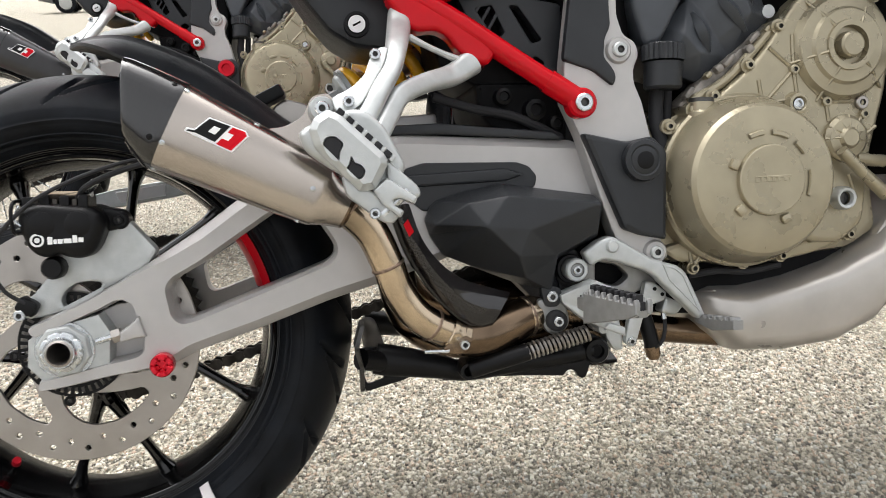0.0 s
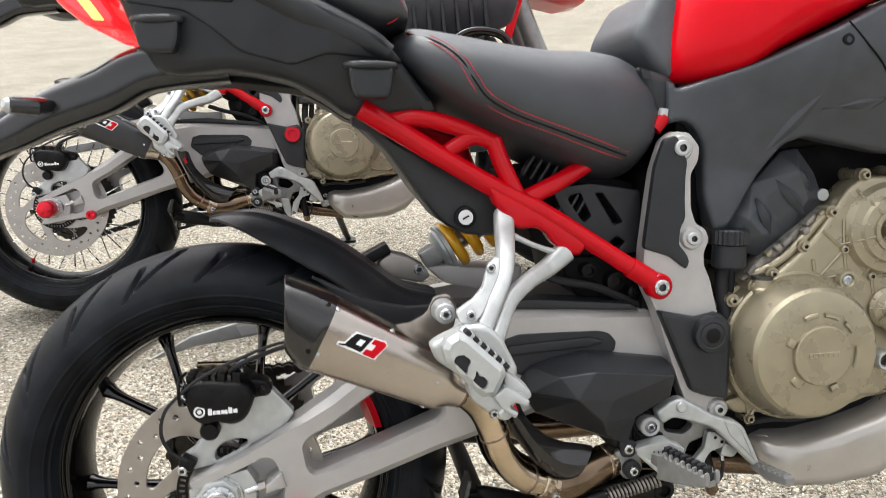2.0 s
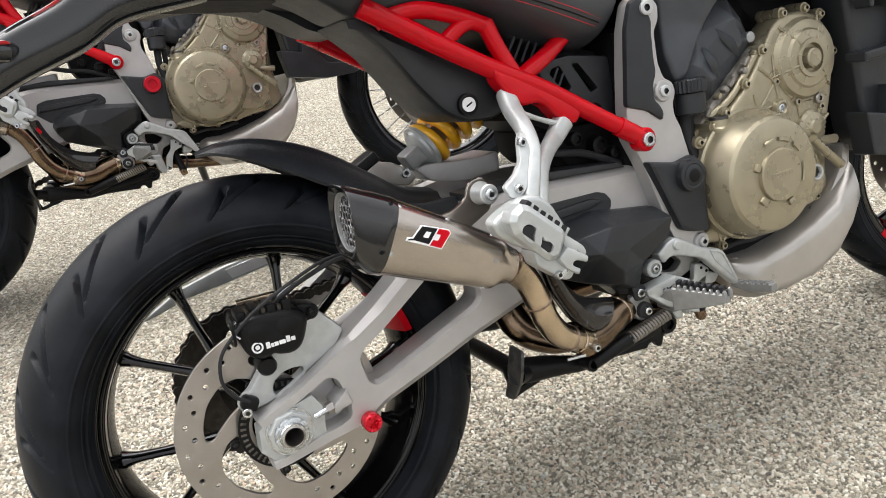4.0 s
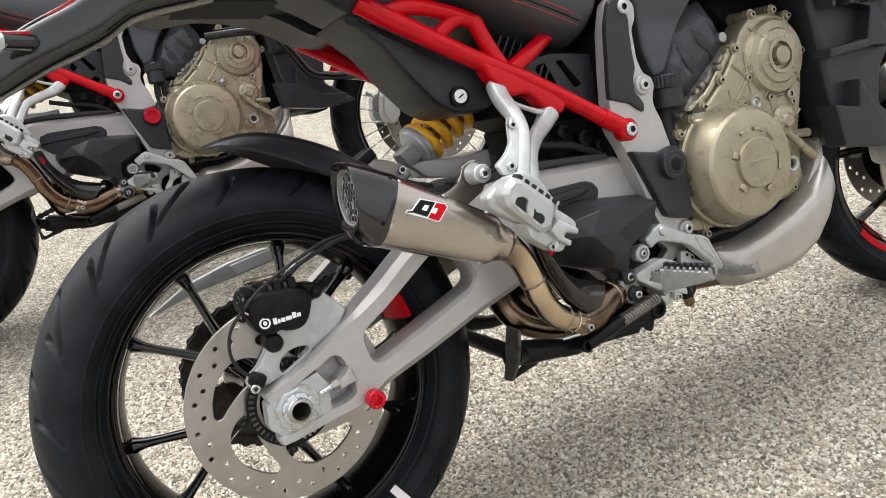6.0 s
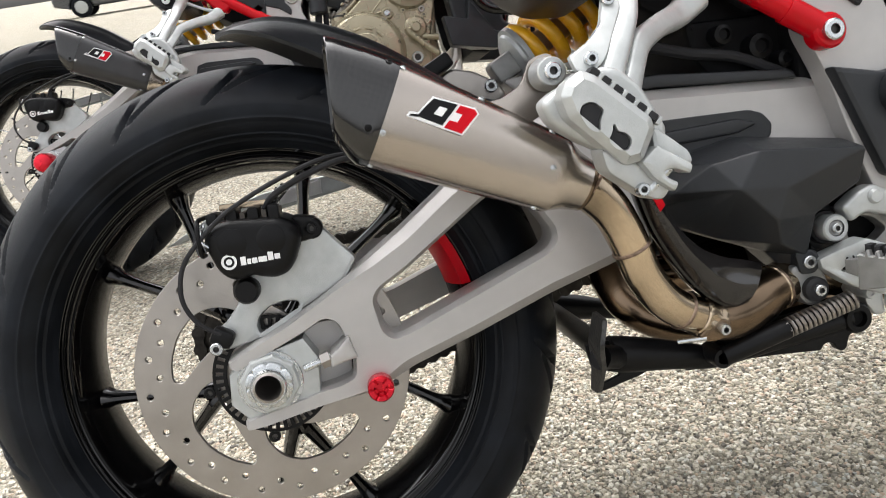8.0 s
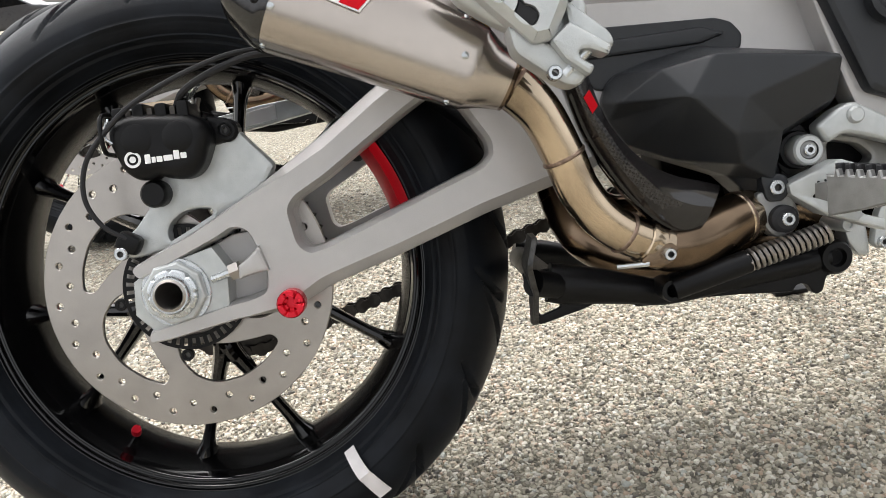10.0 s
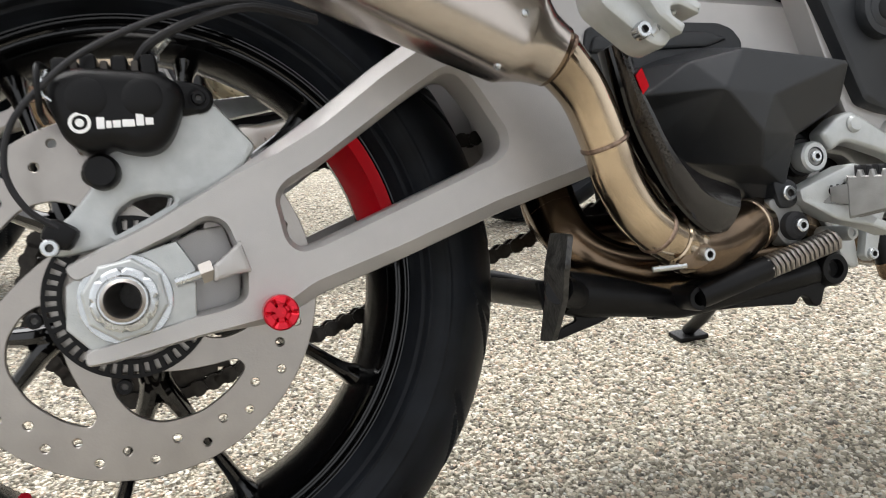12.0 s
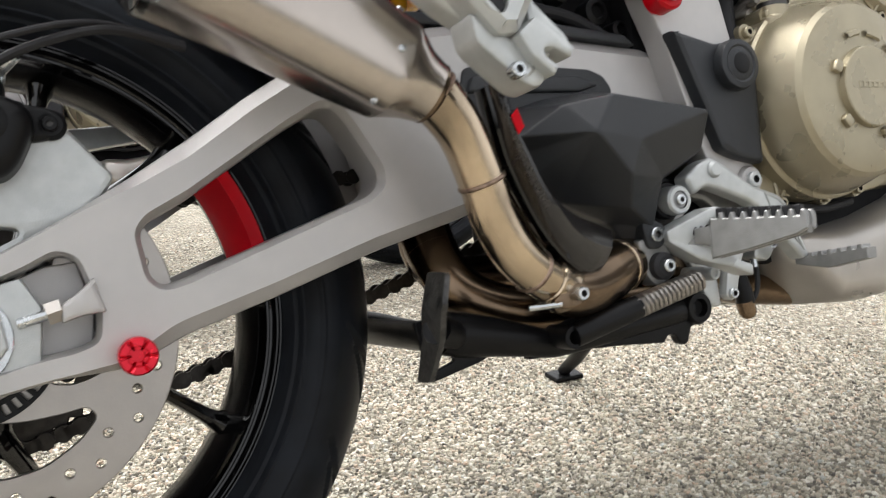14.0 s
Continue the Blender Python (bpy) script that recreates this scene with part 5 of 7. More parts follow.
    lever = [(0.672, 0.3715), (0.684, 0.3705), (0.701, 0.3575), (0.698, 0.3475), (0.687, 0.3445), (0.677, 0.3405), (0.671, 0.3295), (0.662, 0.2975), (0.655, 0.2905), (0.646, 0.2965), (0.652, 0.3275), (0.668, 0.3475)]
    part("lever_arm", plate(lever, -0.1435, -0.1335, 0.0025, corner=0.004), ALU, rc, "aluminium brake lever")
    # dark discs on the lever: the holes' inner shade as colour
    for x, z in ((0.684, 0.3625), (0.694, 0.3555)):
        part("lever_hole", lathe([(0, -0.1443), (0.0024, -0.1443), (0.0024, -0.1415), (0, -0.1415)], (x, 0, z), segs=14), DARKCAVE, rc)
    part("lever_eye", bolt(0.6545, -0.1435, 0.2985, 0.0055, 0.004), ZINC, rc)
    low = [(0.616, 0.340), (0.640, 0.338), (0.646, 0.308), (0.648, 0.286), (0.636, 0.286), (0.626, 0.300)]
    part("stand_mount", plate(low, -0.136, -0.110, 0.004, corner=0.004), ALU, rc)
    part("cylinder", tube([(0.676, -0.120, 0.345), (0.681, -0.123, 0.320), (0.687, -0.126, 0.296), (0.689, -0.126, 0.286)], [0.0075, 0.0095, 0.0095, 0.0095], 14), SATIN, rc, "black brake master cylinder")
    part("cylinder_tip", tube([(0.688, -0.126, 0.288), (0.691, -0.126, 0.276), (0.692, -0.126, 0.271)], [0.0096, 0.0092, 0.006], 12, smooth=False), BURNT, rc)
    part("hose_block", plate([(0.702, 0.352), (0.728, 0.340), (0.717, 0.327), (0.696, 0.331)], -0.136, -0.116, 0.004, corner=0.005), ALU, rc)
    part("hose", tube([(0.702, -0.128, 0.332), (0.704, -0.130, 0.318), (0.702, -0.130, 0.298), (0.693, -0.127, 0.283)], 0.0026, 8), RUBBERGREY, rc)
    part("hose_end", tube([(0.702, -0.128, 0.334), (0.703, -0.129, 0.322)], 0.0036, 8, smooth=False), ZINC, rc)
    return rc


def centre_stand(bike):
    st = new("centre_stand")
    st.parent = bike
    line = [(0.3395, -0.1360, 0.2904), (0.3582, -0.1360, 0.2866), (0.3878, -0.1360, 0.2820), (0.4200, -0.1360, 0.2755), (0.4523, -0.1360, 0.2706), (0.520, -0.136, 0.278), (0.575, -0.134, 0.284), (0.606, -0.130, 0.287)]
    for side in (1, -1):
        part("leg", tube([(x, side * y, z) for x, y, z in line], [0.0185, 0.0190, 0.0170, 0.0140, 0.0125, 0.012, 0.012, 0.012], 16), SATIN, st, "black folded centre-stand leg")
    web = [(0.420, 0.275), (0.470, 0.290), (0.560, 0.304), (0.600, 0.311), (0.626, 0.300), (0.626, 0.279), (0.612, 0.272), (0.6035, 0.2700), (0.5990, 0.2560), (0.5940, 0.2535), (0.5890, 0.2560), (0.5850, 0.2630), (0.5790, 0.2655), (0.5740, 0.2640), (0.5700, 0.2580), (0.5180, 0.2608), (0.4800, 0.2612), (0.4500, 0.2590), (0.420, 0.2590)]
    part("web", plate(web, -0.138, -0.128, 0.002, corner=0.002), SATIN, st)
    part("pivot", lathe([(0, -0.139), (0.008, -0.139), (0.009, -0.145), (0.0140, -0.145), (0.0165, -0.141), (0.0165, -0.11), (0, -0.11)], (0.6105, 0, 0.2880), segs=30), SATIN, st)
    # dark disc colours in the shade of the pivot bore
    part("pivot_hole", lathe([(0, -0.1405), (0.006, -0.1405), (0.006, -0.131), (0, -0.131)], (0.6105, 0, 0.2880), segs=16), DARKCAVE, st)
    part("cross_tube", tube([(0.345, -0.12, 0.285), (0.345, 0.12, 0.285)], 0.0135, 14, smooth=False), SATIN, st)
    # foot pad and its arm
    pad = [(-0.156, 0.341), (-0.190, 0.339), (-0.196, 0.314), (-0.176, 0.290), (-0.143, 0.252), (-0.118, 0.250), (-0.140, 0.290), (-0.158, 0.315)]
    bm = plate(pad, 0.0, 0.005, 0.001, corner=0.004)
    for v in bm.verts:
        v.co = Vector((0.327 - v.co.y - 0.008 * math.exp(-((v.co.z - 0.312) / 0.02) ** 2), v.co.x, v.co.z))
    part("tread_pad", bm, SCUFFED, st, "scuffed black tread pad")
    part("tread_stub", tube([(0.360, -0.130, 0.283), (0.340, -0.150, 0.290), (0.322, -0.165, 0.296)], 0.0125, 12), SATIN, st)
    part("tread_loop", plate([(0.3162, 0.3010), (0.3217, 0.2773), (0.3280, 0.2504), (0.3353, 0.2515), (0.3542, 0.2567), (0.3709, 0.2609), (0.3821, 0.2650), (0.3727, 0.2897), (0.3409, 0.3034)], -0.134, -0.129, 0.0012, [rounded([(0.3239, 0.2787), (0.3270, 0.2829), (0.3415, 0.2801), (0.3510, 0.2654), (0.3308, 0.2586)], 0.003, 2)], 0.003), SATIN, st, "triangular loop of the foot lever")
    # spring with its sleeve
    P, Q = Vector((0.447, -0.1666, 0.278)), Vector((0.600, -0.1650, 0.3178))
    part("spring_sleeve", tube([tuple(P), tuple(P.lerp(Q, 0.46))], 0.0108, 18, smooth=False), SATIN, st, "black rubber spring sleeve")
    d = (Q - P).normalized()
    u = Vector((0, 1, 0))
    u = (u - d * u.dot(d)).normalized()
    w = d.cross(u)
    n_c = 15
    hel = []
    for k in range(n_c * 8 + 1):
        t = 0.44 + 0.51 * k / (n_c * 8)
        an = 2 * math.pi * k / 8
        hel.append(tuple(P.lerp(Q, t) + (u * math.cos(an) + w * math.sin(an)) * 0.0093))
    part("spring", tube(hel, 0.0019, 6, 1, smooth=False), STEEL, st, "zinc coil return spring")
    part("spring_core", tube([tuple(P.lerp(Q, 0.4)), tuple(P.lerp(Q, 0.93))], 0.0072, 10, smooth=False), DARKCAVE, st)
    part("spring_stud", lathe([(0, -0.1680), (0.003, -0.1680), (0.0032, -0.1700), (0.0058, -0.1700), (0.0070, -0.167), (0.0070, -0.13), (0, -0.14)], (0.6091, 0, 0.3206), segs=16), ALU, st)
    part("spring_lug", lathe([(0.006, -0.172), (0.0098, -0.172), (0.0105, -0.169), (0.0105, -0.138), (0, -0.138)], (0.446, 0, 0.277), segs=24), SATIN, st)
    side = new("side_stand")
    side.parent = bike
    foot = FOOT
    part("leg", tube([(0.76, 0.13, 0.32), tuple(foot.lerp(Vector((0.76, 0.13, 0.32)), 0.2)), tuple(foot + Vector((0, 0, 0.008)))], [0.013, 0.011, 0.010], 14, smooth=False), SATIN, side, "black side-stand leg, folded out")
    bm = block((0, 0, 0), (0.055, 0.038, 0.009), 0.003)
    part("foot", turned(bm, Matrix.Translation(foot) @ STANCE.to_3x3().inverted().to_4x4() ), SATIN, side)
    return st


def engine(bike):
    en = bike
    # added near-black blocks put the shade between engine and pipes into colour
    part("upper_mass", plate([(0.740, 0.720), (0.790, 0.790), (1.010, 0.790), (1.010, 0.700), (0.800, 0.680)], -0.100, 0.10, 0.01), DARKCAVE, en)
    part("under_engine_fill", plate([(0.455, 0.290), (0.450, 0.352), (0.520, 0.362), (0.660, 0.372), (0.680, 0.320), (0.560, 0.300)], 0.045, 0.125, 0.01, corner=0.012), DARKCAVE, en, "added dark block closing the gap below the engine")
    part("bend_gap_fill", plate([(0.515, 0.335), (0.508, 0.395), (0.495, 0.430), (0.500, 0.470), (0.660, 0.470), (0.660, 0.335)], 0.050, 0.120, 0.008, corner=0.010), DARKCAVE, en, "added dark block closing the gap behind the exhaust bends")
    blk = [(0.660, 0.410), (0.690, 0.394), (0.800, 0.388), (0.960, 0.404), (1.000, 0.430), (0.985, 0.520), (0.990, 0.640), (0.985, 0.700), (0.930, 0.735), (0.880, 0.725), (0.820, 0.665), (0.740, 0.590), (0.680, 0.560)]
    part("crankcase", plate(blk, -0.125, 0.125, 0.012, corner=0.012), BRONZE, en, "bronze painted crankcase")
    cov = [(0.700, 0.558), (0.756, 0.592), (0.801, 0.630), (0.826, 0.660), (0.842, 0.685), (0.862, 0.715), (0.884, 0.730), (0.925, 0.732), (0.962, 0.722), (0.985, 0.695), (0.990, 0.640), (0.985, 0.600), (0.975, 0.560), (0.968, 0.530), (0.960, 0.440), (0.930, 0.415), (0.890, 0.415), (0.720, 0.500)]
    side = part("timing_cover", plate(cov, -0.150, -0.12, 0.007, corner=0.010, steps=3), BRONZE, en, "bronze cast side cover with ribs")
    T = (0.923, 0, 0.657)
    part("cover_bulge", lathe([(0, -0.160), (0.0225, -0.160), (0.0235, -0.1690), (0.0300, -0.1690), (0.0310, -0.1660), (0.0440, -0.1650), (0.0475, -0.1610), (0.0600, -0.1590), (0.0660, -0.150), (0.0660, -0.14), (0, -0.14)], T, segs=56), BRONZE, side, "", 14)
    part("filler_plug", lathe([(0, -0.174), (0.0130, -0.174), (0.0155, -0.172), (0.0165, -0.166), (0.0165, -0.155), (0, -0.155)], T, segs=32), BRONZE, side)
    for an in (62, 132, 197, 244, 318):
        c, n = math.cos(radians(an)), math.sin(radians(an))
        part("rib", tube([(T[0] + 0.030 * c, -0.1670, T[2] + 0.030 * n), (T[0] + 0.047 * c, -0.1615, T[2] + 0.047 * n), (T[0] + 0.064 * c, -0.1535, T[2] + 0.064 * n), (T[0] + 0.074 * c, -0.1495, T[2] + 0.074 * n)], 0.0020, 6, smooth=False), BRONZE, side)
    ribs = (((0.859, 0.629), (0.856, 0.671)), ((0.859, 0.629), (0.880, 0.640)), ((0.859, 0.629), (0.864, 0.600)), ((0.813, 0.616), (0.819, 0.586)), ((0.819, 0.586), (0.783, 0.588)), ((0.819, 0.586), (0.850, 0.592)), ((0.819, 0.586), (0.859, 0.629)),
            ((0.903, 0.590), (0.912, 0.612)), ((0.903, 0.590), (0.878, 0.612)), ((0.903, 0.590), (0.908, 0.566)), ((0.903, 0.590), (0.938, 0.590)), ((0.859, 0.629), (0.826, 0.655)), ((0.950, 0.560), (0.955, 0.600)), ((0.956, 0.548), (0.972, 0.560)), ((0.937, 0.500), (0.948, 0.470)))
    for a, b in ribs:
        part("rib", tube([(a[0], -0.150, a[1]), (b[0], -0.150, b[1])], 0.0026, 6, smooth=False), BRONZE, side)
    for x, z in ((0.859, 0.629), (0.819, 0.586), (0.903, 0.590), (0.955, 0.575)):
        part("rib_boss", bolt(x, -0.152, z, 0.0060, 0.003), BRONZE, side)
    for x, z in ((0.840, 0.681), (0.801, 0.634), (0.756, 0.596), (0.699, 0.560), (0.886, 0.732), (0.935, 0.735), (0.968, 0.722), (0.992, 0.660), (0.730, 0.580)):
        part("cover_bolt", bolt(x, -0.148, z, 0.0060, 0.005), BRONZE, side)
        part("bolt_boss", tube([(x, -0.10, z), (x, -0.147, z)], 0.0095, 14, smooth=False), BRONZE, side)
    part("timing_plug", lathe([(0, -0.156), (0.0035, -0.156), (0.0042, -0.159), (0.0068, -0.1585), (0.0075, -0.15), (0, -0.15)], (0.8620, 0, 0.5865), segs=24), ZINC, side)
    part("plug_seat", lathe([(0.0075, -0.1575), (0.0095, -0.1605), (0.0130, -0.160), (0.0160, -0.150), (0.0075, -0.15)], (0.8620, 0, 0.5865), segs=24), BRONZE, side)
    part("front_plug", bolt(0.950, -0.150, 0.589, 0.0085, 0.006), STEEL, side)
    # water pump with fins
    part("water_pump", lathe([(0, -0.164), (0.010, -0.164), (0.014, -0.160), (0.024, -0.158), (0.029, -0.154), (0.030, -0.145), (0, -0.145)], (0.930, 0, 0.545), segs=36), BRONZE, side, "", 14)
    for k in range(7):
        an = radians(-10 + 32 * k)
        part("rib", tube([(0.930 + 0.011 * math.cos(an), -0.1605, 0.545 + 0.011 * math.sin(an)), (0.930 + 0.029 * math.cos(an), -0.154, 0.545 + 0.029 * math.sin(an))], 0.0018, 6, smooth=False), BRONZE, side)
    # clutch cover
    C = (0.795, 0, 0.494)
    dome = [(0.0, -0.2050), (0.0560, -0.2046), (0.0780, -0.2025), (0.0855, -0.2005), (0.0900, -0.1955), (0.0990, -0.172), (0.1020, -0.160), (0.1035, -0.13), (0, -0.13)]
    cl = part("clutch_cover", lathe(dome, C, segs=72), BRONZE, en, "bronze round clutch cover", 16)
    part("cover_back", lathe([(0, -0.154), (0.1035, -0.154), (0.1065, -0.151), (0.1075, -0.12), (0, -0.12)], (0.794, 0, 0.494), segs=60), BRONZE, cl)
    part("cover_disc", lathe([(0, -0.2110), (0.0395, -0.2110), (0.0408, -0.2102), (0.0420, -0.2040), (0, -0.2040)], (0.798, 0, 0.494), segs=56), BRONZE, cl, "", 16)
    for a0, a1 in ((97, 116), (64, 86), (34, 52), (-20, 12)):
        part("raised_arc", lathe([(0.0515, -0.2060), (0.0530, -0.2082), (0.0570, -0.2080), (0.0585, -0.2055)], C, segs=12, start=-a1, sweep=a1 - a0), BRONZE, cl)
    for x, z, an in ((0.753, 0.512, 155), (0.761, 0.459, 223), (0.818, 0.449, 295)):
        part("cast_lug", block((x, -0.2060, z), (0.011, 0.008, 0.013), 0.003, (0, -an, 0)), BRONZE, cl)
    part("maker_mark", plate([(0.776, 0.491), (0.820, 0.493), (0.820, 0.500), (0.776, 0.498)], -0.2116, -0.2100, 0.0005, [[(0.779 + 0.0072 * k, 0.4928), (0.7822 + 0.0072 * k, 0.4930), (0.7822 + 0.0072 * k, 0.4965), (0.779 + 0.0072 * k, 0.4963)] for k in range(6)], steps=1), BRONZE, cl)
    part("filler_cap", tube([(0.741, -0.146, 0.588), (0.741, -0.146, 0.594)], 0.0150, 20, smooth=False), SOCKET, en)
    part("filler_neck", lathe([(0, 0.0), (0.0165, 0.0), (0.0180, 0.003), (0.0180, 0.009), (0.0155, 0.012), (0.0155, 0.022), (0, 0.022)], (0.741, -0.146, 0.567), (0, 0, 1), 28), BRONZE, en)
    part("oil_plug", lathe([(0.008, -0.160), (0.0095, -0.1645), (0.0125, -0.165), (0.0145, -0.162), (0.0150, -0.145), (0.008, -0.145)], (0.9255, 0, 0.4705), segs=28), ALU, en, "bright ring plug")
    part("oil_plug_core", bolt(0.9255, -0.155, 0.4705, 0.0080, 0.001), SOCKET, en)
    part("coolant_pipe", tube([(0.914, -0.168, 0.529), (0.942, -0.168, 0.503), (0.978, -0.166, 0.474)], [0.0072, 0.0072, 0.0085], 16, smooth=False), BRONZE, en)
    part("coolant_pipe", tube([(0.945, -0.150, 0.520), (0.985, -0.150, 0.516)], [0.008, 0.008], 14, smooth=False), BRONZE, en)
    low = [(0.690, 0.410), (0.720, 0.392), (0.860, 0.392), (0.900, 0.400), (0.965, 0.424), (0.955, 0.470), (0.880, 0.440), (0.760, 0.430)]
    part("sump_side", plate(low, -0.136, -0.11, 0.006, corner=0.008), BRONZE, en)
    # added dark block: the gap between sump and belly shaded by colour
    part("sump_gap_fill", plate([(0.650, 0.330), (0.660, 0.405), (0.980, 0.415), (1.000, 0.400), (0.980, 0.350), (0.800, 0.320)], -0.112, 0.11, 0.008), DARKCAVE, en, "added dark block for the shaded gap above the belly")
    part("sump_hose", tube([(0.735, -0.128, 0.376), (0.775, -0.130, 0.381), (0.815, -0.128, 0.379), (0.860, -0.126, 0.386)], 0.0045, 10), RUBBERGREY, en)
    feet = ((0.737, 0.386), (0.804, 0.391), (0.855, 0.399), (0.894, 0.420), (0.948, 0.424))
    for x, z in feet:
        part("sump_bolt", bolt(x, -0.138, z, 0.0060, 0.006), BRONZE, en)
        part("bolt_boss", tube([(x, -0.11, z), (x, -0.1375, z)], 0.0085, 12, smooth=False), BRONZE, en)
    for a, b in (((0.737, 0.386), (0.729, 0.425)), ((0.737, 0.386), (0.755, 0.415)), ((0.745, 0.402), (0.800, 0.405)), ((0.804, 0.391), (0.800, 0.420)), ((0.804, 0.391), (0.818, 0.412)), ((0.820, 0.395), (0.855, 0.399)), ((0.855, 0.399), (0.862, 0.420)), ((0.855, 0.399), (0.894, 0.420)), ((0.894, 0.420), (0.906, 0.445)), ((0.894, 0.420), (0.948, 0.424)), ((0.894, 0.420), (0.870, 0.436)), ((0.948, 0.424), (0.935, 0.455))):
        part("sump_rib", tube([(a[0], -0.1365, a[1]), (b[0], -0.1365, b[1])], 0.0024, 6, smooth=False), BRONZE, en)
    # head casting and the black cover above it
    part("head_casting", plate([(0.715, 0.585), (0.752, 0.622), (0.795, 0.655), (0.836, 0.690), (0.846, 0.680), (0.822, 0.650), (0.790, 0.618), (0.750, 0.582)], -0.132, -0.10, 0.006, corner=0.006), DIRTY, en, "stained cast aluminium cylinder head")
    rng = random.Random(31)
    for k in range(7):
        f = k / 6
        lump = block((0.735 + 0.098 * f + rng.uniform(-0.006, 0.006), -0.134 - rng.uniform(0, 0.005), 0.603 + 0.080 * f + rng.uniform(-0.007, 0.007)), (rng.uniform(0.010, 0.020), 0.014, rng.uniform(0.007, 0.012)), 0.004, (0, rng.uniform(-55, -35), 0))
        part("casting_lug", lump, (DIRTY, DIRTY, DIRTY, BRONZE)[rng.randrange(4)], en)
    hc = [(0.672, 0.660), (0.700, 0.684), (0.735, 0.720), (0.775, 0.765), (0.800, 0.770), (0.828, 0.735), (0.845, 0.696), (0.832, 0.682), (0.792, 0.648), (0.752, 0.616), (0.700, 0.630)]
    hp = [(x, z, -0.118) for x, z in hc] + [(0.722, 0.672, -0.140), (0.752, 0.700, -0.126), (0.792, 0.738, -0.142), (0.808, 0.700, -0.140), (0.772, 0.668, -0.126), (0.744, 0.650, -0.138)]
    part("head_cover", facets(hp, 11, [(11, 16), (11, 12), (12, 13), (13, 14), (14, 15), (15, 16), (12, 15)], -0.03), FAIRING, en, "black moulded head cover", 30)
    for a, b in (((0.737, 0.700), (0.758, 0.652)), ((0.764, 0.726), (0.806, 0.678)), ((0.790, 0.746), (0.812, 0.709))):
        part("head_rib", tube([(a[0], -0.128, a[1]), ((a[0] + b[0]) / 2, -0.137, (a[1] + b[1]) / 2), (b[0], -0.132, b[1])], [0.003, 0.0085, 0.003], 4), FAIRING, en, "", 20)
    # added near-black filler behind the head cover
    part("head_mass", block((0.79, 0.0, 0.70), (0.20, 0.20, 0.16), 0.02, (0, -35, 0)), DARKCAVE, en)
    part("head_bolt", tube([(0.839, -0.100, 0.704), (0.839, -0.126, 0.704)], 0.0085, 14, smooth=False), ALU, en)
    part("head_gasket_flange", tube([(0.730, -0.13, 0.590), (0.770, -0.136, 0.612), (0.802, -0.138, 0.642), (0.836, -0.138, 0.680)], 0.0062, 10), BRONZE, en)
    # expansion tank with a ribbed cap
    part("hose", tube([(0.693, -0.125, 0.610), (0.690, -0.13, 0.570), (0.696, -0.135, 0.530), (0.694, -0.13, 0.45)], 0.009, 12), RUBBERGREY, en)
    part("hose", tube([(0.710, -0.115, 0.610), (0.708, -0.118, 0.560), (0.706, -0.12, 0.46)], 0.007, 12), RUBBERGREY, en)
    res = part("reservoir", lathe([(0, -0.02), (0.020, -0.02), (0.023, -0.017), (0.023, 0.012), (0, 0.012)], (0.694, -0.140, 0.625), (0, 0, 1), 28), PLASTIC, en, "black plastic reservoir")
    capm = lathe([(0, 0.034), (0.023, 0.034), (0.026, 0.032), (0.026, 0.014), (0, 0.014)], (0.694, -0.140, 0.625), (0, 0, 1), 48)
    for v in capm.verts:
        d = v.co - Vector((0.694, -0.140, v.co.z))
        if d.length > 0.024 and round(math.atan2(d.y, d.x) / (2 * math.pi / 48)) % 2:
            v.co -= d * 0.07
    part("reservoir_cap", capm, PLASTIC, res, "ribbed cap", 20)
    return en


def belly(bike):
    """The silver pre-silencer under the engine."""
    th = new("pre_silencer")
    th.parent = bike
    top = [(0.740, 0.352), (0.770, 0.362), (0.810, 0.362), (0.870, 0.373), (0.930, 0.392), (0.985, 0.422), (1.018, 0.458), (1.036, 0.482)]
    bot = [(0.742, 0.330), (0.768, 0.301), (0.800, 0.2745), (0.860, 0.2715), (0.930, 0.2795), (0.980, 0.302), (1.012, 0.338), (1.028, 0.378)]
    rings = []
    for (tx, tz), (bx, bz) in zip(top, bot):
        c = Vector(((tx + bx) / 2, -0.010, (tz + bz) / 2))
        u = Vector(((tx - bx) / 2, 0, (tz - bz) / 2))
        wide = 0.148 if tx > 0.76 else 0.10
        rings.append(oval(c, (0, -1, 0), u, wide, 1.0, 4.5, 44))
    bm = loft(rings)
    for v in bm.verts:
        k = (v.co.z - 0.33 - (v.co.x - 0.8) * 0.35) / 0.05
        if v.co.y < -0.1:
            v.co.y += 0.016 * max(0, k - 0.1) - 0.004 * math.exp(-((k - 0.15) / 0.2) ** 2)
    part("shell", bm, SILVER, th, "satin silver metal shell", 60)
    part("front_neck", plate([(0.985, 0.418), (1.016, 0.462), (1.024, 0.500), (1.044, 0.500), (1.042, 0.430), (1.030, 0.380)], -0.135, 0.13, 0.012, corner=0.012), SILVER, th)
    part("seam_bolt", bolt(0.742, -0.115, 0.345, 0.006, 0.006), ZINC, th)
    return th


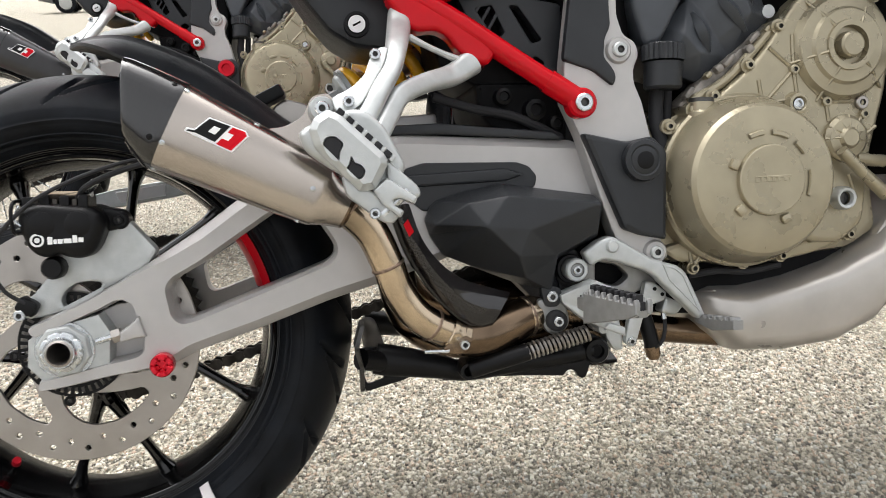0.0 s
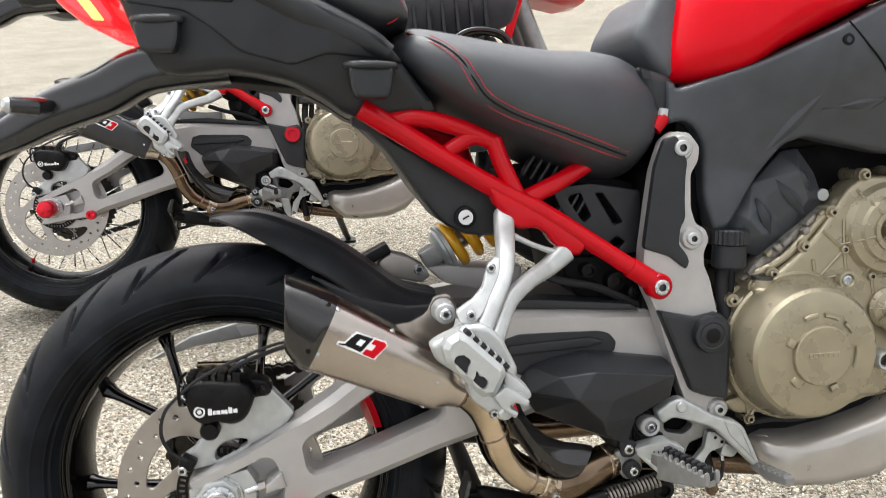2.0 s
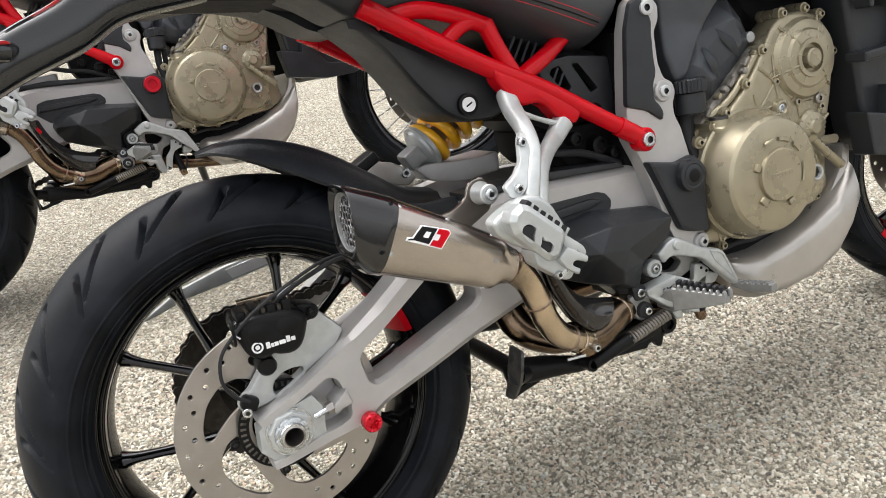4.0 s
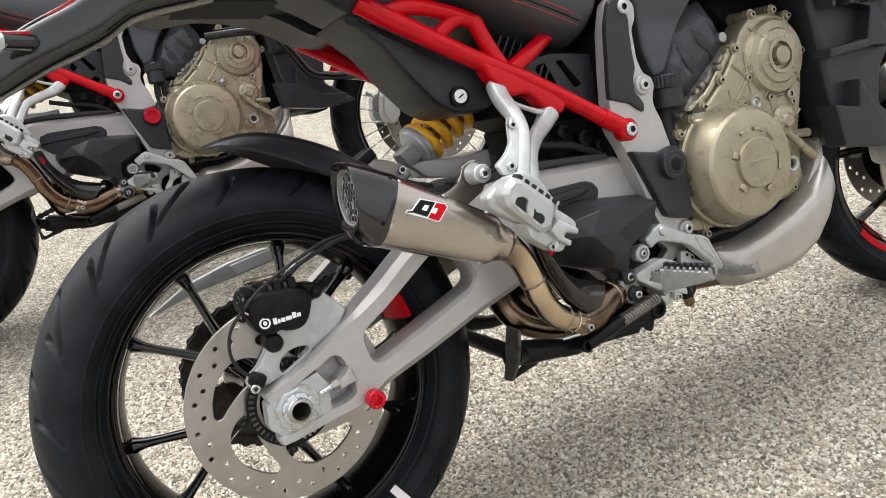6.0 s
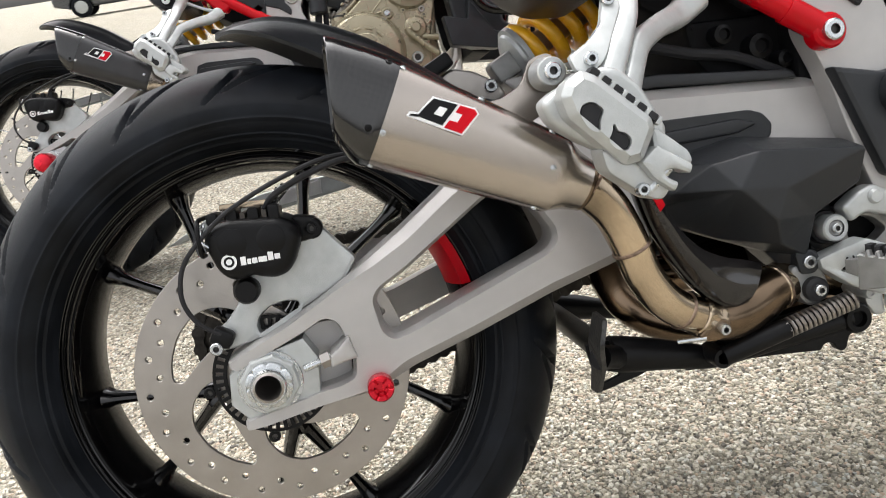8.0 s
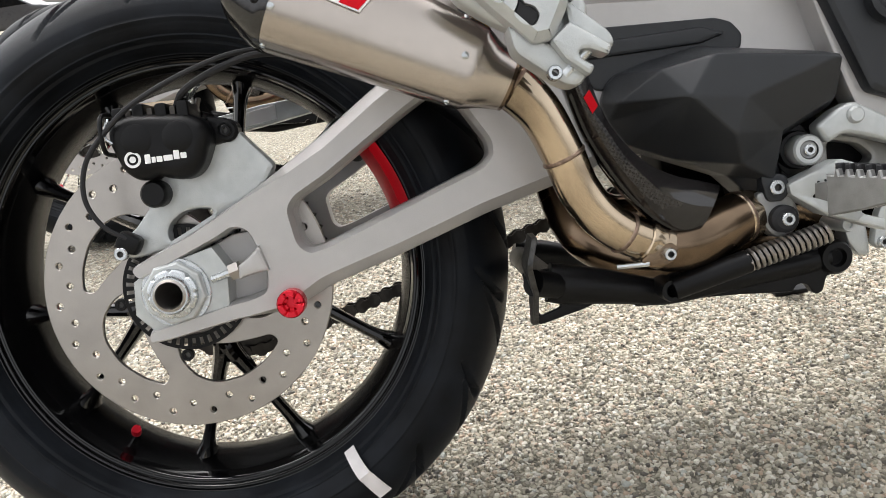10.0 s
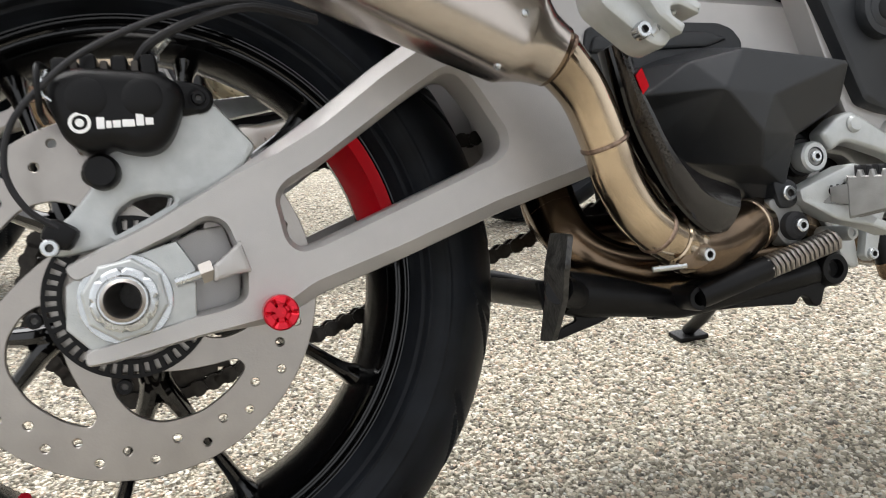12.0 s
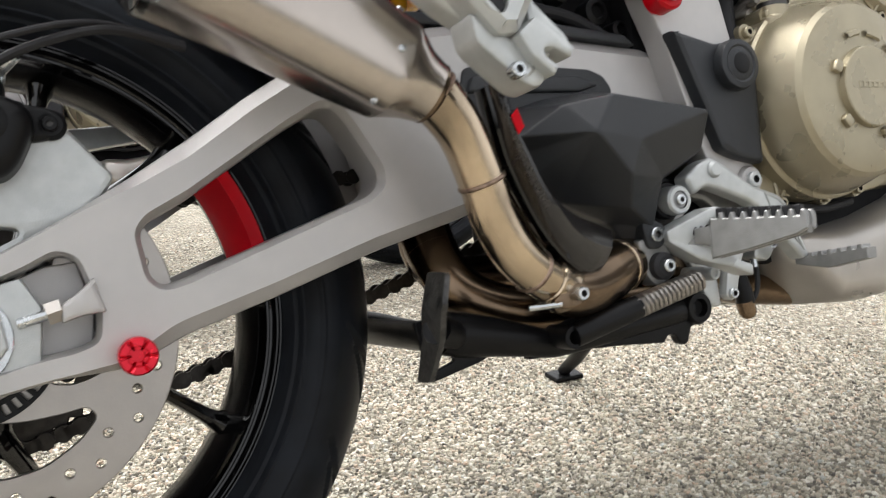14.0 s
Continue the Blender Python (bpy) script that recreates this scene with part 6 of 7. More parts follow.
def shock(bike):
    sh = new("rear_shock")
    sh.parent = bike
    P, Q = Vector((0.3125, 0.0450, 0.6114)), Vector((0.5091, 0.0618, 0.7196))
    d = (Q - P).normalized()
    u = Vector((0, 1, 0))
    u = (u - d * u.dot(d)).normalized()
    w = d.cross(u)
    hel = []
    n_c = 6.0
    for k in range(int(n_c * 16) + 1):
        an = 2 * math.pi * k / 16 + 1.0
        hel.append(tuple(P + d * (0.016 + 0.158 * k / (n_c * 16)) + (u * math.cos(an) + w * math.sin(an)) * 0.0308))
    part("spring", tube(hel, 0.0088, 12, 1, smooth=False), YELLOW, sh, "yellow coil spring")
    part("damper", tube([tuple(P), tuple(Q)], 0.015, 18, smooth=False), STEEL, sh)
    part("lower_cup", lathe([(0.012, -0.004), (0.026, 0.000), (0.032, 0.004), (0.0335, 0.008), (0.0385, 0.009), (0.039, 0.015), (0.012, 0.017)], P, d, 32), ALU, sh)
    part("upper_cup", lathe([(0.012, 0.19), (0.040, 0.19), (0.040, 0.20), (0.012, 0.206)], P, d, 32), ANODFLAT, sh)
    part("damper_body", tube([tuple(P + d * 0.19), tuple(P + d * 0.26)], 0.026, 20, smooth=False), ANODFLAT, sh)
    part("adjuster", block(tuple(P - d * 0.012), (0.034, 0.040, 0.030), 0.006, (0, -29, 0)), PEGGREY, sh)
    for s in (-1, 1):
        part("linkage", plate([(0.218, 0.598), (0.235, 0.612), (0.262, 0.606), (0.290, 0.590), (0.300, 0.575), (0.285, 0.565), (0.260, 0.570), (0.236, 0.576), (0.220, 0.584)], 0.062 + s * 0.030, 0.062 + s * 0.022, 0.003, corner=0.006), STEEL, sh)
    part("linkage_bolt", bolt(0.281, 0.031, 0.586, 0.008, 0.006), ZINC, sh)
    part("swing_link", plate([(0.292, 0.590), (0.318, 0.594), (0.360, 0.590), (0.400, 0.588), (0.440, 0.592), (0.440, 0.560), (0.372, 0.556), (0.318, 0.566)], 0.020, 0.10, 0.004, corner=0.008), GREY, sh, "grey cast suspension link")
    part("sensor_box", block((0.215, 0.03, 0.612), (0.045, 0.04, 0.018), 0.004, (0, -28, 0)), SATIN, sh)
    return sh


def hugger(bike):
    hu = new("rear_hugger")
    hu.parent = bike
    line = [(-0.022, 0.671, 0.006), (0.008, 0.679, 0.040), (0.050, 0.681, 0.066), (0.100, 0.668, 0.080), (0.150, 0.645, 0.088), (0.205, 0.607, 0.094), (0.250, 0.575, 0.098), (0.300, 0.562, 0.100)]
    sm = smooth_path([Vector(p) for p in line], 5)
    outer, inner = [], []
    for i, p in enumerate(sm):
        ro, ri = [], []
        for k in range(-20, 21):
            s = k / 20
            drop = 0.044 * abs(s) ** 2.2 * min(1, p[2] / 0.085) ** 2
            ridge = 0.0035 * max(0, 1 - abs(abs(s) - 0.40) / 0.10) - 0.0025 * max(0, 1 - abs(s) / 0.10)
            x = p[0] - 0.25 * drop
            ro.append((x, p[2] * s, p[1] - drop + ridge))
            ri.append((x, p[2] * s * 0.97, p[1] - drop - 0.004))
        outer.append(ro)
        inner.append(ri)
    part("mudguard", loft([o + list(reversed(i)) for o, i in zip(outer, inner)]), PLASTIC, hu, "black plastic hugger over the rear tyre", 45)
    part("side_wing", plate([(0.120, 0.603), (0.200, 0.566), (0.250, 0.556), (0.300, 0.558), (0.300, 0.540), (0.240, 0.530), (0.210, 0.538), (0.170, 0.563)], -0.108, -0.100, 0.003, corner=0.008), PLASTIC, hu)
    guard = [(-0.138, 0.440), (-0.074, 0.475), (-0.009, 0.493), (0.048, 0.503), (0.140, 0.512), (0.300, 0.520), (0.300, 0.500), (0.140, 0.494), (0.066, 0.480), (0.004, 0.469), (-0.064, 0.459), (-0.120, 0.442)]
    part("chain_guard", plate(guard, 0.108, 0.116, 0.003), ALU, hu, "grey chain guard with a white sticker")
    part("sticker", plate([(-0.004, 0.489), (0.064, 0.501), (0.064, 0.484), (0.004, 0.474)], 0.1055, 0.110, 0.0005), WHITE, hu)
    return hu


def chain(bike):
    th = new("drive_chain")
    th.parent = bike
    R = 0.111
    pts = [(0.60, 0.400), ] + [(R * math.cos(radians(-70 - 8 * k)), 0.318 + R * math.sin(radians(-70 - 8 * k))) for k in range(29)] + [(0.60, 0.478)]
    path = []
    for (x0, z0), (x1, z1) in zip(pts, pts[1:]):
        n = max(1, int(math.hypot(x1 - x0, z1 - z0) / 0.004))
        path += [(x0 + (x1 - x0) * k / n, z0 + (z1 - z0) * k / n) for k in range(n)]
    last, links = path[0], []
    bm = bmesh.new()
    prev, acc = path[0], 0.0
    for p in path[1:]:
        acc += math.hypot(p[0] - prev[0], p[1] - prev[1])
        if acc > 0.0159:
            ang = math.degrees(math.atan2(p[1] - last[1], p[0] - last[0]))
            mid = ((p[0] + last[0]) / 2, (p[1] + last[1]) / 2)
            wide = 0.011 if len(links) % 2 else 0.008
            for s in (-1, 1):
                lathe([(0, -0.001), (0.0082, -0.001), (0.0082, 0.001), (0, 0.001)], (last[0], 0.092 + s * wide, last[1]), segs=10, bm=bm)
                lathe([(0, -0.001), (0.0082, -0.001), (0.0082, 0.001), (0, 0.001)], (p[0], 0.092 + s * wide, p[1]), segs=10, bm=bm)
                block((mid[0], 0.092 + s * wide, mid[1]), (0.014, 0.002, 0.011), 0, (0, -ang, 0), bm)
            lathe([(0, -0.010), (0.005, -0.010), (0.005, 0.010), (0, 0.010)], (p[0], 0.092, p[1]), segs=8, bm=bm)
            links.append(p)
            last, acc = p, 0.0
        prev = p
    ob = part("roller_chain", bm, CHAINMAT, th, "dark oily drive chain")
    ob["kind"] = "stuff"
    return th


def tail(bike):
    ta = new("tail_unit")
    ta.parent = bike
    side = [(-0.135, 0.992), (-0.060, 0.992), (0.030, 0.978), (0.095, 0.962), (0.150, 0.938), (0.215, 0.905), (0.246, 0.870), (0.292, 0.816), (0.212, 0.800), (0.172, 0.812), (0.140, 0.834), (0.104, 0.852), (0.060, 0.862), (0.026, 0.866), (-0.031, 0.860), (-0.058, 0.864), (-0.085, 0.910), (-0.100, 0.950)]

    def shape(x, y, z):
        k = min(1, max(0, (x + 0.14) / 0.30))
        return y * (0.66 + 0.34 * k ** 0.7) * (1 - 0.20 * max(0, (0.90 - z) / 0.1))

    part("side_panel", bent(plate(side, -0.178, -0.03, 0.016, corner=0.010, steps=4), shape), TAILBLACK, ta, "black moulded plastic tail panel")
    part("far_side_panel", bent(plate(side, 0.178, 0.03, 0.016, corner=0.010, steps=4), shape), TAILBLACK, ta)
    part("floor", plate([(-0.12, 0.985), (0.23, 0.90), (0.26, 0.82), (0.10, 0.85), (-0.06, 0.865)], -0.06, 0.06, 0.004), DARKCAVE, ta)
    upper = [(-0.130, 0.990), (-0.060, 0.990), (0.030, 0.976), (0.095, 0.960), (0.150, 0.936), (0.215, 0.903), (0.242, 0.874), (0.150, 0.884), (0.107, 0.870), (0.046, 0.886), (0.007, 0.918), (-0.020, 0.934), (-0.090, 0.945)]
    part("upper_panel", bent(plate(upper, -0.1815, -0.15, 0.003, corner=0.006), shape), TAILBLACK, ta)
    # black plate laid over the panel in place of an open grip slot
    part("grip_slot", bent(plate([(-0.084, 0.982), (-0.054, 0.980), (-0.020, 0.971), (-0.012, 0.957), (0.042, 0.950), (0.038, 0.943), (-0.055, 0.948), (-0.084, 0.956)], -0.1830, -0.17, 0.001, corner=0.003), shape), SATIN, ta)
    for x, z, wd in ((-0.052, 0.927, 0.058), (0.201, 0.872, 0.058)):
        level = lambda a, b, c: shape(a, b, 0.9)
        body = [(x - wd * 0.48, z - 0.006), (x + wd * 0.48, z - 0.006), (x + wd * 0.44, z - 0.030), (x + wd * 0.36, z - 0.043), (x - wd * 0.30, z - 0.043), (x - wd * 0.40, z - 0.030)]
        part("strap_mount", bent(plate(body, -0.200, -0.165, 0.005, corner=0.006, steps=3), level), PLASTIC, ta, "moulded luggage mount")
        hoop = [(x + wd * 0.50 * math.cos(a), -0.186 - 0.015 * math.sin(a), z - 0.004) for a in [2 * math.pi * k / 24 - 1.57 for k in range(26)]]
        part("strap_loop", bent(tube(hoop, 0.0048, 10, 1, smooth=False, cap=False), level), PLASTIC, ta, "rounded strap loop")
        # dark oval disc colours in the shaded opening of the strap loop
        bm = lathe([(0, 0.0005), (wd * 0.47, 0.0005), (wd * 0.47, -0.004), (0, -0.004)], (x, 0, z - 0.0035), (0, 0, 1), 24)
        part("mount_slot", bent(bm, lambda a, b, c: level(a, -0.186 + 0.5 * b, c)), DARKCAVE, ta)
    rail = [(-0.34, -0.055, 1.030), (-0.22, -0.085, 1.022), (-0.077, -0.132, 1.006), (0.017, -0.150, 0.984), (0.111, -0.162, 0.941), (0.190, -0.168, 0.904), (0.225, -0.168, 0.884)]
    for s in (1, -1):
        part("grab_rail", tube([(x, y * s, z) for x, y, z in rail], [0.012, 0.015, 0.018, 0.020, 0.020, 0.018, 0.012], 14, 6, flat=0.8), PLASTIC, ta, "black passenger grab rail")
    part("rack", plate([(-0.30, 1.062), (-0.16, 1.058), (-0.10, 1.040), (-0.13, 1.005), (-0.20, 1.012), (-0.30, 1.035)], -0.07, 0.07, 0.008, corner=0.01), PLASTIC, ta)
    # lamp
    lens = [(-0.225, 0.997), (-0.175, 0.993), (-0.140, 0.978), (-0.108, 0.930), (-0.112, 0.918), (-0.150, 0.923), (-0.185, 0.950)]

    def lampshape(x, y, z):
        return y * (0.55 + 0.45 * min(1, max(0, (x + 0.225) / 0.10)))

    part("tail_lamp", bent(plate(lens, -0.100, 0.100, 0.010, corner=0.008, steps=3), lampshape), LENS, ta, "lit red tail lamp lens")
    glow = [(-0.184, 0.984), (-0.170, 0.981), (-0.140, 0.950), (-0.124, 0.928), (-0.140, 0.930), (-0.160, 0.955)]
    part("light_guide", bent(plate(glow, -0.1016, -0.0985, 0.001, corner=0.004), lampshape), GLOW, ta, "glowing orange-red light bar")
    # plate carrier and its arms
    part("carrier_arm", tube([(0.02, -0.065, 0.885), (-0.0814, -0.0650, 0.8713), (-0.1361, -0.0650, 0.8433), (-0.1978, -0.0650, 0.8188), (-0.2446, -0.0650, 0.7929), (-0.2835, -0.0650, 0.7728), (-0.3156, -0.0650, 0.7485), (-0.345, -0.06, 0.690), (-0.37, -0.05, 0.62)], [0.030, 0.031, 0.031, 0.029, 0.024, 0.020, 0.020, 0.019, 0.019], 18, power=3.0), SLEEK, ta, "smooth black plate carrier arm")
    ind = part("indicator", tube([(-0.1999, -0.1000, 0.8251), (-0.2061, -0.1200, 0.8212), (-0.2308, -0.1350, 0.8224)], [0.008, 0.012, 0.010], 14, smooth=False), SLEEK, ta, "small black rear indicator")
    part("lens", tube([(-0.2308, -0.1350, 0.8224), (-0.2349, -0.1400, 0.8236)], [0.0105, 0.005], 12, smooth=False), ALU, ind, "clear indicator lens")
    # dark tray under the seat with the lock
    tray = [(0.174, 0.812), (0.212, 0.800), (0.300, 0.752), (0.372, 0.714), (0.395, 0.690), (0.390, 0.662), (0.370, 0.652), (0.325, 0.655), (0.295, 0.672), (0.262, 0.712), (0.225, 0.765)]
    part("under_tray", plate(tray, -0.122, 0.010, 0.012, corner=0.010), PLASTIC, ta, "black plastic under-seat tray")
    part("seat_lock", lathe([(0, -0.128), (0.010, -0.128), (0.0115, -0.1295), (0.0145, -0.129), (0.0150, -0.12), (0, -0.12)], (0.327, 0, 0.679), segs=28), SATIN, ta)
    part("lock_face", lathe([(0, -0.1305), (0.0098, -0.1305), (0.0100, -0.127), (0, -0.127)], (0.327, 0, 0.679), segs=24), WHITE, ta, "bright round key lock")
    # dark bar on the lock face stands in for the slot's shaded depth
    part("key_slot", block((0.327, -0.1305, 0.679), (0.010, 0.0012, 0.0022), 0, (0, -28, 0)), DARKCAVE, ta)
    part("arm_guard", plate([(0.300, 0.560), (0.420, 0.566), (0.560, 0.556), (0.572, 0.546), (0.420, 0.553), (0.300, 0.550)], -0.128, -0.080, 0.003), PLASTIC, ta, "black strip over the swingarm")
    # added dark block stands in for shade and unmodelled clutter behind the struts
    part("strut_gap_fill", plate([(0.470, 0.618), (0.585, 0.620), (0.592, 0.552), (0.500, 0.556), (0.478, 0.580)], -0.090, 0.09, 0.008, corner=0.01), DARKCAVE, ta)
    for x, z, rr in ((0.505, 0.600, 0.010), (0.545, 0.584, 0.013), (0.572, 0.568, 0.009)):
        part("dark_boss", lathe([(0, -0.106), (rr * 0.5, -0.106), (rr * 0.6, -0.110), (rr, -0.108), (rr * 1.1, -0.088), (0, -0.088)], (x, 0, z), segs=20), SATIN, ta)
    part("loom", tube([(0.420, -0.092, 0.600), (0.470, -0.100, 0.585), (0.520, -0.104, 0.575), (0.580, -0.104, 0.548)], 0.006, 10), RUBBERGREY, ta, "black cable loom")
    # added near-black block fills the dark space under the seat
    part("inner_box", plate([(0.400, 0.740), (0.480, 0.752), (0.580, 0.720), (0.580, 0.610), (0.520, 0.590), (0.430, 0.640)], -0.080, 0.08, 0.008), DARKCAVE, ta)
    for k in range(6):
        part("louvre", block((0.424 + 0.011 * k, -0.094, 0.756 - 0.005 * k), (0.0045, 0.020, 0.055), 0.0015, (0, 32, 0)), PLASTIC, ta)
    vent = [(0.448, 0.716), (0.505, 0.722), (0.576, 0.712), (0.582, 0.625), (0.540, 0.622), (0.470, 0.672)]
    cut = [[(0.470, 0.704), (0.490, 0.708), (0.506, 0.676), (0.496, 0.668)], [(0.512, 0.708), (0.522, 0.708), (0.552, 0.668), (0.540, 0.664)], [(0.534, 0.640), (0.545, 0.648), (0.556, 0.640), (0.546, 0.630)]]
    part("vent_panel", plate(vent, -0.108, -0.09, 0.003, [rounded(c, 0.003) for c in cut], 0.005), PLASTIC, ta, "black vented side panel")
    for k in range(3):
        part("vent_slat", block((0.468 + 0.01 * k, -0.100, 0.695 - 0.006 * k), (0.004, 0.014, 0.04), 0.001, (0, 30, 0)), PLASTIC, ta)
    return ta


def seats(bike):
    st = bike

    def cushion(name, spine, label, power=2.6):
        """spine: x, top z, bottom z, half width at each station."""
        rings = []
        for x, zt, zb, wd, lean in (tuple(p) for p in smooth_path([Vector(p) for p in spine], 5)):
            ring = []
            for k in range(40):
                t = 2 * math.pi * k / 40
                cs, sn = math.cos(t), math.sin(t)
                y = wd * math.copysign(abs(cs) ** (2 / power), cs)
                f = math.copysign(abs(sn) ** (2 / (power + 0.6)), sn)
                z = (zt + zb) / 2 + (zt - zb) / 2 * f
                ring.append((x + lean * (z - zt), y * (1 - 0.10 * max(0, f)), z))
            rings.append(ring)
        table[name] = (rings, power)
        return part(name, loft(rings), VINYL, st, label, 60)

    table = {}

    def on_skin(name, x, z):
        """The near-side surface of a cushion at x, z."""
        best = min(table[name][0], key=lambda r: abs(r[0][0] - x))
        near = [p for p in best if p[1] < 0]
        lo, hi = sorted(near, key=lambda p: abs(p[2] - z))[:2]
        t = 0 if abs(hi[2] - lo[2]) < 1e-6 else min(1, max(0, (z - lo[2]) / (hi[2] - lo[2])))
        return lo[1] + (hi[1] - lo[1]) * t

    rider = cushion("rider_seat", [(0.236, 0.920, 0.880, 0.125, 0.2), (0.262, 0.930, 0.852, 0.165, 0.1), (0.310, 0.925, 0.812, 0.185, 0), (0.380, 0.915, 0.775, 0.188, 0), (0.450, 0.908, 0.742, 0.178, 0), (0.510, 0.908, 0.722, 0.162, 0), (0.555, 0.900, 0.724, 0.148, 0), (0.584, 0.878, 0.752, 0.134, 0), (0.597, 0.850, 0.790, 0.112, 0)], "black vinyl rider seat with red stitching")
    pill = cushion("passenger_seat", [(-0.120, 1.030, 1.010, 0.10, 0), (-0.080, 1.046, 1.004, 0.135, 0), (0.040, 1.052, 0.974, 0.150, 0), (0.130, 1.046, 0.938, 0.158, 0), (0.200, 1.030, 0.910, 0.162, 0), (0.235, 0.990, 0.916, 0.158, 0), (0.250, 0.955, 0.920, 0.150, 0)], "black vinyl passenger seat with red stitching", 3.2)

    def seam(parent, which, pts):
        for s in (1, -1):
            P = smooth_path([Vector((x, on_skin(which, x, z) * s * 1.006, z)) for x, z in pts], 26)
            bm = bmesh.new()
            for a, b in zip(P[::2], P[1::2]):
                block(tuple((a + b) / 2), ((b - a).length * 1.3, 0.0012, 0.0011), 0, (0, -math.degrees(math.atan2(b.z - a.z, math.hypot(b.x - a.x, b.y - a.y))), math.degrees(math.atan2(b.y - a.y, b.x - a.x)) if abs(b.x - a.x) > 1e-6 else 0), bm)
            part("stitching", bm, STITCH, parent, "red thread stitching")

    seam(rider, "rider_seat", SEAM_A)
    seam(rider, "rider_seat", SEAM_B)
    seam(pill, "passenger_seat", SEAM_C)
    for s in (1, -1):
        groove = [((a[0] + b[0]) / 2, (a[1] + b[1]) / 2) for a, b in zip(SEAM_A, SEAM_B)]
        part("seam_piping", tube([(x, on_skin("rider_seat", x, z) * s * 1.001, z) for x, z in groove], 0.0013, 8, 6), SATIN, rider)
    return st


def bodywork(bike):
    bw = new("tank_fairing")
    bw.parent = bike
    spine = [(0.602, 1.000, 0.870, 0.095), (0.606, 1.030, 0.856, 0.122), (0.630, 1.065, 0.850, 0.150), (0.690, 1.095, 0.857, 0.182), (0.740, 1.108, 0.890, 0.203), (0.800, 1.112, 0.921, 0.216), (0.860, 1.106, 0.952, 0.221), (0.930, 1.085, 0.978, 0.215), (0.990, 1.050, 0.99, 0.19)]
    rings = []
    for x, zt, zb, wd in (tuple(p) for p in smooth_path([Vector(p) for p in spine], 5)):
        ring = []
        for k in range(44):
            t = 2 * math.pi * k / 44
            cs, sn = math.cos(t), math.sin(t)
            f = math.copysign(abs(sn) ** (0.75 if sn > 0 else 0.42), sn)
            z = (zt + zb) / 2 + (zt - zb) / 2 * f
            ring.append((x + 0.17 * (z - 0.86) * max(0, 1 - (x - 0.6) / 0.15), wd * math.copysign(abs(cs) ** (0.72 if sn > 0 else 0.42), cs) * (1 - 0.30 * max(0, f)), z))
        rings.append(ring)
    part("tank", loft(rings), TANKRED, bw, "glossy red fuel tank", 60)
    pad = [(0.606, 0.856), (0.586, 0.884), (0.565, 0.912), (0.566, 0.934), (0.584, 0.970), (0.598, 0.990), (0.618, 0.994), (0.636, 0.978), (0.640, 0.948), (0.634, 0.904), (0.622, 0.868)]
    bm = plate(pad, -0.118, 0.0, 0.017, corner=0.018, steps=4)
    plate(pad, 0.118, 0.0, 0.017, corner=0.018, steps=4, bm=bm)
    bm = bent(bm, lambda x, y, z: y * (1 - 1.7 * max(0, z - 0.890) - 1.2 * max(0, 0.60 - x)))
    part("tank_cover", bm, PADGREY, bw, "dark grey padded cover at the tank's rear", 60)
    side = [(0.600, 0.862), (0.612, 0.848), (0.700, 0.878), (0.800, 0.926), (0.845, 0.950), (0.960, 0.998), (1.060, 1.000), (1.230, 0.985), (1.300, 0.930), (1.275, 0.830), (1.130, 0.770), (1.000, 0.760), (0.905, 0.762), (0.830, 0.775), (0.780, 0.785), (0.755, 0.775), (0.720, 0.720), (0.690, 0.660), (0.672, 0.655), (0.655, 0.700), (0.650, 0.770), (0.640, 0.795), (0.622, 0.808), (0.600, 0.800)]

    def bulge(x, y, z):
        k = min(1, max(0, (x - 0.60) / 0.20))
        m = min(1, max(0, (z - 0.74) / 0.14))
        if y < 0:
            return y - 0.062 * k * m + 0.020 * (1 - k)
        return y + 0.062 * k * m - 0.020 * (1 - k)

    bm = plate(side, -0.155, -0.120, 0.007, corner=0.010, steps=3)
    bmesh.ops.subdivide_edges(bm, edges=[e for e in bm.edges if e.calc_length() > 0.04], cuts=4, use_grid_fill=True)
    part("side_fairing", bent(bm, bulge), FAIRING, bw, "dark grey side fairing panel", 50)
    for name, ridge, low, high in BLADES:
        pts = [(*ridge[0], bulge(ridge[0][0], -0.1545, ridge[0][1])), (*low, bulge(low[0], -0.152, low[1])), (*ridge[1], bulge(ridge[1][0], -0.1545, ridge[1][1])), (*high, bulge(high[0], -0.152, high[1]))]
        mid = ((ridge[0][0] * 0.6 + ridge[1][0] * 0.4), (ridge[0][1] * 0.6 + ridge[1][1] * 0.4))
        part(name, facets(pts + [(*mid, bulge(mid[0], -0.1600, mid[1]))], 4, [(0, 4), (4, 2)], -0.12), FAIRING, bw, "sharp moulded crease", 20)
    bm = plate(side, 0.155, 0.120, 0.007, corner=0.010, steps=3)
    bmesh.ops.subdivide_edges(bm, edges=[e for e in bm.edges if e.calc_length() > 0.04], cuts=4, use_grid_fill=True)
    part("far_side_fairing", bent(bm, bulge), FAIRING, bw, "", 50)
    part("seat_front_cover", plate([(0.560, 0.880), (0.606, 0.868), (0.622, 0.850), (0.612, 0.812), (0.590, 0.805), (0.575, 0.830)], -0.128, 0.128, 0.014, corner=0.010, steps=3), PLASTIC, bw)
    part("fairing_screw", bolt(0.802, -0.2145, 0.9055, 0.0080, 0.003), SATIN, bw)
    part("panel_gap", tube([(x, bulge(x, -0.1553, z), z) for x, z in ((0.800, 0.928), (0.8073, 0.9217), (0.8282, 0.9005), (0.851, 0.8769), (0.880, 0.846))], 0.0011, 6, 4), DARKCAVE, bw)
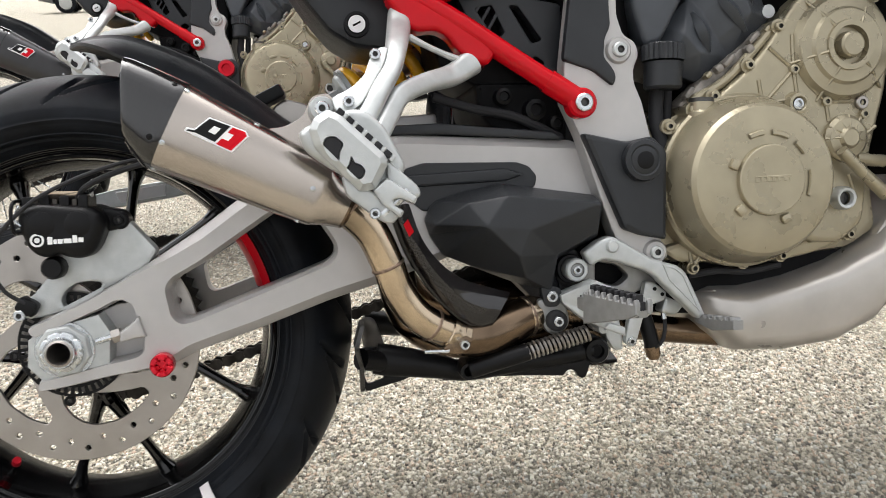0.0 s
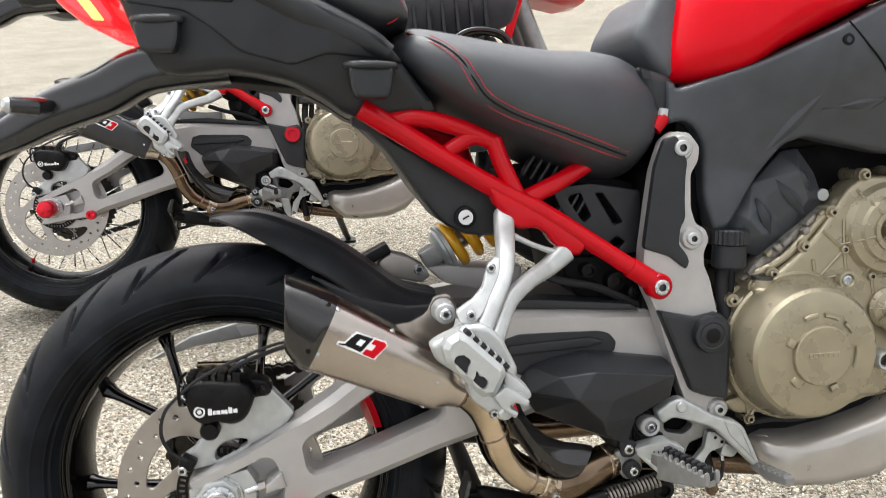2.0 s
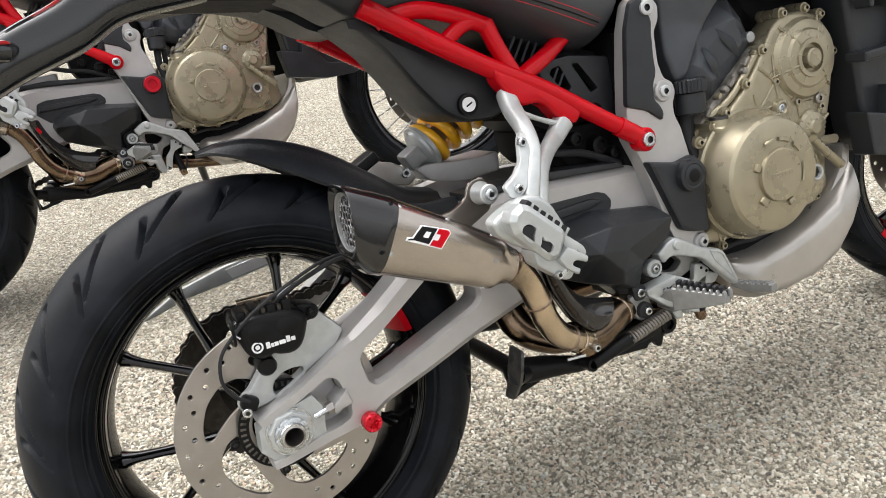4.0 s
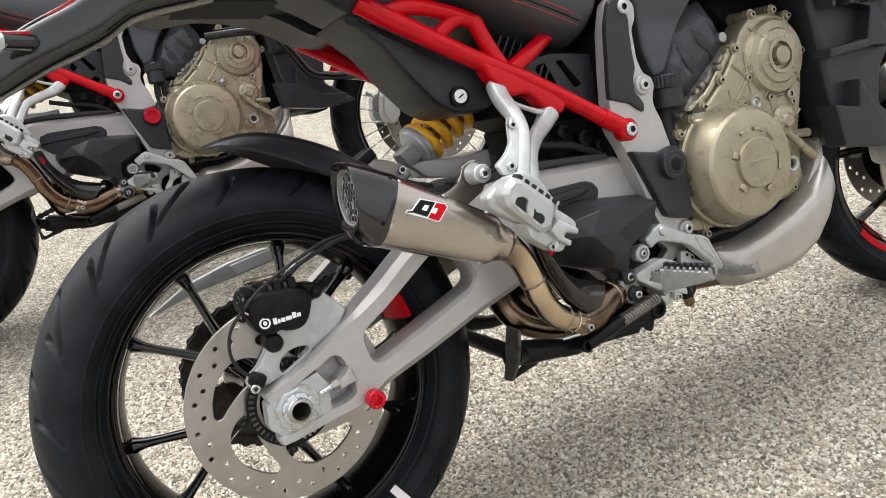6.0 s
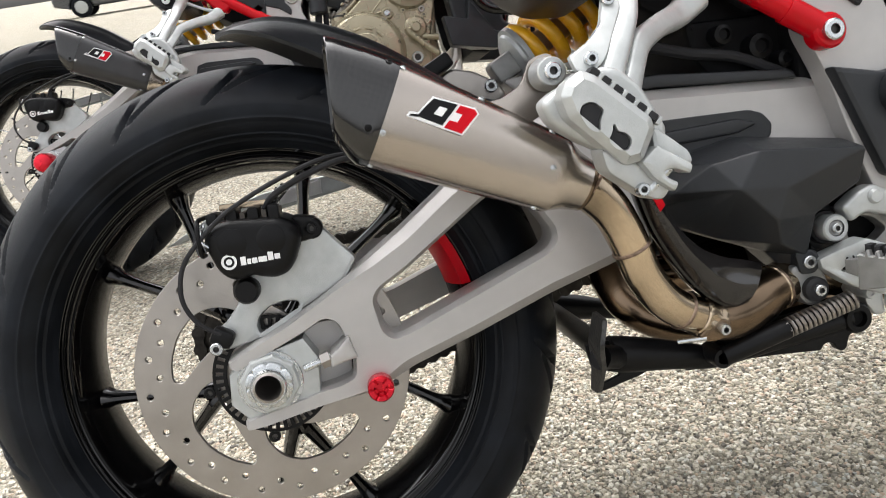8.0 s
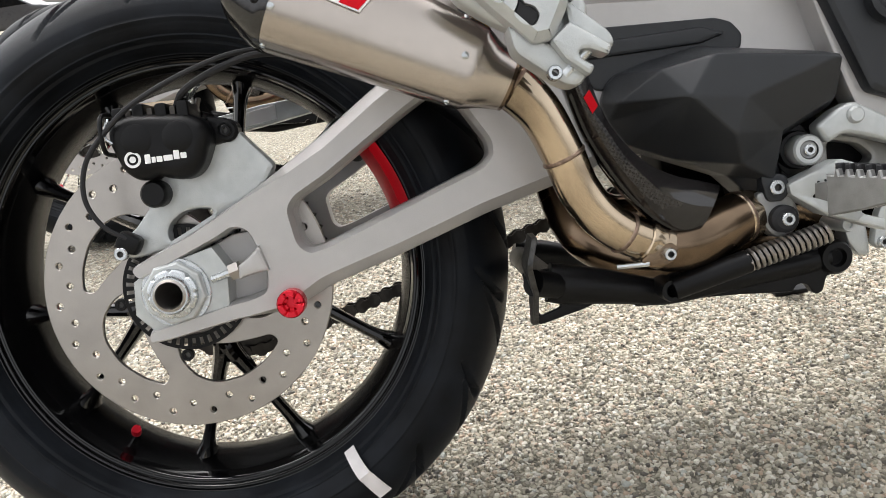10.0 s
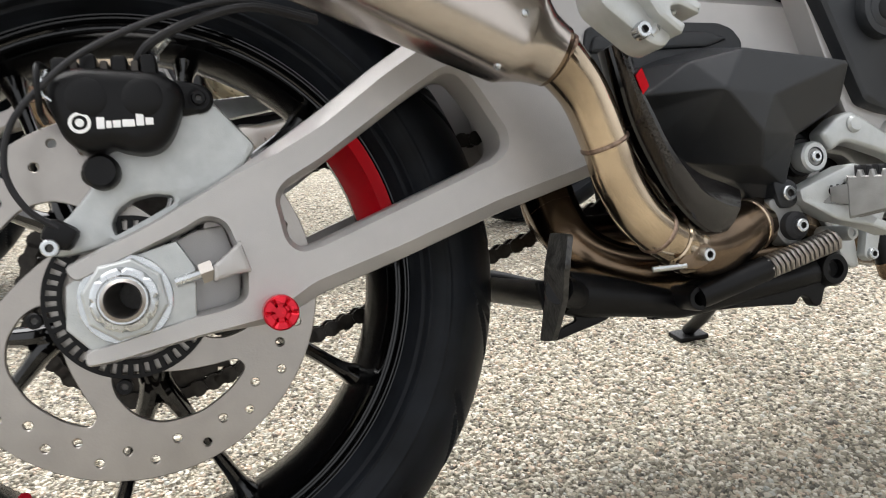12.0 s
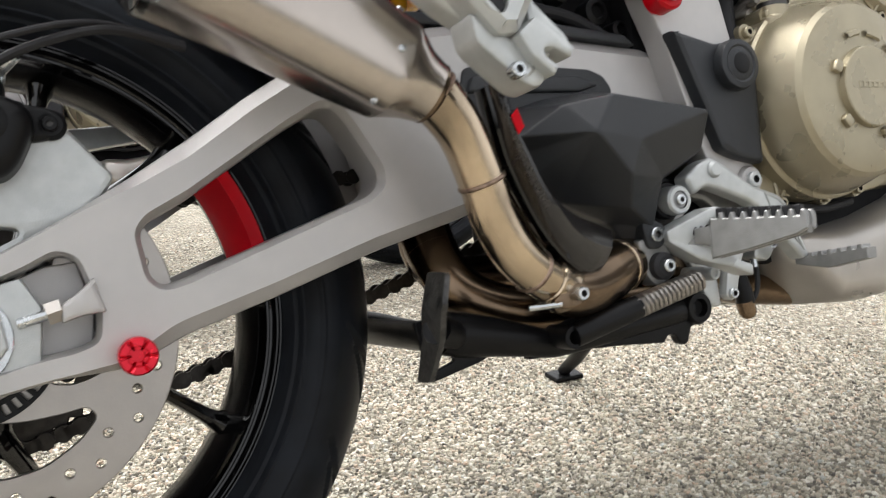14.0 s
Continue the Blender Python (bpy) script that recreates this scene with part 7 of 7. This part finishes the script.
    # added near-black filler stands in for the dark inside of the fairing
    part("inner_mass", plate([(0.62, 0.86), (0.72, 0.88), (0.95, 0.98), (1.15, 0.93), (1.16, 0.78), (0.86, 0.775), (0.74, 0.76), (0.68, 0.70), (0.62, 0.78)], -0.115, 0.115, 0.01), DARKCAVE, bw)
    # lower duct beside the radiator
    duct = [(0.990, 0.755), (1.110, 0.765), (1.230, 0.800), (1.290, 0.700), (1.290, 0.640), (1.200, 0.650), (1.160, 0.600), (1.150, 0.540), (1.240, 0.480), (1.200, 0.470), (1.060, 0.480), (1.030, 0.520), (1.010, 0.640)]
    part("lower_duct", plate(duct, -0.175, -0.110, 0.010, corner=0.012, steps=3), PLASTIC, bw, "black radiator side duct")
    part("far_lower_duct", plate(duct, 0.175, 0.110, 0.010, corner=0.012, steps=3), PLASTIC, bw)
    wing = [(0.995, 0.558), (1.056, 0.545), (1.062, 0.595), (1.123, 0.508), (1.200, 0.500), (1.200, 0.470), (1.117, 0.466), (1.010, 0.484)]
    part("lower_wing", plate(wing, -0.205, -0.165, 0.004, corner=0.004), TAILBLACK, bw, "black lower fairing blade")
    frame_edge = [(1.000, 0.653), (1.098, 0.660), (1.110, 0.712), (1.020, 0.735), (1.022, 0.748), (1.128, 0.724), (1.160, 0.640), (1.115, 0.645), (1.000, 0.637)]
    part("upper_wing", plate(frame_edge, -0.202, -0.165, 0.004, corner=0.003), TAILBLACK, bw, "black upper fairing blade")
    part("side_reflector", block((1.262, -0.182, 0.560), (0.034, 0.006, 0.05), 0.002, (0, 8, 0)), AMBER, bw, "orange side reflector")
    for i in range(6):
        part("vent_fin", block((1.000 + 0.040 * i, -0.196 - 0.003 * i, 0.815), (0.010, 0.030, 0.19), 0.003, (0, -6, 0)), PLASTIC, bw)
    part("red_trim", tube([(1.306, -0.165, 0.930), (1.285, -0.185, 0.860), (1.262, -0.190, 0.780), (1.243, -0.185, 0.690)], [0.014, 0.013, 0.011, 0.006], 12, flat=0.5), TANKRED, bw, "narrow red trim on the fairing edge")
    part("radiator", block((1.12, 0, 0.62), (0.05, 0.21, 0.30), 0.01, (0, 8, 0)), DARKCAVE, bw)
    part("nose", block((1.40, 0, 1.04), (0.34, 0.30, 0.24), 0.08, (0, 12, 0)), TANKRED, bw, "red front fairing")
    part("screen", plate([(1.30, 1.08), (1.42, 1.12), (1.22, 1.38), (1.16, 1.38)], -0.13, 0.13, 0.006, corner=0.02), FAIRING, bw)
    return bw


def front_end(bike, steer, wire):
    fe = new("front_wheel")
    fe.parent = bike
    turn = Matrix.Translation((1.535, 0, 0.411)) @ Matrix.Rotation(radians(steer), 4, Vector((-0.41, 0, 0.91)))

    def place(bm):
        return turned(bm, turn)

    part("tyre", place(tyre_mesh(0.326, 0.060, 0.252, 300, 28)), RUBBER, fe, "black front tyre")
    rim = [(0.250, -0.046), (0.262, -0.048), (0.263, -0.044), (0.252, -0.038), (0.240, -0.02), (0.238, 0.02), (0.252, 0.038), (0.263, 0.044), (0.262, 0.048), (0.250, 0.046), (0.236, 0.03), (0.228, 0.0), (0.236, -0.03), (0.244, -0.042)]
    part("rim", place(lathe(rim + rim[:1], segs=96)), GLOSS, fe)
    part("hub", place(lathe([(0, -0.06), (0.035, -0.06), (0.04, -0.04), (0.03, 0), (0.04, 0.04), (0.035, 0.06), (0, 0.06)], segs=30)), GLOSS, fe)
    if wire:
        for k in range(32):
            a = 2 * math.pi * k / 32
            s = 1 if k % 2 else -1
            b = a + s * 0.4 * (1 if (k // 2) % 2 else -1)
            part("spoke", place(tube([(0.04 * math.cos(b), s * 0.04, 0.04 * math.sin(b)), (0.23 * math.cos(a), -s * 0.01, 0.23 * math.sin(a))], 0.0019, 6, smooth=False)), ZINC, fe)
    else:
        for k in range(5):
            bm = bmesh.new()
            m = radians(20 + 72 * k)
            for s in (-1, 1):
                P = [(r * math.cos(m + radians(s * t)), 0, r * math.sin(m + radians(s * t))) for r, t in ((0.03, 3), (0.08, 5), (0.14, 10), (0.235, 14))]
                tube(P, [0.014, 0.010, 0.008, 0.011], 10, 5, bm)
            part("spoke", place(bm), GLOSS, fe)
        part("rim_stripe", place(lathe([(0.2268, -0.03), (0.2262, 0.0), (0.2268, 0.03), (0.2285, 0.03), (0.2275, 0.0), (0.2285, -0.03), (0.2268, -0.03)], segs=20, start=118, sweep=22)), ANODFLAT, fe)
        part("rim_stripe", place(lathe([(0.2630, -0.0490), (0.2520, -0.0475), (0.2440, -0.0440), (0.2440, -0.043), (0.2520, -0.0460), (0.2640, -0.0480), (0.2630, -0.0490)], segs=20, start=118, sweep=22)), ANODFLAT, fe)
    hole = []
    for k in range(44):
        a = 2 * math.pi * k / 44
        r = (0.152, 0.142, 0.132)[k % 3]
        hole.append([(r * math.cos(a) + 0.004 * math.cos(b), r * math.sin(a) + 0.004 * math.sin(b)) for b in (2 * math.pi * j / 8 for j in range(8))])
    out = [(0.163 * math.cos(a), 0.163 * math.sin(a)) for a in (2 * math.pi * j / 90 for j in range(90))]
    inn = [(0.120 * math.cos(a), 0.120 * math.sin(a)) for a in (2 * math.pi * j / 60 for j in range(60))]
    for s in (-1, 1):
        part("brake_disc", place(plate(out, s * 0.066, s * 0.061, 0.0006, [inn] + hole, steps=1)), STEEL, fe, "drilled steel front disc")
        part("disc_carrier", place(lathe([(0.03, s * 0.062), (0.121, s * 0.062), (0.121, s * 0.066), (0.03, s * 0.066), (0.03, s * 0.062)], segs=40)), SATIN, fe)
        cal = [(-0.175, 0.020), (-0.165, 0.075), (-0.150, 0.085), (-0.120, 0.075), (-0.118, 0.010), (-0.140, -0.020), (-0.165, -0.010)]
        part("caliper", place(plate(cal, s * 0.098, s * 0.040, 0.010, corner=0.010, steps=3)), ALU, fe, "bare aluminium front caliper")
        part("caliper_bar", place(tube([(-0.175, s * 0.08, 0.095), (-0.115, s * 0.08, 0.05)], 0.007, 10, smooth=False)), ALU, fe)
        part("fork_leg", place(tube([(0.02, s * 0.105, -0.01), (-0.06, s * 0.105, 0.15), (-0.22, s * 0.105, 0.52)], [0.026, 0.03, 0.028], 18, smooth=False)), PEGGREY, fe, "dark grey fork leg")
    guard = []
    for i in range(25):
        a = radians(20 + 130 * i / 24)
        o, n = [], []
        for k in range(-6, 7):
            s = k / 6
            r = 0.350 - 0.035 * abs(s) ** 2.5
            o.append((r * math.cos(a), 0.075 * s, r * math.sin(a)))
            n.append(((r - 0.004) * math.cos(a), 0.073 * s, (r - 0.004) * math.sin(a)))
        guard.append(o + n[::-1])
    part("mudguard", place(loft(guard)), TANKRED, fe, "glossy red front mudguard", 50)
    return fe


def motorcycle(variant):
    back = variant == "wire"
    bike = new("motorcycle")
    rear_wheel(bike, back)
    swingarm(bike)
    rear_brake(bike)
    exhaust(bike, back)
    passenger_footrest(bike)
    frame_plates(bike)
    trellis(bike)
    covers(bike)
    controls(bike)
    centre_stand(bike)
    engine(bike)
    belly(bike)
    shock(bike)
    hugger(bike)
    chain(bike)
    tail(bike)
    seats(bike)
    bodywork(bike)
    front_end(bike, -6.0 if back else -20.0, back)
    if back:
        part("axle_bobbin", lathe([(0, -0.215), (0.012, -0.215), (0.020, -0.211), (0.0235, -0.204), (0.024, -0.176), (0.018, -0.172), (0, -0.172)], AXLE, segs=32), ANOD, bike, "red anodised axle slider")
        part("pivot_plug", lathe([(0, -0.180), (0.010, -0.180), (0.012, -0.186), (0.020, -0.186), (0.022, -0.183), (0.022, -0.17), (0, -0.17)], (0.657, 0, 0.519), segs=32), ANOD, bike, "red anodised frame plug")
        bars = new("crash_bars")
        bars.parent = bike
        for s in (-1, 1):
            part("bar", tube([(0.84, s * 0.18, 0.708), (0.92, s * 0.215, 0.704), (1.00, s * 0.235, 0.703), (1.07, s * 0.24, 0.750), (1.143, s * 0.242, 0.798), (1.222, s * 0.24, 0.797), (1.259, s * 0.238, 0.765), (1.260, s * 0.232, 0.690), (1.230, s * 0.225, 0.560), (1.215, s * 0.22, 0.545)], 0.0125, 14, 6), GLOSS, bars, "black tubular crash bar")
            part("bar", tube([(1.00, s * 0.235, 0.703), (1.05, s * 0.236, 0.635), (1.095, s * 0.234, 0.567), (1.150, s * 0.228, 0.552), (1.215, s * 0.22, 0.545), (1.30, s * 0.13, 0.54)], 0.0125, 14, 6), GLOSS, bars)
    return bike


BLADES = (("crease", ((0.791, 0.847), (0.726, 0.757)), (0.772, 0.795), (0.748, 0.808)), ("crease", ((0.791, 0.820), (0.875, 0.834)), (0.850, 0.814), (0.848, 0.838)))
LEAN, PITCH = 14.2, 3.2
SEAM_A = [(0.250, 0.918), (0.284, 0.906), (0.315, 0.883), (0.332, 0.858), (0.349, 0.836), (0.382, 0.818), (0.433, 0.800), (0.492, 0.781), (0.545, 0.764)]
SEAM_B = [(0.248, 0.910), (0.280, 0.898), (0.306, 0.878), (0.323, 0.850), (0.342, 0.826), (0.374, 0.808), (0.432, 0.788), (0.492, 0.768), (0.537, 0.755)]
SEAM_C = [(0.186, 1.012), (0.208, 0.994), (0.226, 0.969), (0.244, 0.945), (0.236, 0.930), (0.224, 0.924)]
STITCH = mat("red_thread", (0.55, 0.02, 0.04), 0.6)
GLOW = mat("lit_lamp", (0.9, 0.25, 0.1), 0.3)
GLOW.node_tree.nodes["Principled BSDF"].inputs["Emission Color"].default_value = (1.0, 0.17, 0.035, 1)
GLOW.node_tree.nodes["Principled BSDF"].inputs["Emission Strength"].default_value = 2.8

STANCE = Matrix.Translation((-0.0178, -0.0779, 0.0031)) @ pose(0, 0, 0, -LEAN, 0, 0) @ pose(0, 0, 0, 0, PITCH, 0)
FOOT = STANCE.inverted() @ Vector((0.805, 0.346, 0.006))
front = motorcycle("cast")
front.matrix_world = STANCE
tagged(front, "red and dark grey motorcycle with titanium silencer, leaning on its stand", "motorcycle", "parked motorcycles")
rear = motorcycle("wire")
rear.matrix_world = Matrix.Translation((-0.598, 1.326, 0)) @ STANCE
tagged(rear, "red and grey motorcycle with wire-spoked wheels and black silencer", "motorcycle", "parked motorcycles")
